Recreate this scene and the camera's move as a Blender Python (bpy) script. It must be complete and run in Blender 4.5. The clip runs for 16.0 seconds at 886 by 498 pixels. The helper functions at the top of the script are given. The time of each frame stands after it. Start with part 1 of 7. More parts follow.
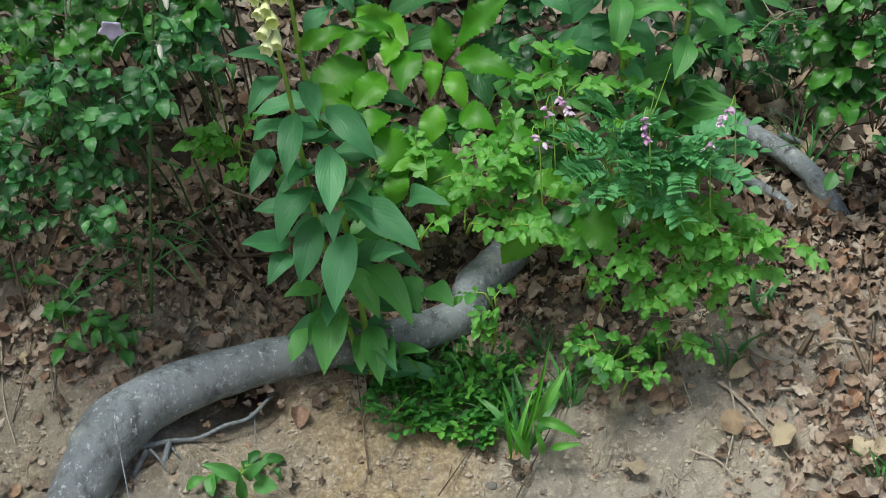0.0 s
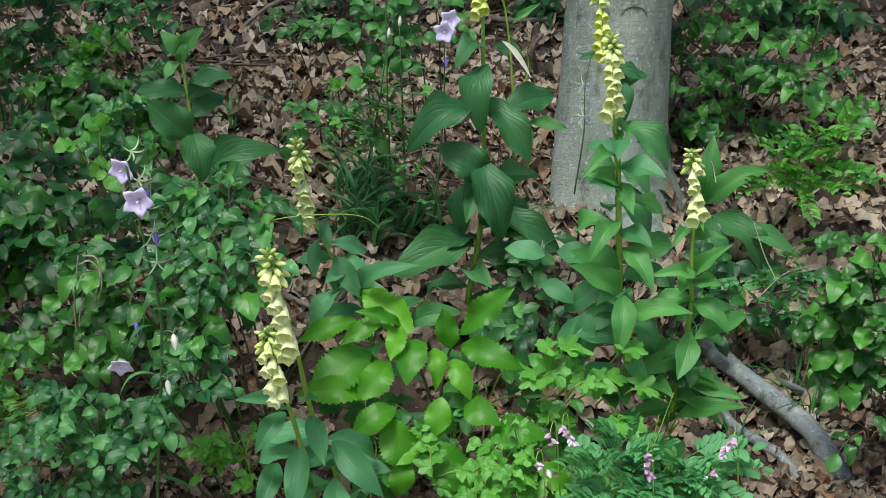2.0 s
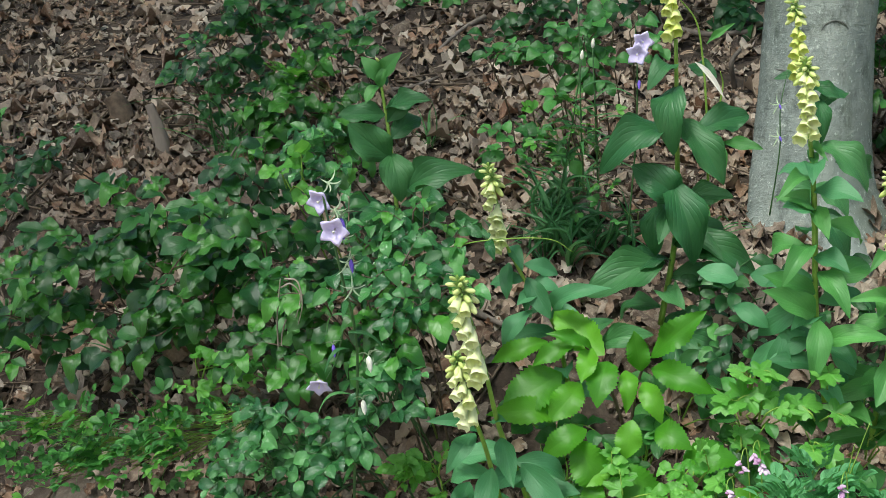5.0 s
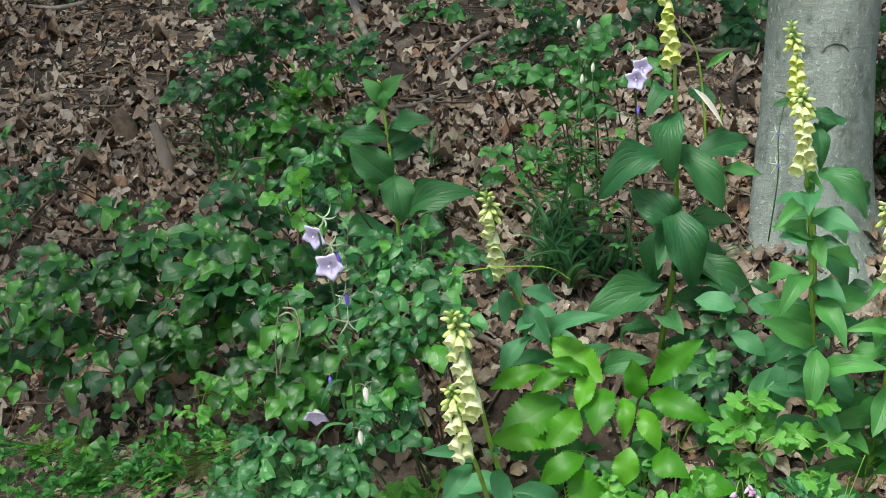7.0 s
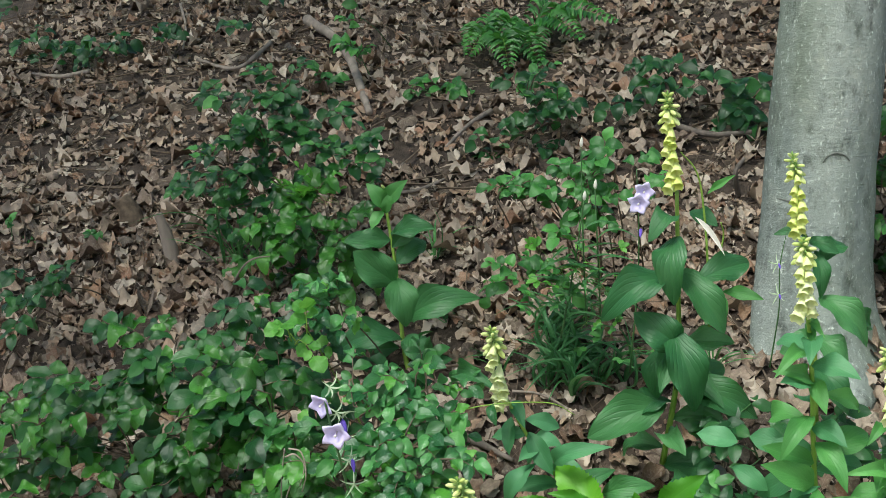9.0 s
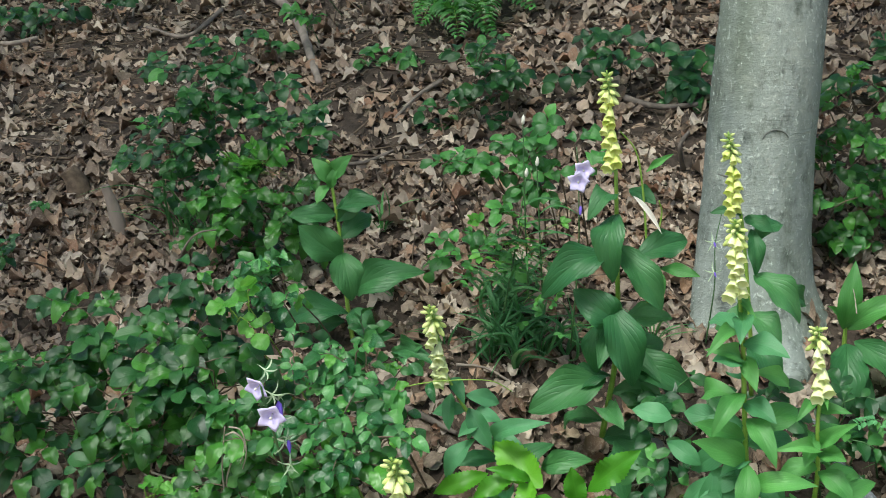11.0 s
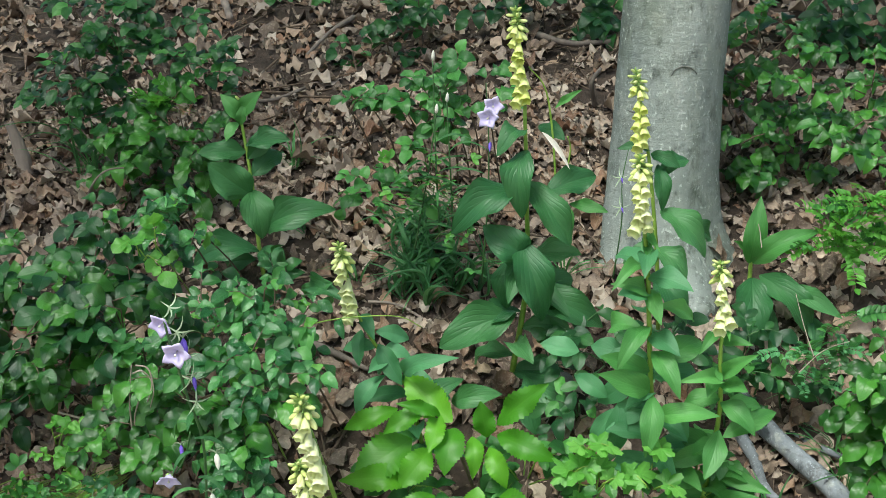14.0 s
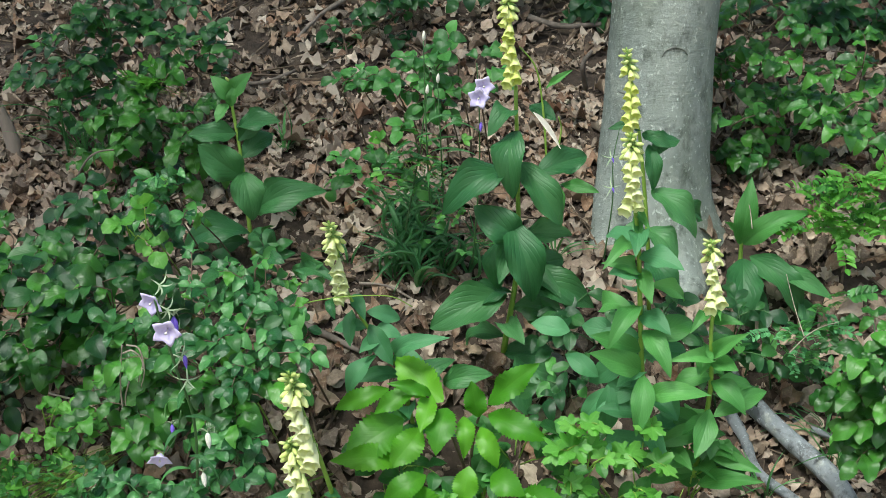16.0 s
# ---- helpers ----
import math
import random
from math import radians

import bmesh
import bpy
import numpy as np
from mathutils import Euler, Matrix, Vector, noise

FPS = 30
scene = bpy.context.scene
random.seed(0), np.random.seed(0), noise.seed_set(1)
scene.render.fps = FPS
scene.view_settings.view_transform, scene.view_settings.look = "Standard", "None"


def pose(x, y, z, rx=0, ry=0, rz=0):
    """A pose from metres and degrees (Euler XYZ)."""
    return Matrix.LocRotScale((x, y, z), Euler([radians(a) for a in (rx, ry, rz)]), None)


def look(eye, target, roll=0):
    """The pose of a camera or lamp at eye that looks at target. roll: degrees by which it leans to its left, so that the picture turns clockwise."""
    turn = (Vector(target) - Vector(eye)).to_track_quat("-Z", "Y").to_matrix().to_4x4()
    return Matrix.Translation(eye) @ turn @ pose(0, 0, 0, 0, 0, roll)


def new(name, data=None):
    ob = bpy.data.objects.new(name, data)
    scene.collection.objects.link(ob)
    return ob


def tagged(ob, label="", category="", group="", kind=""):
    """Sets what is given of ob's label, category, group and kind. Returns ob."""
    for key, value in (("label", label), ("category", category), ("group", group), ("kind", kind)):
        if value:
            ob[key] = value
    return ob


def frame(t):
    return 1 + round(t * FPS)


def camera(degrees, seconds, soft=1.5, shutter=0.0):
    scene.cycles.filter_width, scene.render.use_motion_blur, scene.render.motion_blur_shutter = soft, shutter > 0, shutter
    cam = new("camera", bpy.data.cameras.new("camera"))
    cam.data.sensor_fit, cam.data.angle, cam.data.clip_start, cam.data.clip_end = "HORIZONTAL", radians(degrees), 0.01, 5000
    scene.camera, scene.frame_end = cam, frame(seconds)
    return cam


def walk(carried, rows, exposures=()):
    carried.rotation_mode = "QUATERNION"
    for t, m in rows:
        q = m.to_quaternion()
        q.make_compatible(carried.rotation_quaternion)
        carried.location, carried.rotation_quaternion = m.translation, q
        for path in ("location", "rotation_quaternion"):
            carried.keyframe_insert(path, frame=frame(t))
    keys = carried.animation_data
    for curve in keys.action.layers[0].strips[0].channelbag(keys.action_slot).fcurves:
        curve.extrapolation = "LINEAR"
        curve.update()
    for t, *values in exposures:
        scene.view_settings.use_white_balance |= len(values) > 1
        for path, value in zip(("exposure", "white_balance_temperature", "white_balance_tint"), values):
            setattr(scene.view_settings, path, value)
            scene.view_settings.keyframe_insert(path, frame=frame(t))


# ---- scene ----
cam = camera(37.0, 16.0, 0.3, 0.08)
PATH = [
    (0, (0.011, 0.005, 0.814), (-0.052, 1.986, 0.548), 0.4),
    (0.5, (0.007, 0.026, 0.956), (-0.058, 2.011, 0.719), 0.2),
    (1, (0.007, 0.029, 1.051), (-0.062, 2.016, 0.831), 0.1),
    (1.5, (0.003, 0.033, 1.122), (-0.065, 2.021, 0.907), 0.2),
    (2, (0.007, 0.036, 1.258), (-0.064, 2.025, 1.052), 0.3),
    (2.5, (0.007, 0.032, 1.268), (-0.064, 2.02, 1.064), 0.3),
    (3, (0.008, 0.028, 1.276), (-0.063, 2.017, 1.075), 0.3),
    (3.5, (0.016, 0.02, 1.292), (-0.097, 2.007, 1.093), 0.1),
    (4, (0.017, 0.016, 1.295), (-0.245, 1.989, 1.095), -0.3),
    (4.2, (0.02, 0.013, 1.293), (-0.302, 1.977, 1.096), -0.5),
    (6.3, (0.052, 0.006, 1.29), (-0.341, 1.957, 1.092), -0.5),
    (6.5, (0.055, 0.005, 1.289), (-0.336, 1.956, 1.09), -0.5),
    (7, (0.056, 0.009, 1.339), (-0.336, 1.96, 1.145), -0.5),
    (7.5, (0.056, 0.013, 1.427), (-0.336, 1.965, 1.237), -0.4),
    (8, (0.056, 0.012, 1.48), (-0.336, 1.964, 1.294), -0.5),
    (8.5, (0.053, 0.01, 1.537), (-0.34, 1.963, 1.354), -0.5),
    (8.7, (0.05, 0.01, 1.551), (-0.343, 1.962, 1.371), -0.5),
    (10.8, (0.09, -0.006, 1.605), (-0.295, 1.943, 1.376), -0.5),
    (11, (0.094, -0.003, 1.605), (-0.241, 1.954, 1.363), -0.3),
    (11.5, (0.096, 0.003, 1.607), (-0.122, 1.973, 1.339), 0.1),
    (12, (0.095, 0.005, 1.596), (-0.113, 1.975, 1.317), -0.0),
    (12.5, (0.1, 0.0, 1.6), (-0.107, 1.967, 1.304), -0.0),
    (13, (0.114, 0.007, 1.596), (-0.1, 1.972, 1.291), -0.1),
    (13.5, (0.117, 0.004, 1.598), (-0.099, 1.966, 1.28), -0.1),
    (14, (0.117, 0.001, 1.599), (-0.099, 1.961, 1.266), -0.1),
    (14.5, (0.129, 0.002, 1.599), (-0.086, 1.96, 1.252), -0.1),
    (15, (0.119, -0.003, 1.594), (-0.084, 1.957, 1.248), 0.0),
    (15.5, (0.126, -0.002, 1.597), (-0.084, 1.956, 1.247), -0.1),
    (16, (0.117, 0.0, 1.584), (-0.085, 1.958, 1.233), -0.1),
]
walk(cam, [(t, look(eye, target, roll)) for t, eye, target, roll in PATH], exposures=[(0.0, 0.38), (1.0, 0.42), (2.2, 0.56), (4.0, 0.68), (7.0, 0.78), (13.0, 0.84), (16.0, 0.82)])

# ---- daylight ----
SUN_UP, SUN_TURN = 55.0, 205.0
world = bpy.data.worlds.new("sky")
scene.world = world
world.use_nodes = True
wn = world.node_tree
sky = wn.nodes.new("ShaderNodeTexSky")
sky.sky_type = "NISHITA"
sky.sun_disc = False
sky.sun_elevation, sky.sun_rotation = radians(SUN_UP), radians(SUN_TURN)
sky.air_density, sky.dust_density = 1.0, 3.0
bg = wn.nodes["Background"]
bg.inputs["Strength"].default_value = 0.096
wn.links.new(sky.outputs["Color"], bg.inputs["Color"])
sun_data = bpy.data.lights.new("sun", "SUN")
sun_data.energy, sun_data.angle, sun_data.color = 2.75, radians(21), (0.95, 0.98, 0.92)
sun = new("sun", sun_data)
az, el = radians(SUN_TURN), radians(SUN_UP)
sun_way = Vector((math.sin(az) * math.cos(el), math.cos(az) * math.cos(el), math.sin(el)))
sun.matrix_world = look(sun_way * 30, (0, 0, 0))

# ---- the lie of the land ----
# ground profile
KNOT_Y = (-400, -30, 0.0, 1.75, 1.98, 2.14, 2.30, 2.36, 2.50, 2.66, 2.84, 3.02, 3.14, 3.50, 4.50, 5.60, 9.0, 16.0, 40.0, 120.0, 400.0)
KNOT_Z = (-4.0, -0.2, -0.06, -0.05, 0.00, 0.10, 0.24, 0.29, 0.41, 0.55, 0.76, 0.93, 1.01, 1.19, 1.64, 2.10, 3.40, 5.60, 11.0, 22.0, 40.0)


def ground(x, y):
    """Height of the bank and the wooded slope above it."""
    z = np.interp(y, KNOT_Y, KNOT_Z)
    z = z + 0.20 * np.exp(-((x + 1.0) ** 2) / 0.16 - (y - 2.55) ** 2 / 0.06)
    z = z + 0.13 * np.exp(-((x - 0.75) ** 2) / 0.12 - (y - 2.36) ** 2 / 0.05)
    z = z - 0.15 * np.exp(-((x - 0.72) ** 2) / 0.10 - (y - 2.92) ** 2 / 0.05)
    return z
# end profile


rnd = random.Random(4)


def ground_bumps(x, y):
    return 0.012 * noise.noise((x * 7, y * 7, 0)) + 0.006 * noise.noise((x * 23, y * 23, 3)) + 0.025 * noise.noise((x * 2.3, y * 2.3, 7))


# ---- materials ----
def material(name):
    m = bpy.data.materials.new(name)
    m.use_nodes = True
    nt = m.node_tree
    return m, nt, nt.nodes["Principled BSDF"]


def nd(nt, kind, **sets):
    n = nt.nodes.new("ShaderNode" + kind)
    for k, v in sets.items():
        if k == "operation":
            n.operation = v
        elif k == "blend_type":
            n.blend_type = v
        elif k == "data_type":
            n.data_type = v
        else:
            n.inputs[k].default_value = v
    return n


def maths(nt, op, a, b=None, clamp=False):
    n = nt.nodes.new("ShaderNodeMath")
    n.operation, n.use_clamp = op, clamp
    for i, v in enumerate((a, b)):
        if v is None:
            continue
        if isinstance(v, (int, float)):
            n.inputs[i].default_value = v
        else:
            nt.links.new(v, n.inputs[i])
    return n.outputs[0]


def ramp(nt, fac, stops):
    n = nt.nodes.new("ShaderNodeValToRGB")
    while len(n.color_ramp.elements) < len(stops):
        n.color_ramp.elements.new(0.5)
    for e, (p, c) in zip(n.color_ramp.elements, stops):
        e.position, e.color = p, (*c, 1)
    nt.links.new(fac, n.inputs["Fac"])
    return n.outputs["Color"]


def mix(nt, fac, a, b, blend="MIX"):
    n = nt.nodes.new("ShaderNodeMix")
    n.data_type, n.blend_type = "RGBA", blend
    for i, v in ((0, fac), (6, a), (7, b)):
        if isinstance(v, (int, float)):
            n.inputs[i].default_value = v
        elif isinstance(v, tuple):
            n.inputs[i].default_value = (*v, 1)
        else:
            nt.links.new(v, n.inputs[i])
    return n.outputs[2]


def noisy(nt, scale, detail=4.0, rough=0.55, coord="Object", stretch=None):
    tc = nt.nodes.new("ShaderNodeTexCoord")
    n = nd(nt, "TexNoise", Scale=scale, Detail=detail, Roughness=rough)
    out = tc.outputs[coord]
    if stretch:
        mp = nt.nodes.new("ShaderNodeMapping")
        mp.inputs["Scale"].default_value = stretch
        nt.links.new(out, mp.inputs["Vector"])
        out = mp.outputs["Vector"]
    nt.links.new(out, n.inputs["Vector"])
    return n.outputs["Fac"]


def bump(nt, p, height, strength, distance=0.01):
    b = nd(nt, "Bump", Strength=strength, Distance=distance)
    nt.links.new(height, b.inputs["Height"])
    nt.links.new(b.outputs["Normal"], p.inputs["Normal"])


def leaf_material(name, dark, light, veins="side", count=9, vein_amount=0.35, gloss=0.42, through_light=0.28, relief=0.5, pale=None, blotch=0.25, slope=0.3):
    """A green leaf: midrib, side veins or ribs running base to tip, blotches, and light shining through."""
    m, nt, p = material(name)
    uv = nt.nodes.new("ShaderNodeUVMap")
    sep = nt.nodes.new("ShaderNodeSeparateXYZ")
    nt.links.new(uv.outputs["UV"], sep.inputs[0])
    u, v = sep.outputs[0], sep.outputs[1]
    a = maths(nt, "MULTIPLY", maths(nt, "ABSOLUTE", maths(nt, "SUBTRACT", u, 0.5)), 2.0)
    if veins == "side":
        s = maths(nt, "SUBTRACT", maths(nt, "MULTIPLY", v, count), maths(nt, "MULTIPLY", a, count * slope))
    else:
        s = maths(nt, "MULTIPLY", a, count * 0.5)
    if veins == "side":
        s = maths(nt, "ADD", s, maths(nt, "MULTIPLY", noisy(nt, 4.0, 2.0), 0.9))
    saw = maths(nt, "PINGPONG", s, 0.5)
    line = maths(nt, "POWER", maths(nt, "SUBTRACT", 1.0, maths(nt, "MULTIPLY", saw, 2.0)), 5.0)
    rib = maths(nt, "SUBTRACT", 1.0, maths(nt, "MULTIPLY", a, 11.0), True)
    vein = maths(nt, "MAXIMUM", maths(nt, "MULTIPLY", line, 0.6), rib)
    info = nt.nodes.new("ShaderNodeObjectInfo")
    patch = noisy(nt, 3.0, 3.0)
    isle = nt.nodes.new("ShaderNodeNewGeometry")
    pick = maths(nt, "FRACT", maths(nt, "ADD", info.outputs["Random"], isle.outputs["Random Per Island"]))
    tone = maths(nt, "ADD", maths(nt, "MULTIPLY", maths(nt, "POWER", pick, 1.9), 0.85), maths(nt, "MULTIPLY", patch, blotch))
    base = ramp(nt, tone, [(0.12, dark), (0.9, light)])
    fine = noisy(nt, 60.0, 3.0)
    base = mix(nt, maths(nt, "MULTIPLY", maths(nt, "SUBTRACT", fine, 0.35), 0.5, True), base, tuple(c * 0.6 for c in dark), "MIX")
    spots = maths(nt, "GREATER_THAN", noisy(nt, 9.0, 2.0, 0.7, "Object"), 0.76)
    base = mix(nt, maths(nt, "MULTIPLY", spots, 0.35), base, (0.16, 0.11, 0.04))
    pale = pale or tuple(min(1.0, c * 1.5 + 0.02) for c in light)
    base = mix(nt, maths(nt, "MULTIPLY", vein, vein_amount), base, pale)
    nt.links.new(base, p.inputs["Base Color"])
    p.inputs["Roughness"].default_value = gloss
    p.inputs["Specular IOR Level"].default_value = 0.6
    rough = maths(nt, "ADD", gloss - 0.14, maths(nt, "MULTIPLY", fine, 0.22))
    nt.links.new(rough, p.inputs["Roughness"])
    bump(nt, p, maths(nt, "ADD", maths(nt, "MULTIPLY", vein, -1.0), maths(nt, "MULTIPLY", fine, 0.3)), relief, 0.003)
    tr = nt.nodes.new("ShaderNodeBsdfTranslucent")
    lit = mix(nt, 0.5, base, tuple(min(1, c * q) for c, q in zip(light, (1.6, 1.5, 0.8))))
    nt.links.new(lit, tr.inputs["Color"])
    ms = nt.nodes.new("ShaderNodeMixShader")
    ms.inputs[0].default_value = through_light
    nt.links.new(p.outputs[0], ms.inputs[1])
    nt.links.new(tr.outputs[0], ms.inputs[2])
    nt.links.new(ms.outputs[0], nt.nodes["Material Output"].inputs["Surface"])
    return m


M_LANCE = leaf_material("foxglove_leaf", (0.050, 0.215, 0.078), (0.112, 0.370, 0.155), count=6, slope=0.8, vein_amount=0.10, gloss=0.54, relief=0.30)
M_FRESH = leaf_material("foxglove_leaf_fresh", (0.058, 0.240, 0.050), (0.130, 0.415, 0.100), count=6, slope=0.8, vein_amount=0.12, gloss=0.52, relief=0.30)
M_RIB = leaf_material("ribbed_leaf", (0.028, 0.145, 0.045), (0.078, 0.265, 0.080), count=5, slope=0.85, vein_amount=0.09, gloss=0.48, relief=0.45, through_light=0.22)
M_CHEST = leaf_material("serrate_leaf", (0.060, 0.275, 0.014), (0.165, 0.500, 0.030), count=10, vein_amount=0.07, relief=0.12, gloss=0.50, through_light=0.36, slope=0.5)
M_BEECH = leaf_material("beech_leaf", (0.013, 0.078, 0.011), (0.082, 0.305, 0.038), count=8, vein_amount=0.05, gloss=0.34, relief=0.26, through_light=0.2, slope=0.45)
# darkened leaf green: deep shade put into the colour
M_SHADED = leaf_material("shade_leaf", (0.012, 0.070, 0.022), (0.050, 0.200, 0.046), count=7, vein_amount=0.08, gloss=0.40, relief=0.25, slope=0.45)
M_MID = leaf_material("shrub_leaf", (0.028, 0.135, 0.030), (0.104, 0.370, 0.075), count=6, vein_amount=0.11, gloss=0.41, relief=0.25, slope=0.45)
M_YG = leaf_material("young_leaf", (0.080, 0.315, 0.038), (0.205, 0.540, 0.100), count=5, vein_amount=0.16, gloss=0.46, through_light=0.36, relief=0.25, slope=0.5)
M_GREY = leaf_material("climber_leaf", (0.014, 0.095, 0.028), (0.115, 0.36, 0.105), count=5, vein_amount=0.12, gloss=0.30, through_light=0.22, relief=0.28)
M_GRASS = leaf_material("grass_blade", (0.035, 0.160, 0.050), (0.120, 0.370, 0.105), veins="long", count=7, vein_amount=0.3, gloss=0.42)
M_STRAP = leaf_material("strap_leaf", (0.040, 0.165, 0.060), (0.120, 0.350, 0.130), veins="long", count=5, vein_amount=0.2, gloss=0.34)
M_VETCH = leaf_material("vetch_leaf", (0.080, 0.310, 0.110), (0.165, 0.500, 0.205), count=5, vein_amount=0.2, gloss=0.5)
M_DRYWHITE = leaf_material("dry_white_leaf", (0.72, 0.70, 0.62), (0.88, 0.86, 0.80), veins="long", count=7, vein_amount=0.2, gloss=0.6, through_light=0.15)


def plain(name, a, b, scale=30.0, rough=0.6, strength=0.3, stretch=None, by_object=0.0, through_light=0.0, distance=0.004):
    m, nt, p = material(name)
    f = noisy(nt, scale, 5.0, 0.6, "Object", stretch)
    if by_object:
        info = nt.nodes.new("ShaderNodeObjectInfo")
        f = maths(nt, "ADD", maths(nt, "MULTIPLY", f, 1 - by_object), maths(nt, "MULTIPLY", info.outputs["Random"], by_object))
    c = ramp(nt, f, [(0.3, a), (0.72, b)])
    nt.links.new(c, p.inputs["Base Color"])
    p.inputs["Roughness"].default_value = rough
    bump(nt, p, noisy(nt, scale * 2.5, 4.0, 0.6, "Object", stretch), strength, distance)
    if through_light:
        tr = nt.nodes.new("ShaderNodeBsdfTranslucent")
        nt.links.new(c, tr.inputs["Color"])
        ms = nt.nodes.new("ShaderNodeMixShader")
        ms.inputs[0].default_value = through_light
        nt.links.new(p.outputs[0], ms.inputs[1])
        nt.links.new(tr.outputs[0], ms.inputs[2])
        nt.links.new(ms.outputs[0], nt.nodes["Material Output"].inputs["Surface"])
    return m


M_STEM = plain("green_stem", (0.17, 0.33, 0.04), (0.30, 0.48, 0.08), 40, 0.5)
M_SCAR = plain("dark_bark", (0.10, 0.112, 0.098), (0.20, 0.22, 0.19), 60, 0.85, 0.6)
M_STEM_DARK = plain("dark_stem", (0.03, 0.10, 0.03), (0.07, 0.18, 0.05), 40, 0.5)
M_TWIG = plain("brown_twig", (0.07, 0.05, 0.035), (0.20, 0.15, 0.10), 50, 0.8)
M_DEADWOOD = plain("dead_wood", (0.10, 0.085, 0.07), (0.34, 0.29, 0.24), 22, 0.85, 0.8, (1, 1, 0.25), 0.3)
M_STRAW = plain("dry_stalk", (0.25, 0.21, 0.16), (0.48, 0.42, 0.34), 60, 0.85, 0.6)
M_YELLOW_DEEP = plain("foxglove_petal_deep", (0.81, 0.91, 0.26), (0.90, 0.97, 0.42), 14, 0.5, 0.15, None, 0.5, 0.25)
M_CREAM = plain("foxglove_petal_pale", (0.87, 0.95, 0.45), (0.93, 0.985, 0.63), 14, 0.5, 0.15, None, 0.5, 0.25)
M_BUD = plain("foxglove_bud", (0.60, 0.72, 0.22), (0.78, 0.86, 0.38), 20, 0.5, 0.15, None, 0.5, 0.15)
M_CALYX = plain("calyx", (0.28, 0.48, 0.12), (0.46, 0.64, 0.24), 30, 0.5)
M_SEPAL = plain("bellflower_sepal", (0.30, 0.44, 0.24), (0.48, 0.60, 0.40), 30, 0.5)
M_VIOLET = plain("bellflower_petal", (0.68, 0.62, 0.94), (0.82, 0.77, 0.98), 12, 0.5, 0.2, None, 0.4, 0.15)
M_VIOLET_DEEP = plain("bellflower_bud", (0.10, 0.05, 0.45), (0.20, 0.12, 0.62), 20, 0.5)
M_WHITE = plain("stamen_white", (0.75, 0.75, 0.62), (0.9, 0.9, 0.8), 20, 0.5)
M_PINK = plain("vetch_petal", (0.55, 0.30, 0.52), (0.84, 0.70, 0.84), 60, 0.5, 0.2, None, 0.7, 0.2)


def bark_material(name, a, b, c, mossy=0.15, dirt=0.0):
    """Smooth grey bark: broad upright bands, pale lichen flecks, dark pits and fine cross wrinkles."""
    m, nt, p = material(name)
    big = noisy(nt, 5.0, 6.0, 0.62, "Object", (1, 1, 0.30))
    col = ramp(nt, big, [(0.32, a), (0.50, b), (0.70, c)])
    mottle = noisy(nt, 26.0, 6.0, 0.70, "Object", (1, 1, 0.55))
    col = mix(nt, maths(nt, "MULTIPLY", maths(nt, "SUBTRACT", 0.48, mottle), 6.0, True), col, tuple(q * 0.62 for q in a))
    fleck = noisy(nt, 95.0, 5.0, 0.72, "Object", (1.0, 1.0, 0.75))
    col = mix(nt, maths(nt, "MULTIPLY", maths(nt, "SUBTRACT", fleck, 0.57), 8.0, True), col, tuple(min(1, q * 1.65) for q in c))
    lichen = maths(nt, "MULTIPLY", maths(nt, "SUBTRACT", noisy(nt, 11.0, 9.0, 0.74), 0.56), 7.0, True)
    col = mix(nt, maths(nt, "MULTIPLY", lichen, 0.62), col, (0.46, 0.49, 0.42))
    moss = maths(nt, "MULTIPLY", maths(nt, "SUBTRACT", noisy(nt, 3.1, 4.0, 0.6, "Object", (1, 1, 0.3)), 0.48), 4.0, True)
    col = mix(nt, maths(nt, "MULTIPLY", moss, mossy), col, (0.17, 0.22, 0.10))
    wrinkle = noisy(nt, 7.0, 8.0, 0.75, "Object", (1, 1, 5.0))
    crease = maths(nt, "MULTIPLY", maths(nt, "SUBTRACT", wrinkle, 0.60), 8.0, True)
    col = mix(nt, maths(nt, "MULTIPLY", crease, 0.45), col, tuple(q * 0.5 for q in a))
    if dirt:
        crack = noisy(nt, 34.0, 9.0, 0.78)
        col = mix(nt, maths(nt, "MULTIPLY", maths(nt, "SUBTRACT", crack, 0.54), 7.0, True), col, (0.07, 0.066, 0.062))
        dust = noisy(nt, 6.0, 5.0, 0.6)
        col = mix(nt, maths(nt, "MULTIPLY", maths(nt, "SUBTRACT", dust, 0.60), dirt * 4.0, True), col, (0.24, 0.215, 0.185))
    nt.links.new(col, p.inputs["Base Color"])
    p.inputs["Roughness"].default_value = 0.66
    bump(nt, p, maths(nt, "ADD", maths(nt, "MULTIPLY", wrinkle, 0.8), maths(nt, "ADD", mottle, maths(nt, "MULTIPLY", fleck, 0.6))), 0.75, 0.010)
    return m


M_BARK = bark_material("beech_bark", (0.138, 0.172, 0.150), (0.245, 0.290, 0.262), (0.372, 0.420, 0.385), 0.40)
M_ROOT = bark_material("root_bark", (0.120, 0.138, 0.150), (0.215, 0.245, 0.265), (0.34, 0.38, 0.405), 0.05, 0.35)


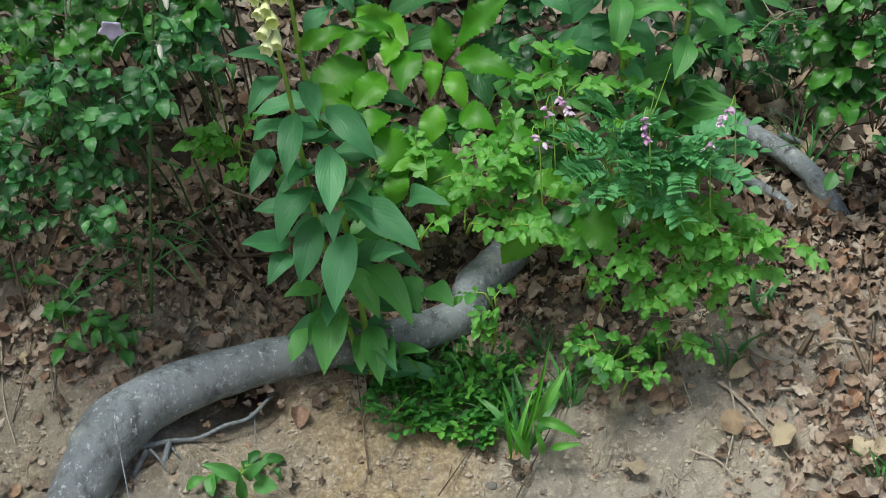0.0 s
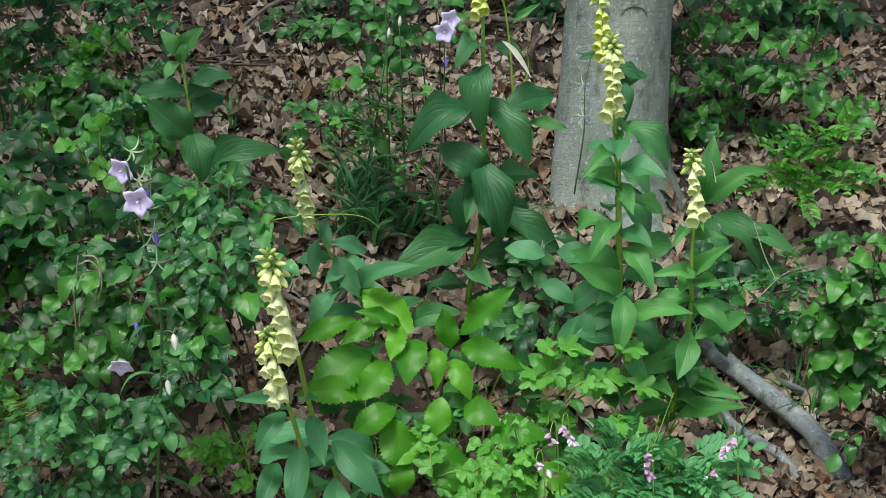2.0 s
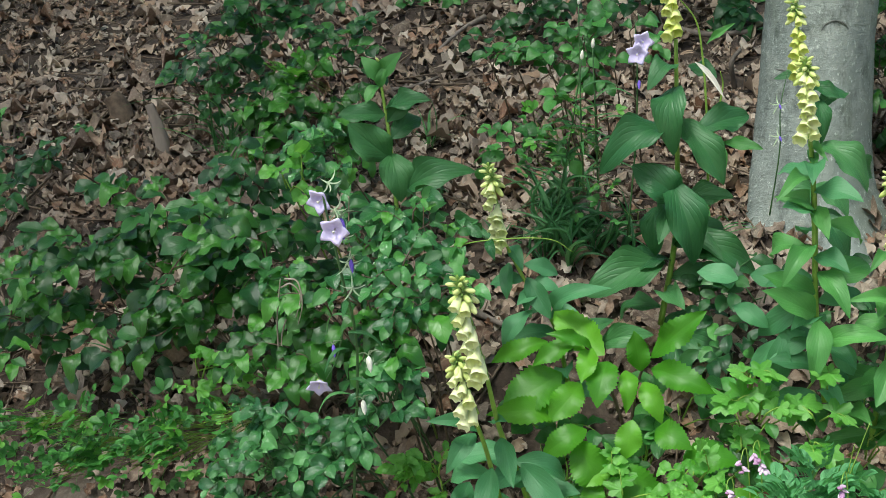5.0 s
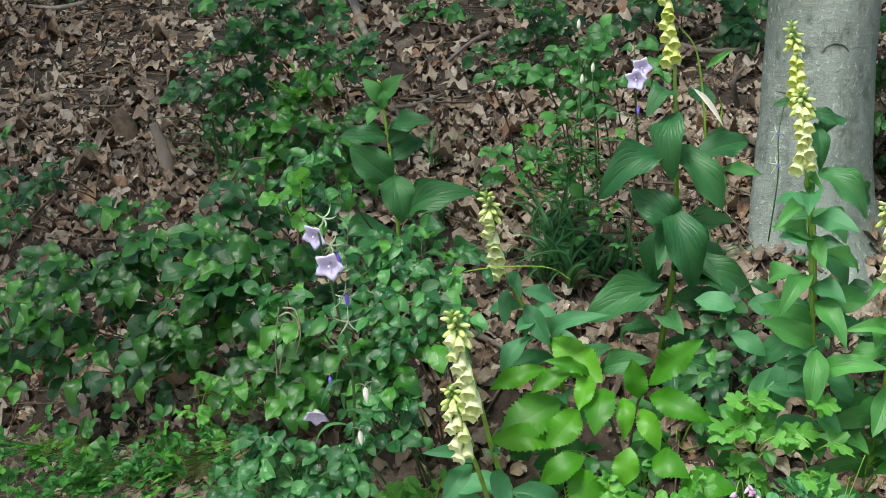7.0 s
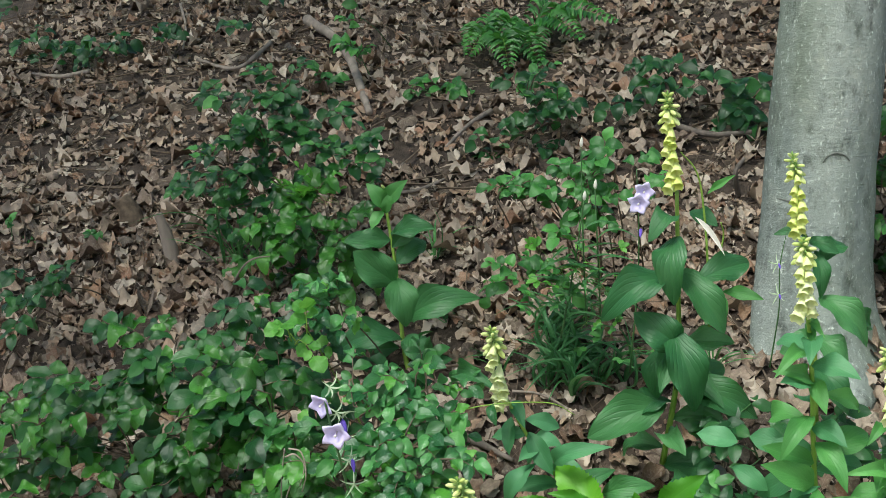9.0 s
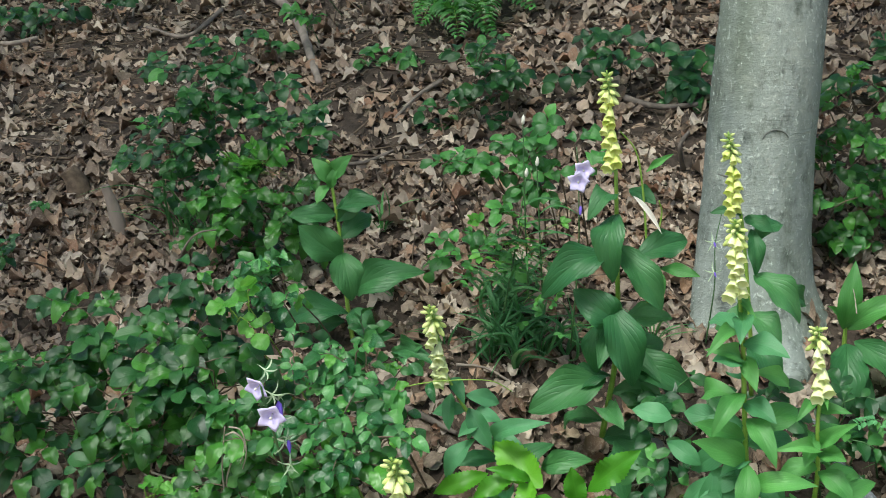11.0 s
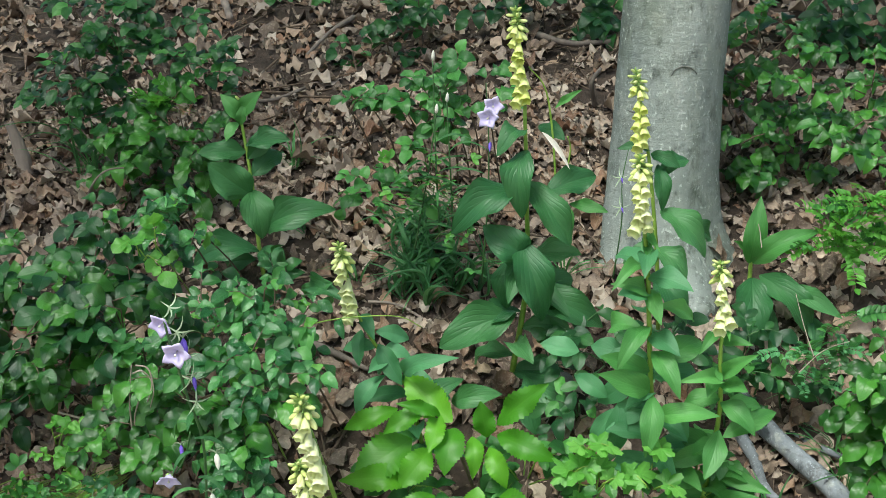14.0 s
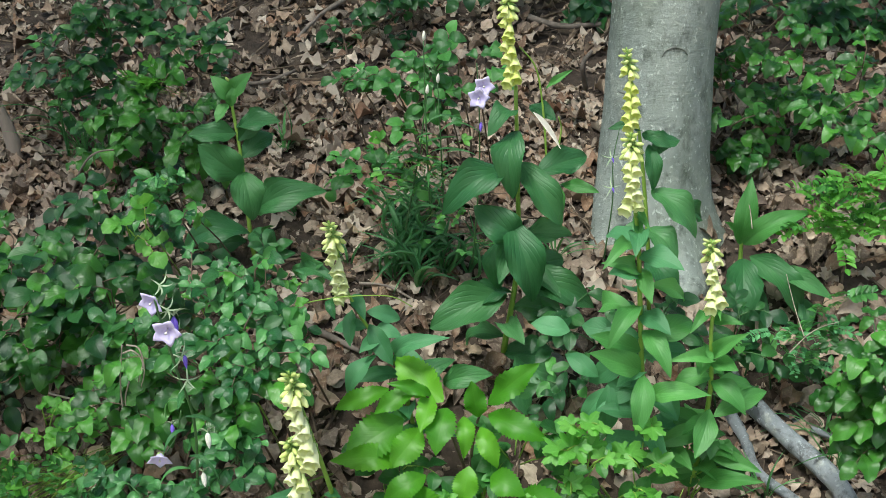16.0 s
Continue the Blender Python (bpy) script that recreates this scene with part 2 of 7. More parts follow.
def litter_material(name, tones):
    """Dead leaves; each leaf its own tone, with midrib, veins and weathered blotches."""
    m, nt, p = material(name)
    geo = nt.nodes.new("ShaderNodeNewGeometry")
    info = nt.nodes.new("ShaderNodeObjectInfo")
    pick = maths(nt, "FRACT", maths(nt, "ADD", geo.outputs["Random Per Island"], info.outputs["Random"]))
    col = ramp(nt, pick, [(i / (len(tones) - 1), c) for i, c in enumerate(tones)])
    uv = nt.nodes.new("ShaderNodeUVMap")
    sep = nt.nodes.new("ShaderNodeSeparateXYZ")
    nt.links.new(uv.outputs["UV"], sep.inputs[0])
    a = maths(nt, "MULTIPLY", maths(nt, "ABSOLUTE", maths(nt, "SUBTRACT", sep.outputs[0], 0.5)), 2.0)
    s = maths(nt, "SUBTRACT", maths(nt, "MULTIPLY", sep.outputs[1], 7.0), maths(nt, "MULTIPLY", a, 2.0))
    line = maths(nt, "POWER", maths(nt, "SUBTRACT", 1.0, maths(nt, "MULTIPLY", maths(nt, "PINGPONG", s, 0.5), 2.0)), 6.0)
    rib = maths(nt, "SUBTRACT", 1.0, maths(nt, "MULTIPLY", a, 10.0), True)
    vein = maths(nt, "MAXIMUM", maths(nt, "MULTIPLY", line, 0.5), rib)
    stain = noisy(nt, 38.0, 5.0, 0.65)
    col = mix(nt, maths(nt, "MULTIPLY", maths(nt, "SUBTRACT", stain, 0.5), 2.2, True), col, (0.085, 0.055, 0.036))
    damp = nt.nodes.new("ShaderNodeNewGeometry")
    wet = nd(nt, "TexNoise", Scale=2.6, Detail=5.0, Roughness=0.6)
    nt.links.new(damp.outputs["Position"], wet.inputs["Vector"])
    col = mix(nt, maths(nt, "MULTIPLY", maths(nt, "SUBTRACT", wet.outputs["Fac"], 0.50), 3.0, True), col, (0.10, 0.066, 0.048))
    flecks = noisy(nt, 130.0, 4.0, 0.7)
    col = mix(nt, maths(nt, "MULTIPLY", maths(nt, "SUBTRACT", flecks, 0.52), 3.0, True), col, (0.47, 0.40, 0.29))
    col = mix(nt, maths(nt, "MULTIPLY", vein, 0.25), col, (0.46, 0.38, 0.26))
    nt.links.new(col, p.inputs["Base Color"])
    p.inputs["Roughness"].default_value = 0.62
    bump(nt, p, maths(nt, "ADD", maths(nt, "MULTIPLY", vein, 0.35), maths(nt, "ADD", stain, flecks)), 0.6, 0.004)
    return m


M_LITTER = litter_material("leaf_litter", [(0.074, 0.049, 0.036), (0.378, 0.294, 0.214), (0.142, 0.097, 0.067), (0.588, 0.489, 0.380), (0.210, 0.129, 0.081), (0.462, 0.386, 0.309), (0.065, 0.046, 0.034), (0.420, 0.324, 0.228), (0.284, 0.154, 0.090), (0.047, 0.035, 0.027), (0.651, 0.567, 0.456), (0.058, 0.041, 0.030), (0.347, 0.211, 0.123), (0.525, 0.448, 0.361), (0.105, 0.072, 0.049)])
M_LITTER_BANK = litter_material("bank_litter", [(0.222, 0.154, 0.112), (0.404, 0.324, 0.254), (0.111, 0.066, 0.045), (0.303, 0.229, 0.175), (0.252, 0.119, 0.063), (0.504, 0.428, 0.352), (0.071, 0.050, 0.037), (0.262, 0.169, 0.118), (0.151, 0.095, 0.066), (0.353, 0.269, 0.205), (0.091, 0.060, 0.044)])
M_LITTER_PALE = litter_material("dry_leaf_pale", [(0.478, 0.385, 0.251), (0.603, 0.514, 0.353), (0.374, 0.268, 0.167), (0.645, 0.578, 0.419)])


def soil_material():
    """Dark leaf mould on the slope, bare ochre clay where the bank is cut."""
    m, nt, p = material("soil")
    geo = nt.nodes.new("ShaderNodeNewGeometry")
    sep = nt.nodes.new("ShaderNodeSeparateXYZ")
    nt.links.new(geo.outputs["Position"], sep.inputs[0])
    wob = noisy(nt, 5.0, 5.0, 0.6)
    edge = maths(nt, "ADD", sep.outputs[1], maths(nt, "MULTIPLY", maths(nt, "SUBTRACT", wob, 0.5), 0.45))
    bare = maths(nt, "MULTIPLY", maths(nt, "SUBTRACT", 2.46, edge), 7.0, True)
    mould = ramp(nt, noisy(nt, 26.0, 6.0, 0.65), [(0.3, (0.034, 0.025, 0.018)), (0.55, (0.090, 0.066, 0.048)), (0.8, (0.19, 0.145, 0.105))])
    clay = ramp(nt, noisy(nt, 9.0, 8.0, 0.7), [(0.30, (0.17, 0.148, 0.12)), (0.42, (0.29, 0.26, 0.215)), (0.54, (0.40, 0.355, 0.295)), (0.68, (0.48, 0.425, 0.34))])
    grit = noisy(nt, 85.0, 5.0, 0.75)
    clay = mix(nt, maths(nt, "MULTIPLY", maths(nt, "SUBTRACT", grit, 0.52), 5.0, True), clay, (0.62, 0.56, 0.47))
    clay = mix(nt, maths(nt, "MULTIPLY", maths(nt, "SUBTRACT", noisy(nt, 3.5, 4.0), 0.55), 4.0, True), clay, (0.30, 0.272, 0.235))
    ochre = maths(nt, "MULTIPLY", maths(nt, "SUBTRACT", noisy(nt, 4.4, 5.0, 0.6, "Object", (1.6, 1, 1)), 0.52), 5.0, True)
    cut = maths(nt, "MULTIPLY", maths(nt, "SUBTRACT", edge, 1.72), 5.0, True)
    streak = maths(nt, "SUBTRACT", 1.0, maths(nt, "MULTIPLY", maths(nt, "ABSOLUTE", maths(nt, "ADD", sep.outputs[0], 0.20)), 3.2), True)
    ochre = maths(nt, "ADD", maths(nt, "MULTIPLY", ochre, 0.6), maths(nt, "MULTIPLY", maths(nt, "MULTIPLY", streak, cut), maths(nt, "MULTIPLY", wob, 1.7)), True)
    clay = mix(nt, maths(nt, "MULTIPLY", ochre, 0.85), clay, ramp(nt, grit, [(0.38, (0.25, 0.17, 0.085)), (0.50, (0.46, 0.33, 0.17)), (0.60, (0.66, 0.53, 0.34))]))
    pits = maths(nt, "MULTIPLY", maths(nt, "SUBTRACT", 0.44, noisy(nt, 40.0, 7.0, 0.8)), 8.0, True)
    clay = mix(nt, maths(nt, "MULTIPLY", pits, 0.8), clay, (0.16, 0.13, 0.10))
    loam = maths(nt, "MULTIPLY", maths(nt, "SUBTRACT", maths(nt, "MULTIPLY", wob, -0.5), maths(nt, "ADD", sep.outputs[0], 0.22)), 3.5, True)
    clay = mix(nt, maths(nt, "MULTIPLY", maths(nt, "MULTIPLY", loam, cut), 0.5), clay, ramp(nt, grit, [(0.3, (0.12, 0.10, 0.066)), (0.6, (0.33, 0.28, 0.19))]))
    col = mix(nt, bare, mould, clay)
    nt.links.new(col, p.inputs["Base Color"])
    p.inputs["Roughness"].default_value = 0.92
    bump(nt, p, maths(nt, "ADD", grit, noisy(nt, 30.0, 7.0, 0.75)), 0.8, 0.018)
    return m


M_SOIL = soil_material()
M_PEBBLE = plain("clay_crumb", (0.32, 0.275, 0.22), (0.58, 0.51, 0.41), 18, 0.9, 0.6, None, 0.2)
M_STONE = plain("grey_stone", (0.17, 0.16, 0.145), (0.30, 0.29, 0.265), 14, 0.85, 0.7)

# ---- building helpers ----
AT = {}


def thing(name, at, label, category, group=""):
    ob = new(name)
    ob.location = at
    ob.empty_display_size = 0.05
    AT[ob] = Matrix.Translation(at)
    return tagged(ob, label, category, group)


def put(name, mesh, parent=None, m=None, label=""):
    """A mesh object at the world pose m, under its thing or part."""
    ob = new(name, mesh)
    m = m or Matrix.Identity(4)
    if parent:
        ob.parent = parent
        ob.matrix_parent_inverse = AT[parent].inverted()
    ob.matrix_basis = m
    AT[ob] = m
    return tagged(ob, label)


def mesh_from(name, verts, faces, mat, uvs=None, smooth=True):
    me = bpy.data.meshes.new(name)
    me.from_pydata([tuple(v) for v in verts], [], [tuple(f) for f in faces])
    me.materials.append(mat)
    if uvs is not None:
        lay = me.uv_layers.new(name="UVMap")
        idx = np.empty(len(me.loops), np.int32)
        me.loops.foreach_get("vertex_index", idx)
        lay.data.foreach_set("uv", np.asarray(uvs, np.float32)[idx].ravel())
    if smooth:
        me.polygons.foreach_set("use_smooth", np.ones(len(me.polygons), bool))
    me.update()
    return me


def leaf_arrays(outline, n=10, m=2, arch=0.10, fold=0.10, ribs=0.0, rib_count=7, serr=0.0, teeth=10, wave=0.0, curl=0.0, seed=0, twist=0.0, bowl=0.0, rag=0.0, crumple=0.0):
    """A blade one long and one wide at most: vertices, faces and uv, with its base at the origin and its tip on +y."""
    r = random.Random(seed)
    ph = r.random() * 6
    verts, faces, uvs = [], [], []
    for i in range(n + 1):
        v = i / n
        half = 0.5 * outline(v)
        tooth = 1.0 + serr * ((v * teeth) % 1.0 - 0.5) if 0.04 < v < 0.97 else 1.0
        torn = {-1: 1.0 - rag * r.random() ** 2, 0: 1.0, 1: 1.0 - rag * r.random() ** 2} if rag else None
        for j in range(-m, m + 1):
            u = j / m
            h = half * (tooth if abs(j) == m else 1.0)
            if torn:
                h *= torn[(j > 0) - (j < 0)]
            z = arch * 4 * v * (1 - v) + fold * abs(u) * half * 2 - curl * v ** 3
            z += ribs * half * math.cos(abs(u) * rib_count * math.pi / 2 * 1.0)
            z += wave * math.sin(v * 11 + ph + (2.0 if u > 0 else 0)) * abs(u) ** 2 * half * 2
            z += twist * u * half * (v - 0.5) + bowl * u * u * half
            z += crumple * r.uniform(-1, 1) if crumple else 0.0
            sway = 0.03 * math.sin(v * 3.1 + ph)
            verts.append((u * h + sway, v, z))
            uvs.append((0.5 + 0.5 * u, v))
    k = 2 * m + 1
    for i in range(n):
        for j in range(k - 1):
            a = i * k + j
            faces.append((a, a + 1, a + k + 1, a + k))
    return verts, faces, uvs


def oval(p=0.45, sharp=1.0, neck=0.05):
    """Outline with its widest place at p; sharp over 1 draws the tip out."""
    def f(v):
        if v < p:
            s = math.sin(0.5 * math.pi * v / p) ** 0.75
        else:
            s = max(0.0, math.cos(0.5 * math.pi * (v - p) / (1 - p))) ** sharp
        return max(neck * (1 - v), s, 0.012)
    return f


def lobed(v):
    """Outline of an oak leaf with four rounded lobes a side, widest past the middle."""
    if v < 0.12:
        return 0.04
    body = max(0.0, math.sin(math.pi * ((v - 0.08) / 0.93) ** 1.3)) ** 0.55
    return max(0.05, body * (0.86 + 0.14 * math.cos((v - 0.16) * 7.0 * math.pi)))


def leaf_set(name, mat, outline, count=3, **kw):
    out = []
    for i in range(count):
        k = dict(kw)
        k["arch"] = kw.get("arch", 0.1) * (0.5 + 0.6 * i)
        k["curl"] = kw.get("curl", 0.0) * (0.4 + 0.7 * i)
        k["twist"] = kw.get("twist", 0.25) * (i - 1)
        v, f, uv = leaf_arrays(outline, seed=i * 7 + len(name), **k)
        out.append(mesh_from(name, v, f, mat, uv))
    return out


LANCE = leaf_set("lance_leaf", M_LANCE, oval(0.45, 0.9), 4, n=14, m=3, arch=0.10, fold=0.08, serr=0.05, teeth=14, wave=0.05, curl=0.05)
FRESH = leaf_set("fresh_leaf", M_FRESH, oval(0.45, 0.9), 4, n=14, m=3, arch=0.10, fold=0.08, serr=0.05, teeth=14, wave=0.05, curl=0.05)
RIBBED = leaf_set("ribbed_leaf", M_RIB, oval(0.47, 0.72), 4, n=24, m=9, arch=0.12, fold=0.10, ribs=0.005, rib_count=7, wave=0.09, curl=0.10, serr=0.05, teeth=12, crumple=0.003)
CHEST = leaf_set("serrate_leaf", M_CHEST, oval(0.50, 0.88), 4, n=60, m=3, arch=0.09, fold=0.06, serr=0.20, teeth=15, wave=0.08, curl=0.07)
BEECH = leaf_set("beech_leaf", M_BEECH, oval(0.48, 0.64), 4, n=12, m=2, arch=0.10, fold=0.08, wave=0.10, curl=0.12, serr=0.07, teeth=6)
SHADE = leaf_set("shade_leaf", M_SHADED, oval(0.48, 0.64), 4, n=8, m=2, arch=0.09, fold=0.08, wave=0.05, curl=0.08)
MID = leaf_set("shrub_leaf", M_MID, oval(0.48, 0.64), 4, n=8, m=2, arch=0.09, fold=0.10, wave=0.05, curl=0.08)
YOUNG = leaf_set("young_leaf", M_YG, oval(0.40, 0.75), 4, n=18, m=2, arch=0.06, fold=0.08, serr=0.20, teeth=6, wave=0.10, curl=0.08)
LIMELEAF = leaf_set("lime_leaf", M_YG, oval(0.5, 0.5), 3, n=10, m=2, arch=0.08, fold=0.10, wave=0.10, curl=0.06)
YBLADE = leaf_set("bright_blade", M_YG, oval(0.35, 0.8, 0.4), 3, n=14, m=2, arch=0.10, fold=0.06, curl=0.06)
CLIMB = leaf_set("climber_leaf", M_GREY, oval(0.48, 0.64), 4, n=8, m=2, arch=0.10, fold=0.12, wave=0.06, curl=0.08)
GRASS = leaf_set("grass_blade", M_GRASS, oval(0.3, 0.7, 0.5), 4, n=14, m=1, arch=0.09, fold=0.012, curl=0.12, twist=0.02)
STRAP = leaf_set("strap_blade", M_STRAP, oval(0.35, 0.65, 0.6), 4, n=16, m=2, arch=0.24, fold=0.05, curl=0.16, twist=0.03)
BLADE = leaf_set("light_blade", M_MID, oval(0.35, 0.7, 0.5), 4, n=14, m=1, arch=0.10, fold=0.012, curl=0.06, twist=0.02)
WHITE_LEAF = leaf_set("dry_white_leaf", M_DRYWHITE, oval(0.4, 0.9), 1, n=10, m=2, arch=0.05, fold=0.12, wave=0.0, twist=0.0)


def lobed_leaf_set(name, mat, count=4):
    """A soft leaf with three toothed lobes, one long from its stalk to its tip."""
    out = []
    for i in range(count):
        r = random.Random(60 + i)
        seg, rings = 30, 3
        vs, fs, us = [(0.0, 0.0, 0.0)], [], [(0.5, 0.0)]
        for k in range(1, rings + 1):
            for j in range(seg + 1):
                a = radians(-118 + 236 * j / seg)
                lobe = max(math.exp(-((a - c) / w) ** 2) * h for c, w, h in ((0.0, 0.50, 1.0), (-1.05, 0.46, 0.78), (1.05, 0.46, 0.78), (-1.85, 0.4, 0.55), (1.85, 0.4, 0.55)))
                rad = (0.38 + 0.54 * lobe) * (k / rings) * (1 + (0.045 * (-1) ** j if k == rings else 0.0))
                x, y = rad * math.sin(a), 0.10 + rad * math.cos(a)
                z = 0.10 * math.sin(a * 4 + i) * (k / rings) ** 2 * 0.6 - 0.10 * (k / rings) ** 2 * (0.5 + 0.5 * i / count) + r.uniform(-0.012, 0.012)
                vs.append((x, y, z))
                us.append((0.5 + 0.5 * x, max(0.0, min(1.0, y))))
        for j in range(seg):
            fs.append((0, 2 + j, 1 + j))
            for k in range(rings - 1):
                a, b = 1 + k * (seg + 1) + j, 1 + (k + 1) * (seg + 1) + j
                fs.append((a, a + 1, b + 1, b))
        out.append(mesh_from(name, vs, fs, mat, us))
    return out


LOBED = lobed_leaf_set("lobed_leaf", M_YG)


def aim(base, tip, width, up=(0.0, -0.55, 1.0), lift=1.0):
    """Pose that lays a unit leaf from base to tip, its face turned to up."""
    b, t = Vector(base), Vector(tip)
    y = t - b
    ln = max(1e-4, y.length)
    y = y / ln
    z = Vector(up)
    z = z - y * z.dot(y)
    if z.length < 1e-3:
        z = Vector((1, 0, 0)) - y * y.x
    z.normalize()
    x = y.cross(z)
    return Matrix(((x.x * width, y.x * ln, z.x * ln * lift, b.x), (x.y * width, y.y * ln, z.y * ln * lift, b.y), (x.z * width, y.z * ln, z.z * ln * lift, b.z), (0, 0, 0, 1)))


def lf(plant, kind, base, tip, width, label=""):
    up = (rnd.uniform(-0.35, 0.35), -1.3 + rnd.uniform(-0.3, 0.3), 0.7)
    return put("leaf", rnd.choice(kind), plant, aim(base, tip, width * (1.06 if kind is RIBBED else 1.03), up), label)


def whorl(plant, path, count, length, width, kind, lo=0.05, hi=0.8, dip=0.25):
    """Leaves set spirally up a stalk, longest at its foot."""
    n = len(path) - 1
    for i in range(count):
        s = lo + (hi - lo) * i / count
        at = path[int(s * n)]
        th = i * 2.4 + rnd.uniform(-0.4, 0.4)
        ln = length * (1.1 - 0.5 * s) * rnd.uniform(0.8, 1.15)
        tip = at + Vector((math.cos(th), math.sin(th) * 0.8 - 0.15, rnd.uniform(-0.1, 0.35) - dip)).normalized() * ln
        tip.z = max(tip.z, float(ground(tip.x, tip.y)) + 0.01)
        put("leaf", rnd.choice(kind), plant, aim(at, tip, width * rnd.uniform(0.85, 1.15), (rnd.uniform(-0.4, 0.4), -1.0, 0.9)))


def smooth_path(pts, n):
    """n + 1 points on a smooth curve through pts."""
    p = [Vector(q) for q in pts]
    if len(p) == 2:
        return [p[0].lerp(p[1], i / n) for i in range(n + 1)]
    p = [p[0] * 2 - p[1]] + p + [p[-1] * 2 - p[-2]]
    out, seg = [], len(p) - 3
    for i in range(n + 1):
        s = min(seg - 1e-6, seg * i / n)
        k = int(s)
        t = s - k
        a, b, c, d = p[k : k + 4]
        out.append(0.5 * ((2 * b) + (c - a) * t + (2 * a - 5 * b + 4 * c - d) * t * t + (3 * b - a - 3 * c + d) * t ** 3))
    return out


def tube_arrays(path, radii, sides=6, rough=0.0, seed=0):
    verts, faces = [], []
    n = len(path)
    ref = Vector((0.3, 0.9, 0.2))
    for i, c in enumerate(path):
        d = (path[min(i + 1, n - 1)] - path[max(i - 1, 0)]).normalized()
        a = d.cross(ref).normalized()
        b = d.cross(a)
        r = radii(i / (n - 1)) if callable(radii) else radii
        for j in range(sides):
            th = 2 * math.pi * j / sides
            w = r
            if rough:
                q = c + (a * math.cos(th) + b * math.sin(th)) * r
                w = r * (1 + rough * (noise.noise(q * 9 + Vector((seed, 0, 0))) + 0.5 * noise.noise(q * 31)))
            verts.append(c + (a * math.cos(th) + b * math.sin(th)) * w)
    for i in range(n - 1):
        for j in range(sides):
            k = (j + 1) % sides
            faces.append((i * sides + j, i * sides + k, (i + 1) * sides + k, (i + 1) * sides + j))
    faces.append(tuple(range(sides))[::-1])
    faces.append(tuple((n - 1) * sides + j for j in range(sides)))
    return verts, faces


def join(parts):
    vs, fs = [], []
    for v, f in parts:
        o = len(vs)
        vs += v
        fs += [tuple(i + o for i in q) for q in f]
    return vs, fs


def stem(plant, pts, r0, r1, mat=None, name="stem", n=18, sides=6):
    path = smooth_path(pts, n)
    v, f = tube_arrays(path, lambda s: r0 + (r1 - r0) * s, sides)
    put(name, mesh_from(name, v, f, mat or M_STEM), plant)
    return path


# ---- flowers ----
BELL_SLIM = 0.88


def lathe(profile, seg, mat, name, flat=1.0, lobes=0, lobe_amp=0.0, shift=None):
    """A hollow shell round -z from (radius, depth) rings; the mouth may be lobed."""
    verts, faces = [], []
    n = len(profile)
    for i, (r, d, l) in enumerate(profile):
        for j in range(seg):
            th = 2 * math.pi * j / seg
            k = 1 + l * lobe_amp * math.cos(lobes * th)
            dd = d * (1 + 0.5 * l * lobe_amp * math.cos(lobes * th))
            verts.append((r * k * math.cos(th), r * k * math.sin(th) * flat, -dd))
    for i in range(n - 1):
        for j in range(seg):
            k = (j + 1) % seg
            faces.append((i * seg + j, (i + 1) * seg + j, (i + 1) * seg + k, i * seg + k))
    faces.append(tuple(range(seg)))
    return mesh_from(name, verts, faces, mat)


BELL = [(0.06, 0.0, 0), (0.12, 0.05, 0), (0.145, 0.15, 0), (0.21, 0.32, 0), (0.285, 0.50, 0), (0.315, 0.68, 0.1), (0.335, 0.83, 0.5), (0.385, 0.96, 1), (0.37, 0.96, 1), (0.32, 0.82, 0.5), (0.295, 0.66, 0), (0.21, 0.4, 0), (0.05, 0.2, 0)]
FLOWER = {}
for key, mat_ in (("deep", M_YELLOW_DEEP), ("cream", M_CREAM)):
    FLOWER[key] = lathe([(r * BELL_SLIM, d, l) for r, d, l in BELL], 16, mat_, "foxglove_flower", 0.92, 5, 0.10)
BUDS = lathe([(0.05, 0, 0), (0.13, 0.12, 0), (0.19, 0.4, 0), (0.185, 0.7, 0), (0.11, 0.93, 0), (0.02, 1.0, 0)], 10, M_BUD, "foxglove_bud")


def calyx_mesh():
    parts_v, parts_f = [], []
    for k in range(5):
        th = 2 * math.pi * k / 5
        v, f, _ = leaf_arrays(oval(0.35, 1.2), 4, 1, 0.12, 0.1)
        m = Matrix.Rotation(th, 4, "Z") @ Matrix.Translation((0.05, 0, 0.03)) @ Matrix.Rotation(radians(62), 4, "Y") @ Matrix.Rotation(radians(-90), 4, "Z") @ Matrix.Diagonal((0.18, 0.36, 0.3, 1))
        o = len(parts_v)
        parts_v += [m @ Vector(q) for q in v]
        parts_f += [tuple(i + o for i in q) for q in f]
    return mesh_from("calyx", parts_v, parts_f, M_CALYX)


CALYX = calyx_mesh()


def star_calyx_mesh():
    """Five long thin sepals spread like a star."""
    vs, fs = [], []
    for k in range(5):
        v, f, _ = leaf_arrays(oval(0.25, 1.0, 0.5), 7, 1, 0.16, 0.1, curl=0.2)
        m = Matrix.Rotation(2 * math.pi * k / 5, 4, "Z") @ Matrix.Rotation(radians(14 + 9 * (k % 2)), 4, "X") @ Matrix.Diagonal((0.11, 1.0 - 0.12 * (k % 3), 0.8, 1))
        o = len(vs)
        vs += [m @ Vector(q) for q in v]
        fs += [tuple(i + o for i in q) for q in f]
    return mesh_from("calyx", vs, fs, M_SEPAL)


STAR = star_calyx_mesh()


def hang(at, way, size, roll=0.0):
    """Pose of a flower that hangs from at and opens along way."""
    z = -Vector(way).normalized()
    q = z.to_track_quat("Z", "Y").to_matrix().to_4x4()
    return Matrix.Translation(at) @ q @ Matrix.Rotation(roll, 4, "Z") @ Matrix.Scale(size, 4)


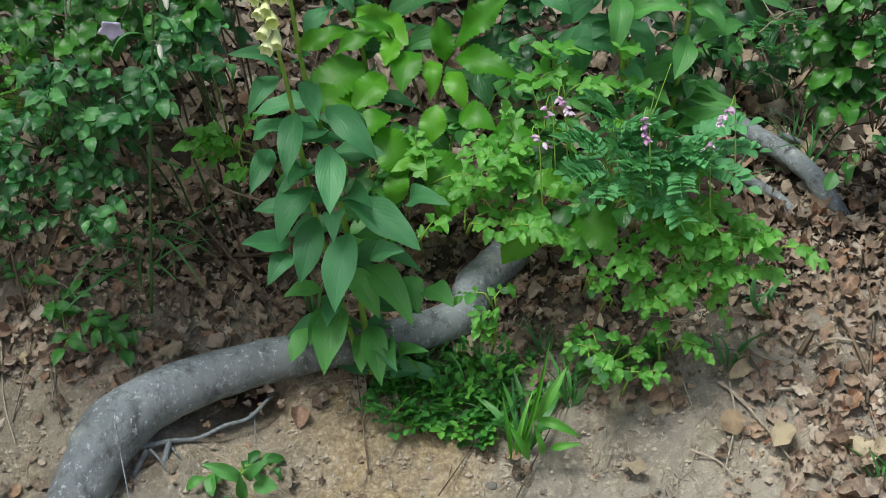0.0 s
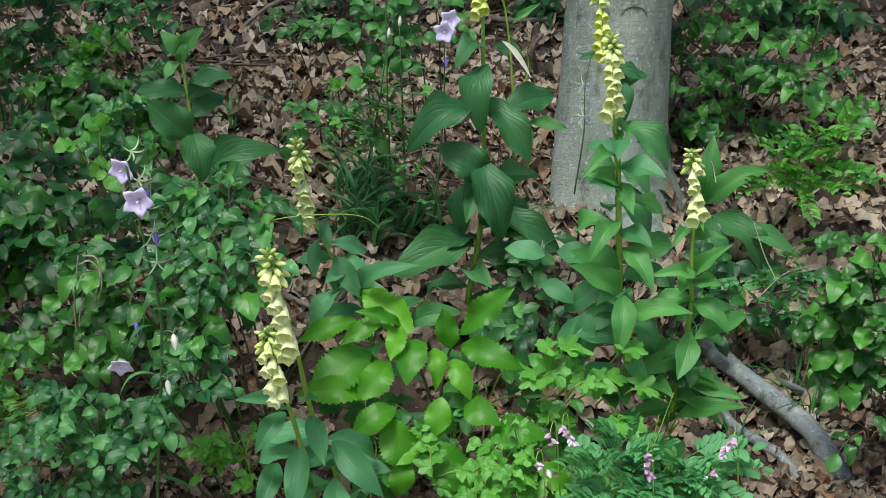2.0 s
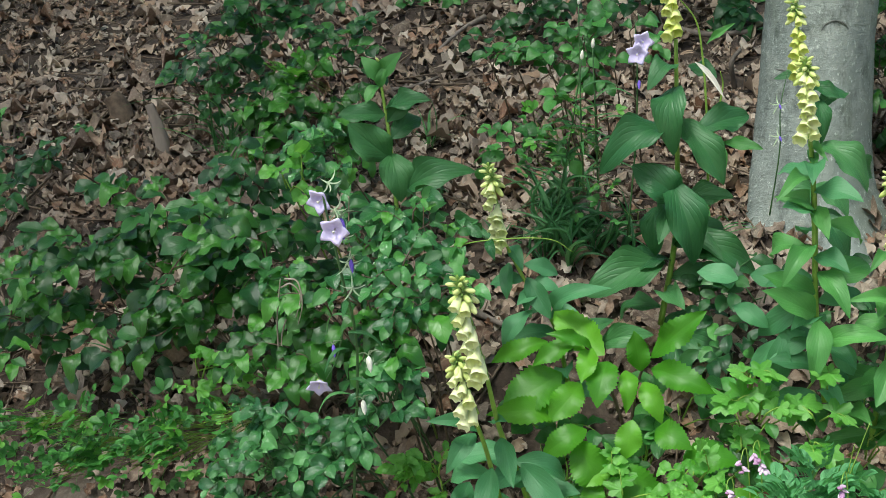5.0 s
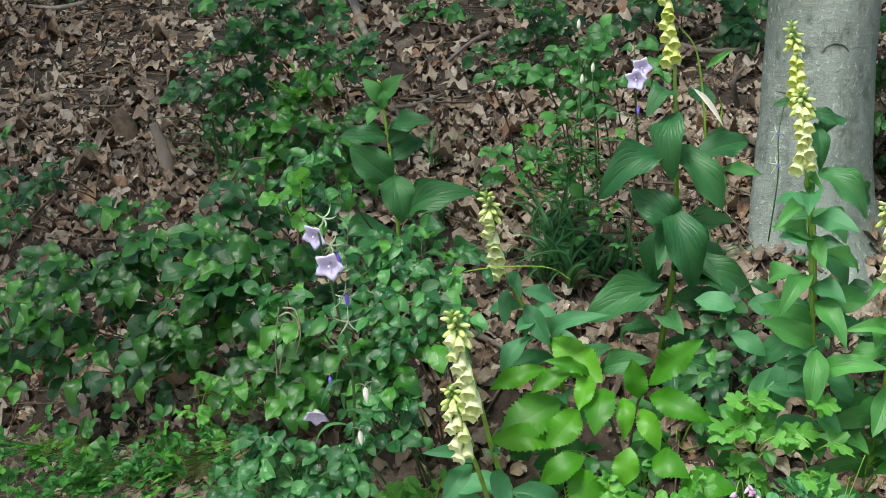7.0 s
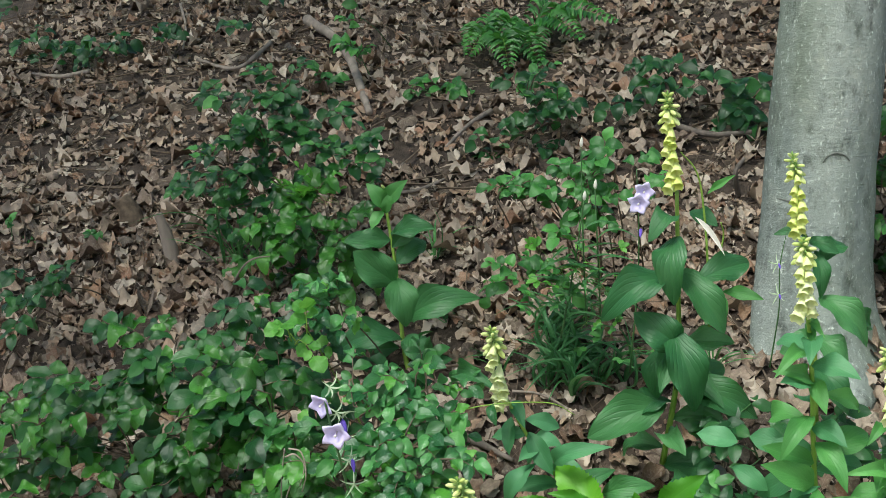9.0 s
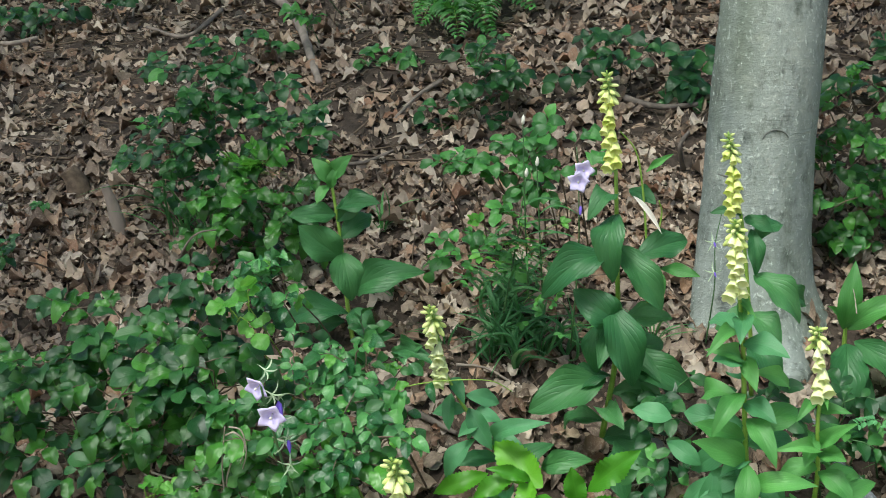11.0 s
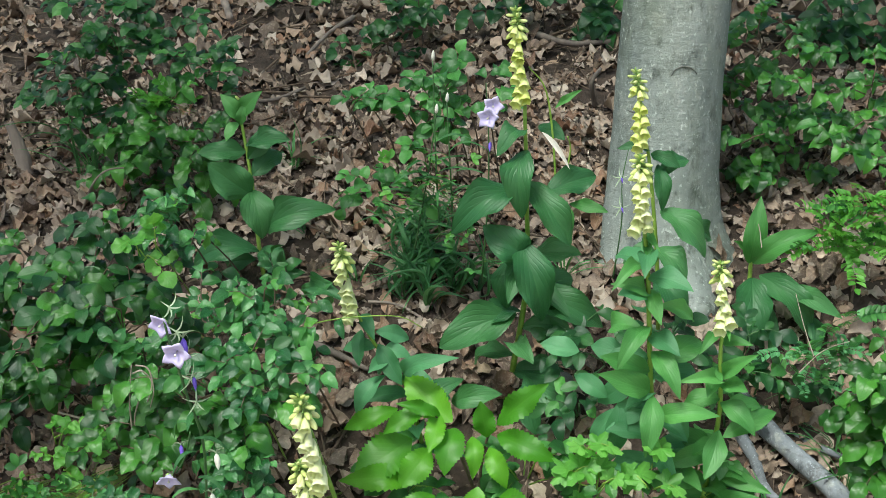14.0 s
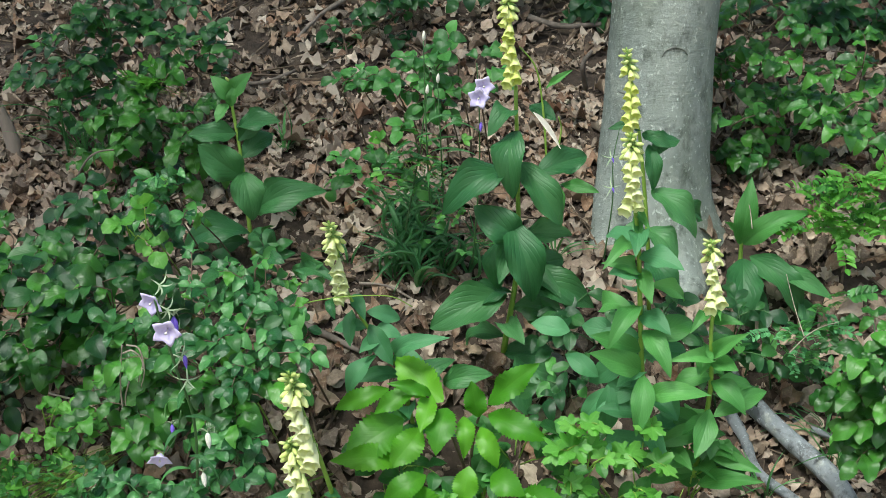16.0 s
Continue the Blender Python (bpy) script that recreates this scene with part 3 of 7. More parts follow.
def raceme(plant, path, count, size, colour, face=(-0.15, -1.0, 0), buds=7, droop=0.9):
    """Bells down one side of the top of a stalk, the lowest the widest; green buds at the tip."""
    n = len(path) - 1
    f = Vector(face).normalized()
    count = round(count * 1.1)
    for i in range(count):
        s = i / max(1, count - 1)
        at = path[min(n, int((0.12 + s * 0.68) * n))]
        along = (path[min(n, int(s * n * 0.8) + 1)] - path[max(0, int(s * n * 0.8) - 1)]).normalized()
        side = (1 if i % 2 else -1) * rnd.uniform(0.08, 0.42)
        across = along.cross(f)
        out = (f * rnd.uniform(0.6, 1.0) + across * side * 0.9).normalized()
        sz = size * (1.0 - 0.38 * s) * rnd.uniform(0.92, 1.08)
        way = out * rnd.uniform(0.5, 1.0) - Vector((0, 0, 1)) * droop * rnd.uniform(0.7, 1.2)
        ob = put("flower", FLOWER[colour], plant, hang(at + out * 0.006, way, sz * 0.98, rnd.uniform(0, 6)))
        put("calyx", CALYX, ob, hang(at + out * 0.004, way, sz * 0.8, rnd.uniform(0, 6)))
    for i in range(buds * 2):
        k = i / (buds * 2)
        at = path[min(n, int((0.74 + 0.26 * k) * n))]
        th = i * 2.4
        out = (Vector((math.cos(th), math.sin(th), 0)) + f * 0.6).normalized()
        sz = size * (0.66 - 0.34 * k)
        way = out * 1.1 - Vector((0, 0, 1.0 - 1.7 * k))
        ob = put("bud", BUDS, plant, hang(at + out * 0.003, way, sz))
        put("calyx", CALYX, ob, hang(at + out * 0.002, way, sz * 1.7, th))


def bellflower_mesh():
    """Wide five-pointed bell."""
    verts, faces = [], []
    seg = 40
    rings = [(0.05, 0.0, 0), (0.16, 0.10, 0), (0.24, 0.25, 0), (0.34, 0.38, 0.05), (0.50, 0.46, 0.5), (0.66, 0.46, 1.0), (0.64, 0.45, 1.0), (0.48, 0.43, 0.5), (0.32, 0.35, 0.05), (0.20, 0.22, 0), (0.03, 0.08, 0)]
    for r, d, l in rings:
        for j in range(seg):
            th = 2 * math.pi * j / seg
            p = abs(((th * 5 / (2 * math.pi)) % 1.0) - 0.5) * 2
            k = 1 - l * 0.36 * (1 - p) ** 0.8 if l else 1.0
            verts.append((r * k * math.cos(th), r * k * math.sin(th), -d + 0.10 * l * (1 - p)))
    for i in range(len(rings) - 1):
        for j in range(seg):
            k = (j + 1) % seg
            faces.append((i * seg + j, (i + 1) * seg + j, (i + 1) * seg + k, i * seg + k))
    return mesh_from("bellflower", verts, faces, M_VIOLET)


BELLFLOWER = bellflower_mesh()
STYLE = lathe([(0.02, 0.05, 0), (0.02, 0.36, 0), (0.05, 0.40, 0), (0.06, 0.46, 0), (0.01, 0.48, 0)], 6, M_WHITE, "style")
BELLBUD = lathe([(0.04, 0, 0), (0.14, 0.15, 0), (0.17, 0.45, 0), (0.12, 0.75, 0), (0.02, 1.0, 0)], 8, M_VIOLET_DEEP, "bellflower_bud")
SEEDPOD = lathe([(0.04, 0, 0), (0.16, 0.15, 0), (0.20, 0.4, 0), (0.15, 0.75, 0), (0.02, 1.0, 0)], 8, M_WHITE, "pale_bud")


def bell(plant, at, size, way):
    ob = put("flower", BELLFLOWER, plant, hang(at, way, size, rnd.uniform(0, 6)))
    put("style", STYLE, ob, hang(at, way, size, 0))
    put("calyx", CALYX, ob, hang(Vector(at) - Vector(way).normalized() * size * 0.02, way, size * 0.9, 0))


# ---- leafy things ----
def rooted(c, drop=0.07):
    """The place on the slope from which a shoot reaches c."""
    best = None
    for k in range(26):
        y = c.y + 0.02 * k
        z = float(ground(c.x, y))
        d = abs(z - (c.z - drop)) + 0.35 * (y - c.y)
        if best is None or d < best[0]:
            best = (d, Vector((c.x, y, z - 0.01)))
    return best[1]


DENSITY = 1.55


def bush(name, label, category, blobs, kinds, size, mat=None, per_twig=5, up=(0, -1.0, 0.9), flat=0.8, group="", wide=0.68, twig_r=0.0018, droop=0.22, dense=1.0, layered=False):
    """A bush: thin branches rising from the slope, with leaves set left and right along each."""
    ctr = sum((Vector(b[0]) for b in blobs), Vector()) / len(blobs)
    plant = thing(name, rooted(ctr), label, category, group)
    poses = []
    for c, r, n in blobs:
        c = Vector(c)
        r *= 0.88
        foot = rooted(c)
        mid = foot.lerp(c, 0.5) + Vector((rnd.uniform(-0.02, 0.02), rnd.uniform(-0.02, 0.02), 0.02))
        shoots = [tube_arrays(smooth_path([foot, mid, c], 8), lambda s: twig_r * 1.5 * (1 - 0.5 * s), 5)]
        for k in range(max(1, round(n * DENSITY * dense / per_twig))):
            d = Vector((rnd.gauss(0, 1), rnd.gauss(0, 1) * 0.6, rnd.gauss(0, 1) * flat)).normalized() * r * rnd.random() ** 0.5
            start = c + d
            start.z = max(start.z, float(ground(start.x, start.y)) + size * 0.3)
            out = Vector((d.x / r * 0.8 + rnd.gauss(0, 0.6), d.y / r * 0.5 - 0.2 + rnd.gauss(0, 0.45), (0.15 if layered else 0.3) + d.z / r * 0.4 + rnd.gauss(0, 0.12 if layered else 0.35))).normalized()
            ln_t = size * per_twig * rnd.uniform(0.26, 0.42)
            end = start + out * ln_t + Vector((0, 0, -0.25 * ln_t))
            end.z = max(end.z, float(ground(end.x, end.y)) + size * 0.2)
            path = smooth_path([start, start + out * ln_t * 0.55, end], 10)
            shoots.append(tube_arrays([c.lerp(start, 0.3) + Vector((0, 0.01, -0.02)), start] + path[1:], lambda s: twig_r * (1 - 0.7 * s), 4))
            for q in range(per_twig):
                i = min(10, int(round(10 * (q + 0.6) / per_twig)))
                at = path[i]
                along = (path[min(10, i + 1)] - path[max(0, i - 1)]).normalized()
                side = along.cross(Vector((0, -0.7, 1)))
                if side.length < 0.1:
                    side = Vector((1, 0, 0))
                side = side.normalized() * (1 if q % 2 else -1)
                last = q == per_twig - 1
                way = (along * (1.0 if last else rnd.uniform(0.35, 0.8)) + side * (0.1 if last else 0.9) + Vector((rnd.uniform(-0.25, 0.25), rnd.uniform(-0.25, 0.1), rnd.uniform(-0.15, 0.2) - droop))).normalized()
                ln = size * rnd.uniform(0.6, 1.2)
                if layered:
                    u = (rnd.gauss(0, 0.3), -0.85 + rnd.gauss(0, 0.3), 1.0)
                else:
                    u = (up[0] + rnd.gauss(0, 0.45), up[1] + rnd.gauss(0, 0.45), up[2] + rnd.gauss(0, 0.25))
                poses.append((rnd.choice(kinds), aim(at, at + way * ln, ln * wide * rnd.uniform(0.85, 1.1), u)))
        v, f = join(shoots)
        tagged(put("branch", mesh_from("branch", v, f, mat or M_TWIG), plant), kind="stuff")
    plant_leaves(plant, poses)
    return plant


def plant_leaves(plant, poses, most=290):
    """The first leaves one by one; what is past that as one mass of foliage."""
    poses.sort(key=lambda q: q[1].translation.y)
    for me, m in poses[:most]:
        put("leaf", me, plant, m)
    rest = {}
    for me, m in poses[most:]:
        rest.setdefault(me.materials[0].name, []).append((me, m))
    for key, items in rest.items():
        vs, fs, us, o = [], [], [], 0
        for me, m in items:
            v = np.empty(len(me.vertices) * 3)
            me.vertices.foreach_get("co", v)
            mm = np.array(m)
            vs.append(v.reshape(-1, 3) @ mm[:3, :3].T + mm[:3, 3])
            fs += [tuple(i + o for i in p.vertices) for p in me.polygons]
            uv = np.zeros((len(me.vertices), 2))
            for lp, d in zip(me.loops, me.uv_layers[0].data):
                uv[lp.vertex_index] = d.uv
            us.append(uv)
            o += len(me.vertices)
        ob = put("foliage", mesh_from("foliage", np.concatenate(vs).tolist(), fs, items[0][0].materials[0], np.concatenate(us)), plant)
        tagged(ob, kind="stuff")


def compound_set(name, mat, pairs, leaflet, count=3, stalk=0.25, palm=False):
    """One compound leaf one long: a stalk with leaflets in pairs and one at its end, or three at the end."""
    out = []
    for i in range(count):
        r = random.Random(i + 40)
        vs, fs, us = [], [], []

        def add(base, ang, ln, wd):
            v, f, uv = leaf_arrays(oval(0.55, 0.6), 5, 1, 0.06, 0.12)
            m = Matrix.Translation(base) @ Matrix.Rotation(ang, 4, "Z") @ Matrix.Rotation(r.uniform(-0.3, 0.3), 4, "Y") @ Matrix.Diagonal((wd, ln, ln, 1))
            o = len(vs)
            vs.extend(m @ Vector(q) for q in v)
            fs.extend(tuple(k + o for k in q) for q in f)
            us.extend(uv)

        bend = [Vector((0.05 * math.sin(2.5 * t), t, 0.16 * 4 * t * (1 - t) - 0.06 * i * t * t)) for t in np.linspace(0, 1, 9)]
        v, f = tube_arrays(bend, 0.006, 4)
        vs.extend(v)
        fs.extend(f)
        us.extend([(0.5, 0.5)] * len(v))
        if palm:
            for ang in (-1.15, 0.0, 1.15):
                add(bend[-1] if ang == 0 else bend[-1], ang + r.uniform(-0.15, 0.15), leaflet * r.uniform(0.9, 1.1), leaflet * 0.62)
        else:
            for k in range(pairs):
                t = stalk + (0.96 - stalk) * k / pairs
                p = bend[0].lerp(bend[-1], t) + Vector((0, 0, 0.16 * 4 * t * (1 - t)))
                for sg in (-1, 1):
                    add(p, sg * r.uniform(0.85, 1.2), leaflet * r.uniform(0.85, 1.15), leaflet * 0.55)
            add(bend[-1], r.uniform(-0.2, 0.2), leaflet, leaflet * 0.55)
        out.append(mesh_from(name, vs, fs, mat, us))
    return out


VETCHLEAF = compound_set("vetch_leaf", M_VETCH, 7, 0.26)
YPIN = compound_set("pinnate_leaf", M_YG, 6, 0.30)
DPIN = compound_set("dark_pinnate_leaf", M_MID, 5, 0.32)
TREFOIL = compound_set("trefoil_leaf", M_MID, 0, 0.42, palm=True)
YTREFOIL = compound_set("young_trefoil_leaf", M_YG, 0, 0.42, palm=True)


def weed(name, label, category, blobs, kinds, size, mat, group="", dense=1.0):
    """A weed: from each root thin stalks, each ending in a compound leaf."""
    ctr = sum((Vector(b[0]) for b in blobs), Vector()) / len(blobs)
    plant = thing(name, rooted(ctr), label, category, group)
    poses = []
    for c, r, n in blobs:
        c = Vector(c)
        foot = rooted(c, 0.05)
        shoots = []
        for k in range(int(n * dense)):
            d = Vector((rnd.gauss(0, 1), rnd.gauss(0, 0.6), rnd.gauss(0, 0.7))).normalized() * r * rnd.uniform(0.1, 1.0)
            end = c + d
            end.z = max(end.z, float(ground(end.x, end.y)) + 0.012)
            shoots.append(tube_arrays(smooth_path([foot.lerp(end, 0.55), foot.lerp(end, 0.8) + Vector((0, 0, 0.004)), end], 4), 0.0008, 4))
            way = (Vector((d.x, d.y - 0.3 * r, d.z * 0.6)).normalized() + Vector((rnd.uniform(-0.5, 0.5), -0.2, rnd.uniform(-0.1, 0.4)))).normalized()
            ln = size * rnd.uniform(0.7, 1.2)
            poses.append((rnd.choice(kinds), aim(end, end + way * ln, ln, (rnd.uniform(-0.4, 0.4), -0.9, 1))))
        v, f = join(shoots)
        tagged(put("stalk", mesh_from("stalk", v, f, mat), plant), kind="stuff")
    plant_leaves(plant, poses)
    return plant


def tuft(at, label, count, length, width, kinds=None, name="grass_tuft", spread=0.8, lean=(0, -0.12, 0.15), group="grass tufts"):
    """Narrow arching blades from one root."""
    at = Vector(at)
    at.z = float(ground(at.x, at.y))
    plant = thing(name, at, label, "grass", group)
    for i in range(count):
        th = rnd.uniform(0, 2 * math.pi)
        sp = spread * rnd.uniform(0.2, 1.0)
        ln = length * rnd.uniform(0.5, 1.1)
        way = (Vector((math.cos(th) * sp, math.sin(th) * sp * 0.7, 1.0 - 0.75 * sp)) + Vector(lean)).normalized()
        b = at + Vector((math.cos(th), math.sin(th), 0)) * 0.008
        put("blade", rnd.choice(kinds or GRASS), plant, aim(b, b + way * ln, width * rnd.uniform(0.6, 1.1), (rnd.uniform(-0.5, 0.5), -0.4, 1)))
    return plant


# ---- ground ----
def spread_axis(lo, hi, step, far):
    core = np.arange(lo, hi + 1e-6, step)
    out, d = [], step
    while sum(out) < far:
        d *= 1.32
        out.append(d)
    grow = np.cumsum(out)
    return np.concatenate([lo - grow[::-1], core, hi + grow])


gx, gy = spread_axis(-2.4, 2.0, 0.022, 300), spread_axis(1.8, 6.2, 0.03, 300)
gx = np.unique(np.concatenate([gx, np.arange(-1.0, 0.9, 0.009)]).round(4))
gx = gx[np.concatenate([[True], np.diff(gx) > 0.004])]
gy = np.unique(np.concatenate([gy, np.arange(1.8, 2.6, 0.01)]).round(4))
gy = gy[np.concatenate([[True], np.diff(gy) > 0.004])]
GX, GY = np.meshgrid(gx, gy)
GZ = ground(GX, GY)
near = (np.abs(GX) < 6) & (GY > -4) & (GY < 14)
for i, j in zip(*np.nonzero(near)):
    GZ[i, j] += ground_bumps(GX[i, j], GY[i, j])
    if 1.7 < GY[i, j] < 2.6:
        GZ[i, j] += 0.012 * noise.noise((GX[i, j] * 38, GY[i, j] * 38, 5)) + 0.016 * abs(noise.noise((GX[i, j] * 14, GY[i, j] * 17, 9))) + 0.006 * noise.noise((GX[i, j] * 80, GY[i, j] * 70, 2))
# hollow washed out under the root
GY = GY + 0.20 * np.exp(-((GX + 0.425) / 0.060) ** 2 - ((GY - 2.265) / 0.032) ** 2) + 0.09 * np.exp(-((GX + 0.50) / 0.05) ** 2 - ((GY - 2.245) / 0.03) ** 2)
nx, ny = len(gx), len(gy)
quad = np.arange(nx * ny).reshape(ny, nx)
faces = np.stack([quad[:-1, :-1], quad[:-1, 1:], quad[1:, 1:], quad[1:, :-1]], -1).reshape(-1, 4)
ground_ob = new("ground", mesh_from("ground", np.stack([GX, GY, GZ], -1).reshape(-1, 3).tolist(), faces.tolist(), M_SOIL))
tagged(ground_ob, "ochre clay bank below a dark mould-covered woodland slope", "ground", kind="structure")

# ---- beech trunk ----
def trunk_mesh():
    low, mid, top = Vector((0.320, 3.280, 0.990)), Vector((0.296, 3.280, 1.220)), Vector((0.336, 3.280, 1.833))
    base = Vector((low.x, low.y, low.z - 0.25))
    path = smooth_path([base, low, mid, top, top + (top - mid) * 1.3, top + (top - mid) * 4], 90)
    verts, faces, sides = [], [], 56
    r0 = 0.129
    for i, c in enumerate(path):
        h = c.z - low.z
        flare = 0.42 * math.exp(-max(0, h + 0.04) / 0.07) + 0.17 * math.exp(-max(0, h) / 0.2)
        for j in range(sides):
            th = 2 * math.pi * j / sides
            but = 1 + flare * (1 + 0.55 * math.cos(5 * th + 0.7) + 0.3 * math.cos(3 * th + 2))
            r = r0 * (1 - 0.03 * h) * but
            q = Vector((math.cos(th) * r, math.sin(th) * r, 0)) + c
            r *= 1 + 0.045 * noise.noise(q * 4.0) + 0.014 * noise.noise(q * 14) + 0.010 * noise.noise(Vector((q.x * 6, q.y * 6, q.z * 34)))
            verts.append((c.x + math.cos(th) * r, c.y + math.sin(th) * r, c.z))
    for i in range(len(path) - 1):
        for j in range(sides):
            k = (j + 1) % sides
            faces.append((i * sides + j, i * sides + k, (i + 1) * sides + k, (i + 1) * sides + j))
    return mesh_from("trunk", verts, faces, M_BARK)


tree = thing("beech_tree", (0.303, 3.280, 0.965), "grey smooth-barked beech leaning slightly on the slope", "tree")
put("trunk", trunk_mesh(), tree)
def bark_ridge(label, pts, r, mat):
    """A raised lip of bark following the trunk's face."""
    path = smooth_path(pts, 20)
    v, f = tube_arrays(path, lambda s: 0.001 + r * math.sin(math.pi * s), 8, 0.4, r * 500)
    put("bark_scar", mesh_from("bark_scar", v, f, mat), tree, None, label)


def on_trunk(x, z, out=0.0):
    c = 0.296 + 0.040 * max(0.0, (z - 1.22) / 0.613) + 0.024 * max(0.0, (1.22 - z) / 0.23)
    r = 0.131 * (1 - 0.03 * (z - 0.99))
    return (x, 3.280 - math.sqrt(max(1e-4, r * r - (x - c) ** 2)) - out, z)


for lb_, r_, m_, pts_ in (
    ("dark ridge of an old branch scar", 0.0014, M_SCAR, [(0.306, 1.482), (0.316, 1.497), (0.336, 1.504), (0.356, 1.498), (0.366, 1.486)]),
    ("dark cross crease in the bark", 0.0015, M_SCAR, [(0.196, 1.405), (0.212, 1.398), (0.232, 1.394), (0.246, 1.396)]),
):
    bark_ridge(lb_, [on_trunk(x_, z_) for x_, z_ in pts_], r_, m_)


def limb(pts, r0, r1):
    path = smooth_path(pts, 16)
    v, f = tube_arrays(path, lambda s: r0 + (r1 - r0) * s, 10, 0.1, r0)
    put("limb", mesh_from("limb", v, f, M_BARK), tree)
    return path


def shade_crown_mesh(count):
    """Unseen leaves added overhead to shade the slope, in loose layers with gaps."""
    v0, f0, uv0 = (np.array(q) for q in leaf_arrays(oval(0.46, 0.72), 3, 1, 0.08, 0.06))
    vs, fs, us, o = [], [], [], 0
    while len(vs) < count:
        x, y = rnd.uniform(-6.5, 6.5), rnd.uniform(-3.2, 9.0)
        # thicker at the back, left and mid-right, where the slope should be darker
        if noise.noise((x * 0.8, y * 0.8, 2.0)) < -0.25 or rnd.random() > (y + 0.25 + 2.0 * min(1.0, max(0.0, (-1.4 - x) / 0.8)) + (1.0 if y > 0.6 and -0.5 < x < 0.8 else 0.0)) / 2.4 * (0.72 if y > 0.6 else 1.0):
            continue
        z = 4.5 + 0.40 * max(0.0, y - 1.5) + rnd.choice((0.0, 0.5, 1.1, 1.8)) + rnd.gauss(0, 0.12)
        q = Matrix.LocRotScale((x, y, z), Euler((rnd.gauss(0, 0.4), rnd.gauss(0, 0.4), rnd.uniform(0, 6.28))), (0.11, 0.16, 0.16))
        m = np.array(q)
        vs.append(v0 @ m[:3, :3].T + m[:3, 3])
        fs.append(f0 + o)
        us.append(uv0)
        o += len(v0)
    return mesh_from("crown", np.concatenate(vs).tolist(), np.concatenate(fs).tolist(), M_BEECH, np.concatenate(us))


# limbs out of view, added to carry the shading leaves
foot_ = Vector((0.303, 3.280, 0.965))
for lx, ly, lz in ((-4.5, 2.5, 6.0), (4.6, 3.0, 6.2), (-2.0, 8.0, 7.4), (2.5, 8.5, 7.6), (-0.8, 1.8, 5.6), (-5.0, 6.0, 7.0), (5.0, 7.0, 7.2)):
    limb([foot_ + Vector((0.45, 0.0, 3.4)), foot_.lerp(Vector((lx, ly, lz)), 0.45) + Vector((0, 0, 1.9)), (lx, ly, lz)], 0.06, 0.015)
put("crown", shade_crown_mesh(15500), tree, None, "unseen leaf layers added overhead to shade the slope")


def root_part(name, pts, r0, r1, sides=18, seed=0, rough=0.18, bulge=None):
    path = smooth_path(pts, 44)
    v, f = tube_arrays(path, lambda s: r0 + (r1 - r0) * s if bulge is None else (r0 + (r1 - r0) * s) * (1 + 0.15 * math.sin(s * 9)), sides, rough, seed)
    return put(name, mesh_from(name, v, f, M_ROOT), tree)


root_part("root", [(-0.674, 2.050, 0.052), (-0.645, 2.100, 0.140), (-0.618, 2.150, 0.199), (-0.570, 2.200, 0.242), (-0.486, 2.245, 0.276), (-0.394, 2.285, 0.298), (-0.288, 2.320, 0.315), (-0.148, 2.340, 0.336), (-0.027, 2.380, 0.376), (-0.006, 2.420, 0.420), (0.053, 2.520, 0.461), (0.082, 2.620, 0.484), (0.122, 2.800, 0.554)], 0.050, 0.031, seed=3, bulge=1)
root_part("root", [(0.382, 3.050, 0.903), (0.450, 2.980, 0.789), (0.507, 2.860, 0.736), (0.577, 2.780, 0.685), (0.660, 2.700, 0.622), (0.709, 2.640, 0.542), (0.784, 2.740, 0.464)], 0.024, 0.021, seed=5, rough=0.26)
root_part("root", [(0.453, 2.860, 0.719), (0.484, 2.800, 0.675), (0.509, 2.740, 0.620), (0.607, 2.660, 0.560), (0.625, 2.560, 0.474)], 0.014, 0.009, seed=8, rough=0.24)
root_part("root", [(0.534, 2.920, 0.716), (0.607, 2.900, 0.685), (0.640, 2.850, 0.684), (0.700, 2.850, 0.660)], 0.010, 0.006, 10, seed=9)
for pts_, r in (([(-0.573, 2.170, 0.177), (-0.525, 2.190, 0.184), (-0.483, 2.220, 0.181), (-0.436, 2.235, 0.201), (-0.399, 2.250, 0.210), (-0.366, 2.280, 0.239), (-0.351, 2.360, 0.234)], 0.0045), ([(-0.525, 2.190, 0.183), (-0.531, 2.165, 0.142), (-0.535, 2.155, 0.125), (-0.551, 2.140, 0.090)], 0.005), ([(-0.557, 2.170, 0.174), (-0.575, 2.155, 0.139), (-0.577, 2.145, 0.118), (-0.575, 2.130, 0.088)], 0.0058), ([(-0.550, 2.160, 0.177), (-0.533, 2.150, 0.164), (-0.520, 2.150, 0.145)], 0.0028), ([(-0.519, 2.185, 0.174), (-0.500, 2.175, 0.154), (-0.485, 2.165, 0.133)], 0.002), ([(-0.399, 2.250, 0.208), (-0.393, 2.260, 0.217), (-0.387, 2.250, 0.190), (-0.381, 2.200, 0.134)], 0.0016), ([(-0.588, 2.085, 0.246), (-0.575, 2.070, 0.194), (-0.557, 2.050, 0.125)], 0.0020)):
    root_part("rootlet", pts_, r, r * 0.6, 8, 2)

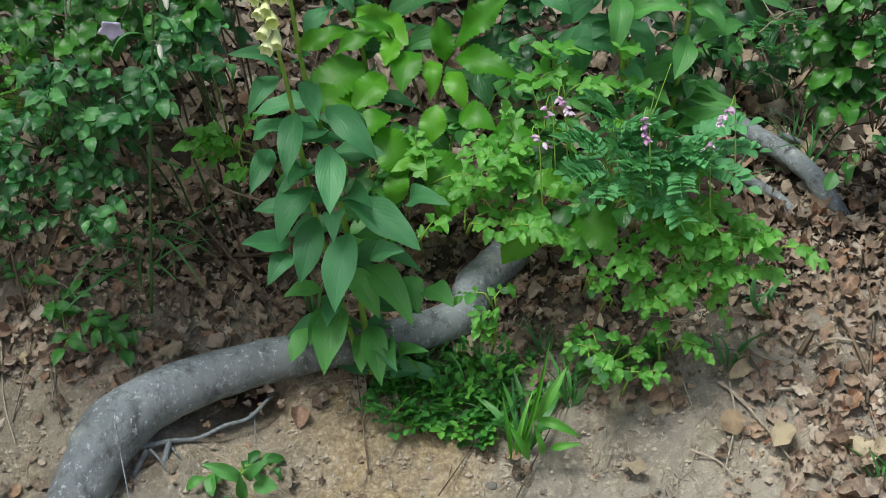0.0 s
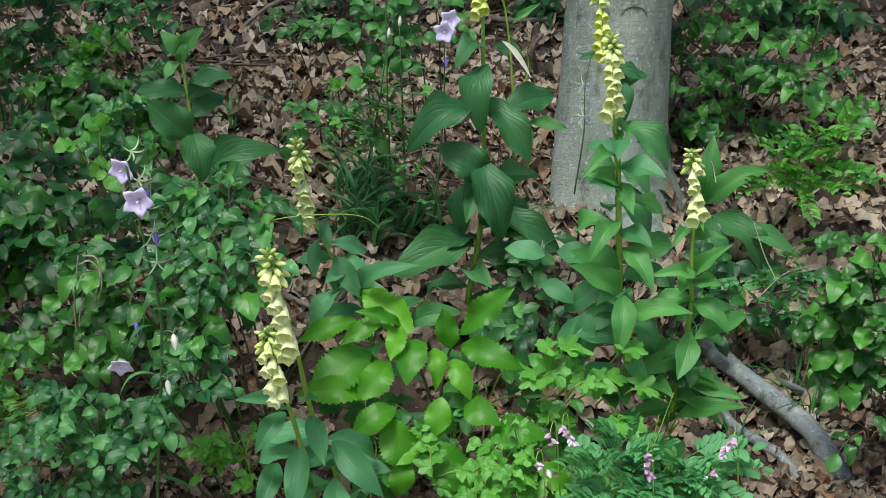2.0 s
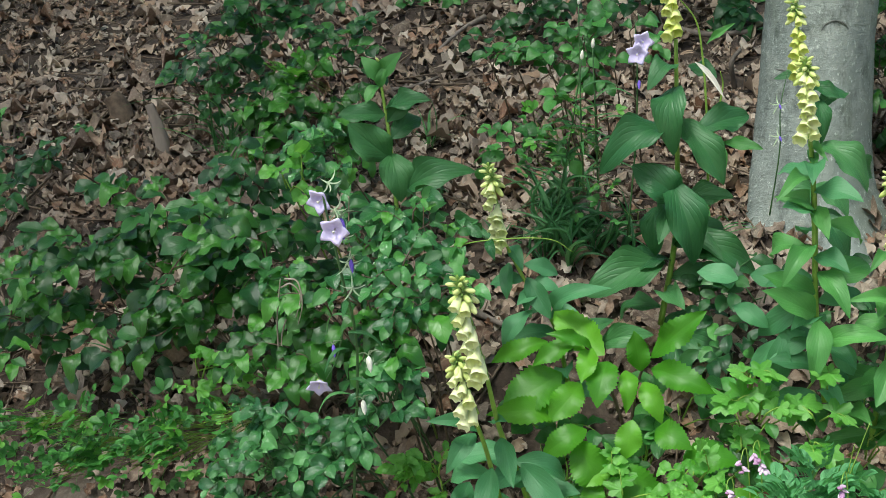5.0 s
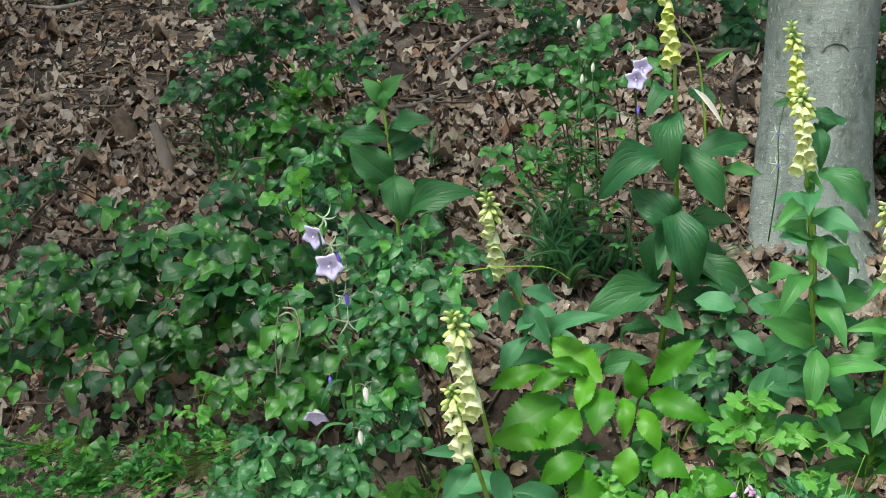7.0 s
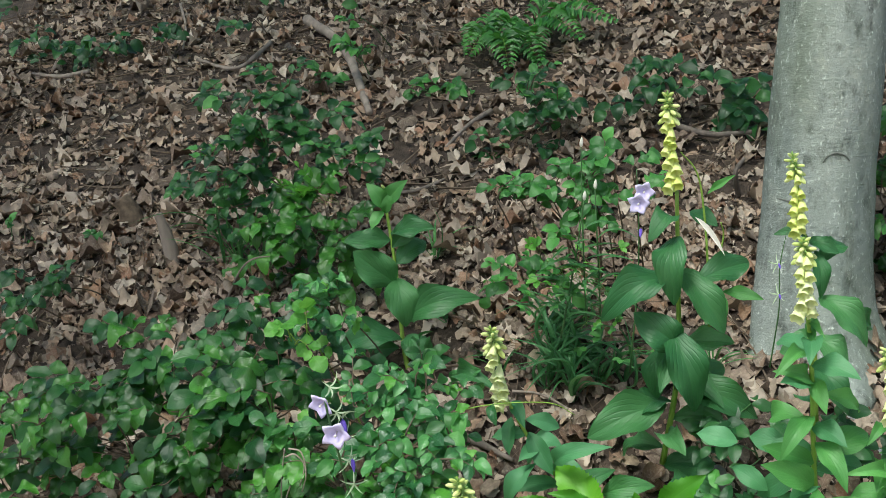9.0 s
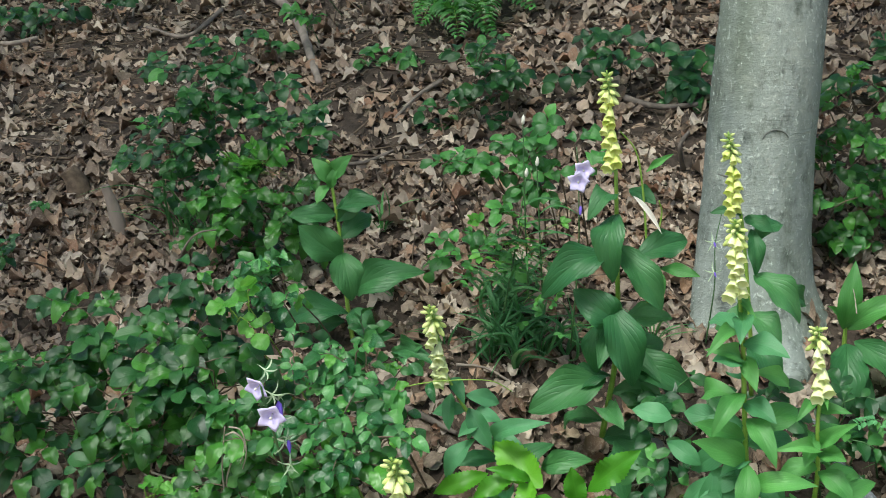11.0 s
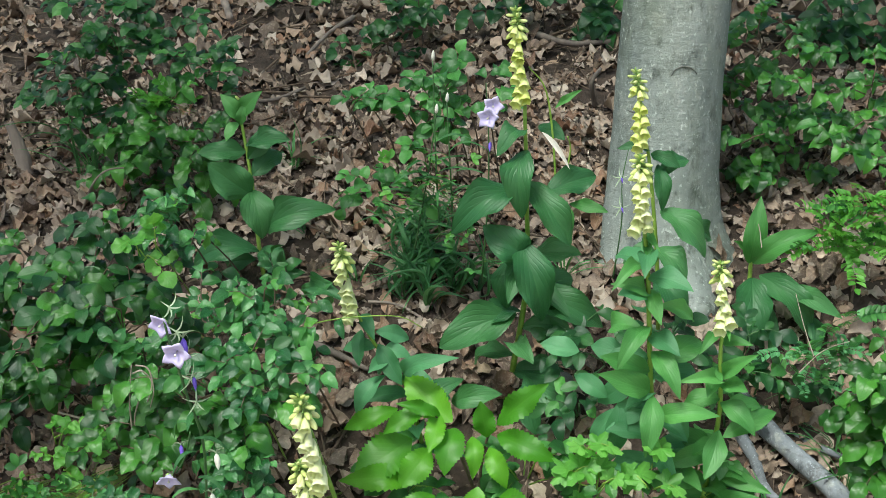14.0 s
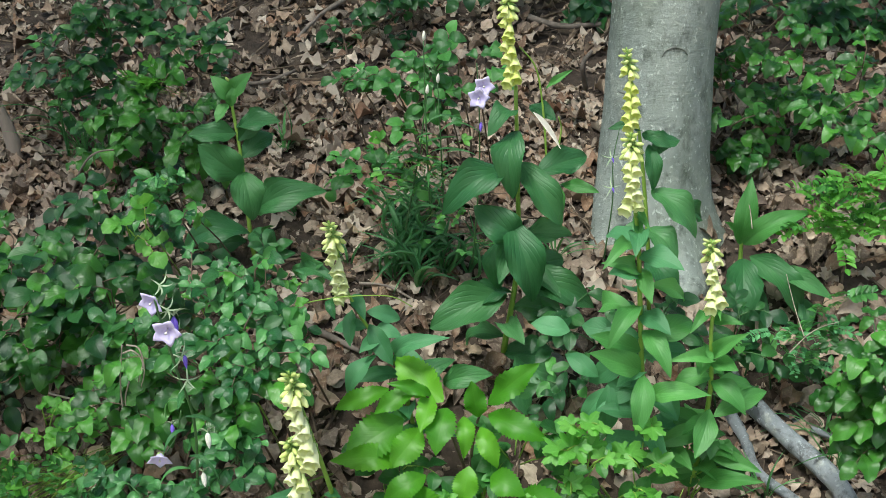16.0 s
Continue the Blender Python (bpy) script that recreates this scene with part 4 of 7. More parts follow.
# ---- flowering foxgloves ----
fox_a = thing("foxglove", (-0.040, 2.800, 0.856), "tall yellow foxglove with broad ribbed dark leaves", "flower", "yellow foxgloves")
sa = stem(fox_a, [(-0.040, 2.800, 0.856), (-0.009, 2.760, 1.059), (-0.008, 2.710, 1.247), (-0.011, 2.660, 1.441)], 0.007, 0.004)
ra = stem(fox_a, [(-0.011, 2.660, 1.447), (-0.021, 2.640, 1.548), (-0.029, 2.620, 1.637)], 0.004, 0.0015, M_STEM, "flower_stalk")
raceme(fox_a, ra, 12, 0.041, "deep")
lf(fox_a, RIBBED, (-0.014, 2.680, 1.383), (-0.060, 2.615, 1.360), 0.046)
lf(fox_a, RIBBED, (-0.009, 2.680, 1.349), (-0.020, 2.615, 1.231), 0.063)
lf(fox_a, RIBBED, (-0.021, 2.680, 1.265), (-0.157, 2.629, 1.200), 0.073)
lf(fox_a, RIBBED, (-0.002, 2.680, 1.286), (0.085, 2.641, 1.163), 0.062)
lf(fox_a, RIBBED, (0.030, 2.680, 1.263), (0.135, 2.740, 1.294), 0.059)
lf(fox_a, RIBBED, (-0.002, 2.680, 1.122), (-0.087, 2.652, 1.198), 0.071)
lf(fox_a, RIBBED, (-0.021, 2.680, 1.167), (0.030, 2.636, 1.007), 0.076)
lf(fox_a, RIBBED, (-0.030, 2.760, 0.991), (-0.191, 2.705, 0.936), 0.085)
lf(fox_a, RIBBED, (0.006, 2.760, 1.035), (0.152, 2.727, 0.984), 0.073)
lf(fox_a, RIBBED, (-0.049, 2.760, 1.107), (-0.052, 2.727, 1.014), 0.052)
lf(fox_a, RIBBED, (-0.011, 2.760, 0.861), (0.085, 2.670, 0.795), 0.065)
lf(fox_a, RIBBED, (-0.007, 2.760, 0.843), (0.012, 2.691, 0.751), 0.059)
lf(fox_a, RIBBED, (0.006, 2.760, 1.047), (0.089, 2.810, 1.064), 0.059)
lf(fox_a, RIBBED, (0.014, 2.760, 1.395), (0.068, 2.716, 1.369), 0.035)
stem(fox_a, [(0.054, 2.740, 1.161), (0.049, 2.720, 1.311), (0.039, 2.700, 1.422), (0.026, 2.680, 1.480), (-0.004, 2.660, 1.518)], 0.003, 0.0015)
stem(fox_a, [(0.063, 2.720, 1.260), (0.080, 2.700, 1.345), (0.075, 2.680, 1.378)], 0.0025, 0.0012)
lf(fox_a, FRESH, (0.048, 2.700, 1.433), (0.102, 2.681, 1.472), 0.015)
lf(fox_a, FRESH, (0.080, 2.700, 1.238), (0.159, 2.671, 1.227), 0.028)
lf(fox_a, FRESH, (0.070, 2.700, 1.236), (0.081, 2.672, 1.168), 0.028)
put("bract", WHITE_LEAF[0], fox_a, aim((0.026, 2.590, 1.394), (0.082, 2.570, 1.322), 0.012, (0.1, -1.0, 0.9)), "dried white bract leaf")

fox_b = thing("foxglove", (0.260, 2.420, 0.783), "yellow foxglove with lance-shaped green leaves before the trunk", "flower", "yellow foxgloves")
sb = stem(fox_b, [(0.260, 2.420, 0.783), (0.238, 2.360, 0.935), (0.224, 2.300, 1.165), (0.214, 2.270, 1.257)], 0.006, 0.0035)
rb = stem(fox_b, [(0.214, 2.270, 1.259), (0.209, 2.250, 1.328), (0.203, 2.240, 1.386)], 0.0035, 0.0015, M_STEM, "flower_stalk")
raceme(fox_b, rb, 10, 0.038, "cream")
lf(fox_b, FRESH, (0.224, 2.320, 1.177), (0.164, 2.239, 1.161), 0.028)
lf(fox_b, FRESH, (0.223, 2.320, 1.129), (0.166, 2.266, 1.160), 0.032)
lf(fox_b, FRESH, (0.229, 2.320, 1.139), (0.246, 2.260, 1.090), 0.030)
lf(fox_b, FRESH, (0.227, 2.320, 1.071), (0.173, 2.249, 1.014), 0.036)
lf(fox_b, FRESH, (0.232, 2.320, 0.990), (0.143, 2.286, 1.024), 0.042)
lf(fox_b, FRESH, (0.234, 2.320, 1.026), (0.284, 2.257, 0.962), 0.040)
lf(fox_b, FRESH, (0.236, 2.320, 0.946), (0.228, 2.274, 0.845), 0.042)
lf(fox_b, FRESH, (0.233, 2.320, 0.953), (0.141, 2.237, 1.004), 0.048)
lf(fox_b, FRESH, (0.245, 2.320, 1.109), (0.315, 2.370, 1.073), 0.034)
lf(fox_b, FRESH, (0.248, 2.320, 1.006), (0.328, 2.370, 1.039), 0.050)
lf(fox_b, FRESH, (0.245, 2.320, 0.906), (0.352, 2.286, 0.923), 0.038)
lf(fox_b, FRESH, (0.220, 2.320, 1.240), (0.239, 2.249, 1.222), 0.018)
lf(fox_b, FRESH, (0.223, 2.320, 1.230), (0.223, 2.238, 1.204), 0.018)
lf(fox_b, FRESH, (0.218, 2.320, 1.067), (0.158, 2.400, 1.047), 0.040)
lf(fox_b, LANCE, (0.244, 2.400, 0.899), (0.161, 2.415, 0.870), 0.047)
lf(fox_b, LANCE, (0.222, 2.400, 0.963), (0.140, 2.428, 0.898), 0.045)
lf(fox_b, LANCE, (0.190, 2.400, 1.005), (0.127, 2.427, 1.008), 0.045)
lf(fox_b, LANCE, (0.265, 2.400, 0.899), (0.309, 2.410, 0.832), 0.041)
lf(fox_b, LANCE, (0.181, 2.400, 0.908), (0.178, 2.424, 0.801), 0.045)
lf(fox_b, LANCE, (0.106, 2.400, 1.003), (0.033, 2.410, 1.015), 0.041)
lf(fox_b, LANCE, (0.160, 2.400, 0.918), (0.096, 2.420, 0.954), 0.037)
lf(fox_b, LANCE, (0.176, 2.400, 0.897), (0.130, 2.419, 0.823), 0.037)

fox_c = thing("foxglove", (0.346, 2.460, 0.709), "short yellow foxglove with fresh green lance-shaped leaves", "flower", "yellow foxgloves")
sc = stem(fox_c, [(0.346, 2.460, 0.709), (0.350, 2.430, 0.766), (0.361, 2.360, 0.908), (0.355, 2.320, 1.029), (0.360, 2.310, 1.085)], 0.006, 0.003)
rc = stem(fox_c, [(0.360, 2.310, 1.085), (0.354, 2.300, 1.145), (0.346, 2.290, 1.199)], 0.003, 0.0012, M_STEM, "flower_stalk")
raceme(fox_c, rc, 7, 0.038, "cream", buds=5)
lf(fox_c, FRESH, (0.356, 2.340, 1.042), (0.407, 2.298, 1.049), 0.022)
lf(fox_c, FRESH, (0.352, 2.340, 1.058), (0.318, 2.291, 1.035), 0.022)
lf(fox_c, FRESH, (0.362, 2.340, 0.977), (0.411, 2.262, 1.039), 0.028)
lf(fox_c, FRESH, (0.352, 2.340, 0.998), (0.333, 2.291, 0.951), 0.030)
lf(fox_c, FRESH, (0.359, 2.340, 0.930), (0.420, 2.301, 0.885), 0.040)
lf(fox_c, FRESH, (0.355, 2.340, 0.967), (0.285, 2.268, 0.989), 0.028)
lf(fox_c, FRESH, (0.366, 2.340, 0.865), (0.468, 2.390, 0.903), 0.042)
lf(fox_c, FRESH, (0.359, 2.340, 0.879), (0.331, 2.283, 0.804), 0.042)
lf(fox_c, FRESH, (0.363, 2.340, 1.076), (0.364, 2.262, 1.064), 0.014)
lf(fox_c, FRESH, (0.352, 2.420, 0.819), (0.262, 2.369, 0.796), 0.039)
lf(fox_c, FRESH, (0.358, 2.420, 0.773), (0.459, 2.363, 0.755), 0.033)
lf(fox_c, FRESH, (0.351, 2.420, 0.708), (0.455, 2.329, 0.749), 0.037)
lf(fox_c, FRESH, (0.300, 2.420, 0.777), (0.332, 2.350, 0.760), 0.029)
lf(fox_c, FRESH, (0.362, 2.420, 0.819), (0.292, 2.480, 0.832), 0.041)

fox_d = thing("foxglove", (-0.209, 2.580, 0.749), "small leaning yellow foxglove with dark narrow leaves", "flower", "yellow foxgloves")
sd = stem(fox_d, [(-0.209, 2.580, 0.749), (-0.235, 2.520, 0.896), (-0.283, 2.460, 0.988), (-0.317, 2.430, 1.063)], 0.0055, 0.003)
rd = stem(fox_d, [(-0.317, 2.430, 1.063), (-0.324, 2.390, 1.136), (-0.333, 2.340, 1.213)], 0.003, 0.0015, M_STEM, "flower_stalk")
raceme(fox_d, rd, 11, 0.041, "cream")
lf(fox_d, LANCE, (-0.312, 2.460, 1.051), (-0.281, 2.420, 1.013), 0.027)
lf(fox_d, LANCE, (-0.313, 2.460, 1.021), (-0.314, 2.431, 0.955), 0.028)
lf(fox_d, LANCE, (-0.280, 2.460, 0.993), (-0.231, 2.439, 0.918), 0.040)
lf(fox_d, LANCE, (-0.285, 2.460, 1.018), (-0.223, 2.500, 0.995), 0.034)
lf(fox_d, LANCE, (-0.231, 2.460, 0.935), (-0.127, 2.403, 0.986), 0.038)
lf(fox_d, LANCE, (-0.266, 2.460, 0.932), (-0.324, 2.437, 0.857), 0.038)
lf(fox_d, LANCE, (-0.296, 2.460, 1.001), (-0.351, 2.510, 0.965), 0.025)
lf(fox_d, LANCE, (-0.242, 2.460, 0.968), (-0.293, 2.500, 0.923), 0.031)
lf(fox_d, RIBBED, (-0.148, 2.560, 0.852), (-0.052, 2.533, 0.880), 0.046)
lf(fox_d, RIBBED, (-0.223, 2.560, 0.838), (-0.129, 2.543, 0.904), 0.048)
lf(fox_d, RIBBED, (-0.347, 2.560, 1.045), (-0.473, 2.660, 1.058), 0.037)
lf(fox_d, RIBBED, (-0.387, 2.560, 1.091), (-0.473, 2.660, 1.046), 0.037)

fox_e = thing("foxglove", (-0.185, 2.300, 0.282), "two-spiked pale yellow foxglove leaning out above the root", "flower", "yellow foxgloves")
se = stem(fox_e, [(-0.185, 2.300, 0.282), (-0.214, 2.260, 0.480), (-0.244, 2.140, 0.679), (-0.262, 2.000, 0.807), (-0.269, 1.900, 0.920)], 0.007, 0.0035)
re_ = stem(fox_e, [(-0.267, 1.890, 0.922), (-0.284, 1.860, 1.003), (-0.298, 1.830, 1.072)], 0.0035, 0.0015, M_STEM, "flower_stalk")
raceme(fox_e, re_, 10, 0.041, "cream")
se2 = stem(fox_e, [(-0.205, 2.300, 0.292), (-0.270, 2.200, 0.563), (-0.280, 2.100, 0.677), (-0.286, 2.000, 0.781), (-0.292, 1.920, 0.853)], 0.006, 0.003)
re2 = stem(fox_e, [(-0.283, 1.910, 0.856), (-0.299, 1.890, 0.906), (-0.312, 1.880, 0.954)], 0.003, 0.0015, M_STEM, "flower_stalk")
raceme(fox_e, re2, 7, 0.037, "cream", buds=6)
lf(fox_e, LANCE, (-0.302, 2.000, 0.807), (-0.356, 1.927, 0.841), 0.031)
lf(fox_e, LANCE, (-0.302, 2.000, 0.804), (-0.340, 1.955, 0.753), 0.032)
lf(fox_e, LANCE, (-0.261, 2.000, 0.799), (-0.232, 1.928, 0.741), 0.032)
lf(fox_e, LANCE, (-0.277, 2.000, 0.824), (-0.245, 1.947, 0.838), 0.017)
lf(fox_e, LANCE, (-0.231, 2.000, 0.759), (-0.149, 1.963, 0.686), 0.043)
lf(fox_e, LANCE, (-0.226, 2.000, 0.703), (-0.217, 1.938, 0.605), 0.046)
lf(fox_e, LANCE, (-0.276, 2.000, 0.751), (-0.283, 1.941, 0.660), 0.039)
lf(fox_e, LANCE, (-0.336, 2.140, 0.687), (-0.358, 2.069, 0.624), 0.038)
lf(fox_e, LANCE, (-0.264, 2.140, 0.626), (-0.319, 2.082, 0.547), 0.053)
lf(fox_e, LANCE, (-0.265, 2.140, 0.578), (-0.285, 2.097, 0.476), 0.049)
lf(fox_e, LANCE, (-0.223, 2.140, 0.586), (-0.230, 2.072, 0.551), 0.033)
lf(fox_e, LANCE, (-0.217, 2.140, 0.610), (-0.091, 2.104, 0.531), 0.057)
lf(fox_e, LANCE, (-0.212, 2.140, 0.552), (-0.226, 2.068, 0.438), 0.057)
lf(fox_e, LANCE, (-0.306, 2.140, 0.535), (-0.374, 2.072, 0.541), 0.042)
lf(fox_e, LANCE, (-0.301, 2.140, 0.515), (-0.335, 2.087, 0.478), 0.038)
lf(fox_e, LANCE, (-0.114, 2.140, 0.601), (-0.049, 2.062, 0.612), 0.038)
lf(fox_e, LANCE, (-0.176, 2.140, 0.511), (-0.120, 2.098, 0.530), 0.038)
lf(fox_e, FRESH, (-0.216, 2.220, 0.479), (-0.163, 2.175, 0.408), 0.044)
lf(fox_e, FRESH, (-0.189, 2.220, 0.485), (-0.105, 2.155, 0.403), 0.051)
lf(fox_e, FRESH, (-0.124, 2.220, 0.469), (-0.097, 2.176, 0.416), 0.038)
lf(fox_e, FRESH, (-0.091, 2.220, 0.448), (-0.040, 2.159, 0.431), 0.044)
lf(fox_e, FRESH, (-0.264, 2.220, 0.441), (-0.319, 2.164, 0.444), 0.036)
lf(fox_e, FRESH, (-0.206, 2.220, 0.539), (-0.153, 2.148, 0.538), 0.038)
lf(fox_e, FRESH, (-0.240, 2.260, 0.409), (-0.256, 2.170, 0.314), 0.060)
lf(fox_e, FRESH, (-0.259, 2.260, 0.402), (-0.283, 2.187, 0.356), 0.037)
lf(fox_e, FRESH, (-0.187, 2.260, 0.376), (-0.160, 2.181, 0.293), 0.046)
lf(fox_e, FRESH, (-0.295, 2.260, 0.370), (-0.319, 2.221, 0.318), 0.035)
lf(fox_e, FRESH, (-0.133, 2.260, 0.315), (-0.087, 2.187, 0.351), 0.031)
lf(fox_e, FRESH, (-0.152, 2.260, 0.352), (-0.137, 2.179, 0.325), 0.025)
lf(fox_e, FRESH, (-0.201, 2.260, 0.361), (-0.196, 2.206, 0.304), 0.033)

whorl(fox_a, sa, 9, 0.13, 0.055, RIBBED, 0.02, 0.5)
whorl(fox_b, sb, 16, 0.11, 0.042, LANCE, 0.0, 0.85)
whorl(fox_c, sc, 12, 0.10, 0.038, FRESH, 0.0, 0.75)
whorl(fox_d, sd, 10, 0.09, 0.036, LANCE, 0.0, 0.8)
whorl(fox_e, se, 18, 0.13, 0.042, LANCE, 0.0, 0.72)
whorl(fox_e, se2, 10, 0.11, 0.038, LANCE, 0.0, 0.7)

fox_f = thing("foxglove", (-0.663, 3.120, 0.977), "unopened foxglove with large dark ribbed leaves", "flower", "yellow foxgloves")
stem(fox_f, [(-0.663, 3.120, 0.977), (-0.676, 3.120, 1.047), (-0.690, 3.110, 1.229), (-0.711, 3.100, 1.386)], 0.007, 0.004)
lf(fox_f, RIBBED, (-0.699, 3.100, 1.318), (-0.582, 3.047, 1.336), 0.050)
lf(fox_f, RIBBED, (-0.696, 3.100, 1.284), (-0.611, 3.160, 1.351), 0.056)
lf(fox_f, RIBBED, (-0.700, 3.100, 1.301), (-0.803, 3.051, 1.302), 0.053)
lf(fox_f, RIBBED, (-0.687, 3.100, 1.244), (-0.625, 3.160, 1.300), 0.058)
lf(fox_f, RIBBED, (-0.689, 3.100, 1.196), (-0.771, 3.027, 1.280), 0.082)
lf(fox_f, RIBBED, (-0.686, 3.100, 1.209), (-0.656, 3.059, 1.102), 0.077)
lf(fox_f, RIBBED, (-0.659, 3.100, 1.113), (-0.489, 3.055, 1.175), 0.079)
lf(fox_f, RIBBED, (-0.673, 3.100, 1.058), (-0.839, 3.075, 1.041), 0.074)
lf(fox_f, RIBBED, (-0.659, 3.100, 1.072), (-0.613, 3.054, 1.005), 0.061)
lf(fox_f, RIBBED, (-0.682, 3.100, 1.037), (-0.781, 3.150, 1.012), 0.061)
lf(fox_f, FRESH, (-0.712, 3.100, 1.379), (-0.750, 3.077, 1.439), 0.040)
lf(fox_f, FRESH, (-0.709, 3.100, 1.386), (-0.652, 3.071, 1.447), 0.042)
lf(fox_f, FRESH, (-0.717, 3.100, 1.372), (-0.741, 3.072, 1.330), 0.034)
lf(fox_f, FRESH, (-0.711, 3.100, 1.365), (-0.694, 3.083, 1.420), 0.026)
for q in range(8):
    put("bud", BUDS, fox_f, hang(Vector((-0.713, 3.100, 1.398)) + Vector((rnd.uniform(-0.015, 0.015), rnd.uniform(-0.015, 0.0), rnd.uniform(-0.01, 0.03))), (rnd.uniform(-1, 1), -0.6, 0.5), 0.018))

fox_g = thing("foxglove", (0.497, 3.110, 1.001), "leafy foxglove rosette with long ribbed leaves beside the trunk", "flower", "yellow foxgloves")
stem(fox_g, [(0.497, 3.110, 1.001), (0.498, 3.100, 1.057), (0.502, 3.090, 1.099)], 0.006, 0.003)
lf(fox_g, RIBBED, (0.501, 3.080, 1.020), (0.490, 2.976, 0.894), 0.081)
lf(fox_g, RIBBED, (0.516, 3.080, 1.027), (0.643, 3.032, 0.898), 0.068)
lf(fox_g, RIBBED, (0.602, 3.080, 0.982), (0.676, 2.987, 0.961), 0.047)
lf(fox_g, RIBBED, (0.545, 3.080, 0.954), (0.526, 3.034, 0.807), 0.053)
lf(fox_g, RIBBED, (0.636, 3.080, 0.929), (0.642, 3.017, 0.864), 0.039)
lf(fox_g, FRESH, (0.493, 3.090, 1.052), (0.511, 3.067, 1.210), 0.053)
lf(fox_g, FRESH, (0.501, 3.090, 1.052), (0.642, 3.036, 1.144), 0.055)
lf(fox_g, FRESH, (0.487, 3.090, 1.079), (0.451, 3.037, 1.113), 0.021)

fox_h = thing("foxglove", (0.268, 2.740, 0.972), "slender deep yellow foxglove standing against the trunk", "flower", "yellow foxgloves")
stem(fox_h, [(0.268, 2.740, 0.972), (0.258, 2.680, 1.138), (0.235, 2.620, 1.342), (0.224, 2.610, 1.367)], 0.005, 0.003)
rh = stem(fox_h, [(0.224, 2.610, 1.367), (0.218, 2.600, 1.440), (0.204, 2.590, 1.519)], 0.003, 0.0015, M_STEM, "flower_stalk")
raceme(fox_h, rh, 10, 0.036, "deep")
lf(fox_h, RIBBED, (0.240, 2.640, 1.349), (0.294, 2.614, 1.326), 0.029)
lf(fox_h, RIBBED, (0.255, 2.640, 1.304), (0.319, 2.680, 1.340), 0.038)
lf(fox_h, RIBBED, (0.232, 2.640, 1.351), (0.184, 2.599, 1.369), 0.027)
lf(fox_h, RIBBED, (0.254, 2.640, 1.327), (0.264, 2.610, 1.241), 0.032)
lf(fox_h, RIBBED, (0.262, 2.640, 1.237), (0.351, 2.600, 1.156), 0.056)
lf(fox_h, RIBBED, (0.253, 2.640, 1.157), (0.313, 2.598, 1.108), 0.052)
lf(fox_h, RIBBED, (0.259, 2.640, 1.145), (0.191, 2.616, 1.137), 0.056)
lf(fox_h, RIBBED, (0.255, 2.640, 1.099), (0.315, 2.585, 1.031), 0.056)
lf(fox_h, RIBBED, (0.291, 2.640, 1.203), (0.375, 2.700, 1.172), 0.041)

# ---- bright toothed seedling ----
chest = thing("chestnut_seedling", (-0.080, 2.500, 0.650), "bright green seedling with large toothed leaves", "plant")
stem(chest, [(-0.080, 2.500, 0.626), (-0.082, 2.460, 0.734), (-0.066, 2.420, 0.822), (-0.046, 2.400, 0.851)], 0.004, 0.002, M_TWIG)
stem(chest, [(-0.089, 2.480, 0.681), (-0.128, 2.420, 0.814), (-0.172, 2.380, 0.892)], 0.004, 0.002, M_TWIG)
lf(chest, CHEST, (-0.046, 2.400, 0.858), (0.050, 2.361, 0.950), 0.049)
lf(chest, CHEST, (-0.046, 2.400, 0.836), (0.065, 2.353, 0.810), 0.051)
lf(chest, CHEST, (-0.064, 2.400, 0.832), (-0.075, 2.372, 0.910), 0.043)
lf(chest, CHEST, (-0.234, 2.400, 0.884), (-0.335, 2.375, 0.847), 0.039)
lf(chest, CHEST, (-0.174, 2.400, 0.892), (-0.258, 2.365, 0.844), 0.039)
lf(chest, CHEST, (-0.153, 2.400, 0.874), (-0.227, 2.358, 0.906), 0.027)
lf(chest, CHEST, (-0.153, 2.400, 0.874), (-0.166, 2.329, 0.823), 0.039)
lf(chest, CHEST, (-0.126, 2.400, 0.849), (-0.137, 2.331, 0.783), 0.057)
lf(chest, CHEST, (-0.093, 2.400, 0.833), (-0.086, 2.351, 0.770), 0.035)
lf(chest, CHEST, (-0.131, 2.400, 0.860), (-0.228, 2.460, 0.932), 0.068)
lf(chest, CHEST, (-0.207, 2.400, 0.824), (-0.311, 2.352, 0.769), 0.084)
lf(chest, CHEST, (-0.174, 2.400, 0.808), (-0.223, 2.342, 0.746), 0.057)
lf(chest, CHEST, (-0.207, 2.400, 0.751), (-0.329, 2.332, 0.763), 0.053)
lf(chest, CHEST, (-0.061, 2.400, 0.812), (-0.026, 2.358, 0.750), 0.041)
lf(chest, CHEST, (-0.037, 2.340, 0.736), (0.025, 2.301, 0.720), 0.052)
lf(chest, CHEST, (-0.117, 2.340, 0.696), (-0.165, 2.313, 0.639), 0.060)
lf(chest, CHEST, (-0.097, 2.340, 0.675), (-0.026, 2.307, 0.591), 0.070)
lf(chest, CHEST, (-0.157, 2.340, 0.736), (-0.233, 2.303, 0.695), 0.050)
lf(chest, CHEST, (0.013, 2.340, 0.686), (0.109, 2.310, 0.697), 0.060)
lf(chest, CHEST, (0.164, 2.340, 0.581), (0.239, 2.304, 0.506), 0.078)
lf(chest, CHEST, (0.104, 2.340, 0.555), (0.044, 2.304, 0.482), 0.066)
lf(chest, CHEST, (-0.077, 2.340, 0.756), (-0.086, 2.325, 0.688), 0.050)
lf(chest, CHEST, (-0.137, 2.340, 0.645), (-0.156, 2.324, 0.577), 0.046)
lf(chest, CHEST, (-0.177, 2.340, 0.715), (-0.126, 2.321, 0.628), 0.070)
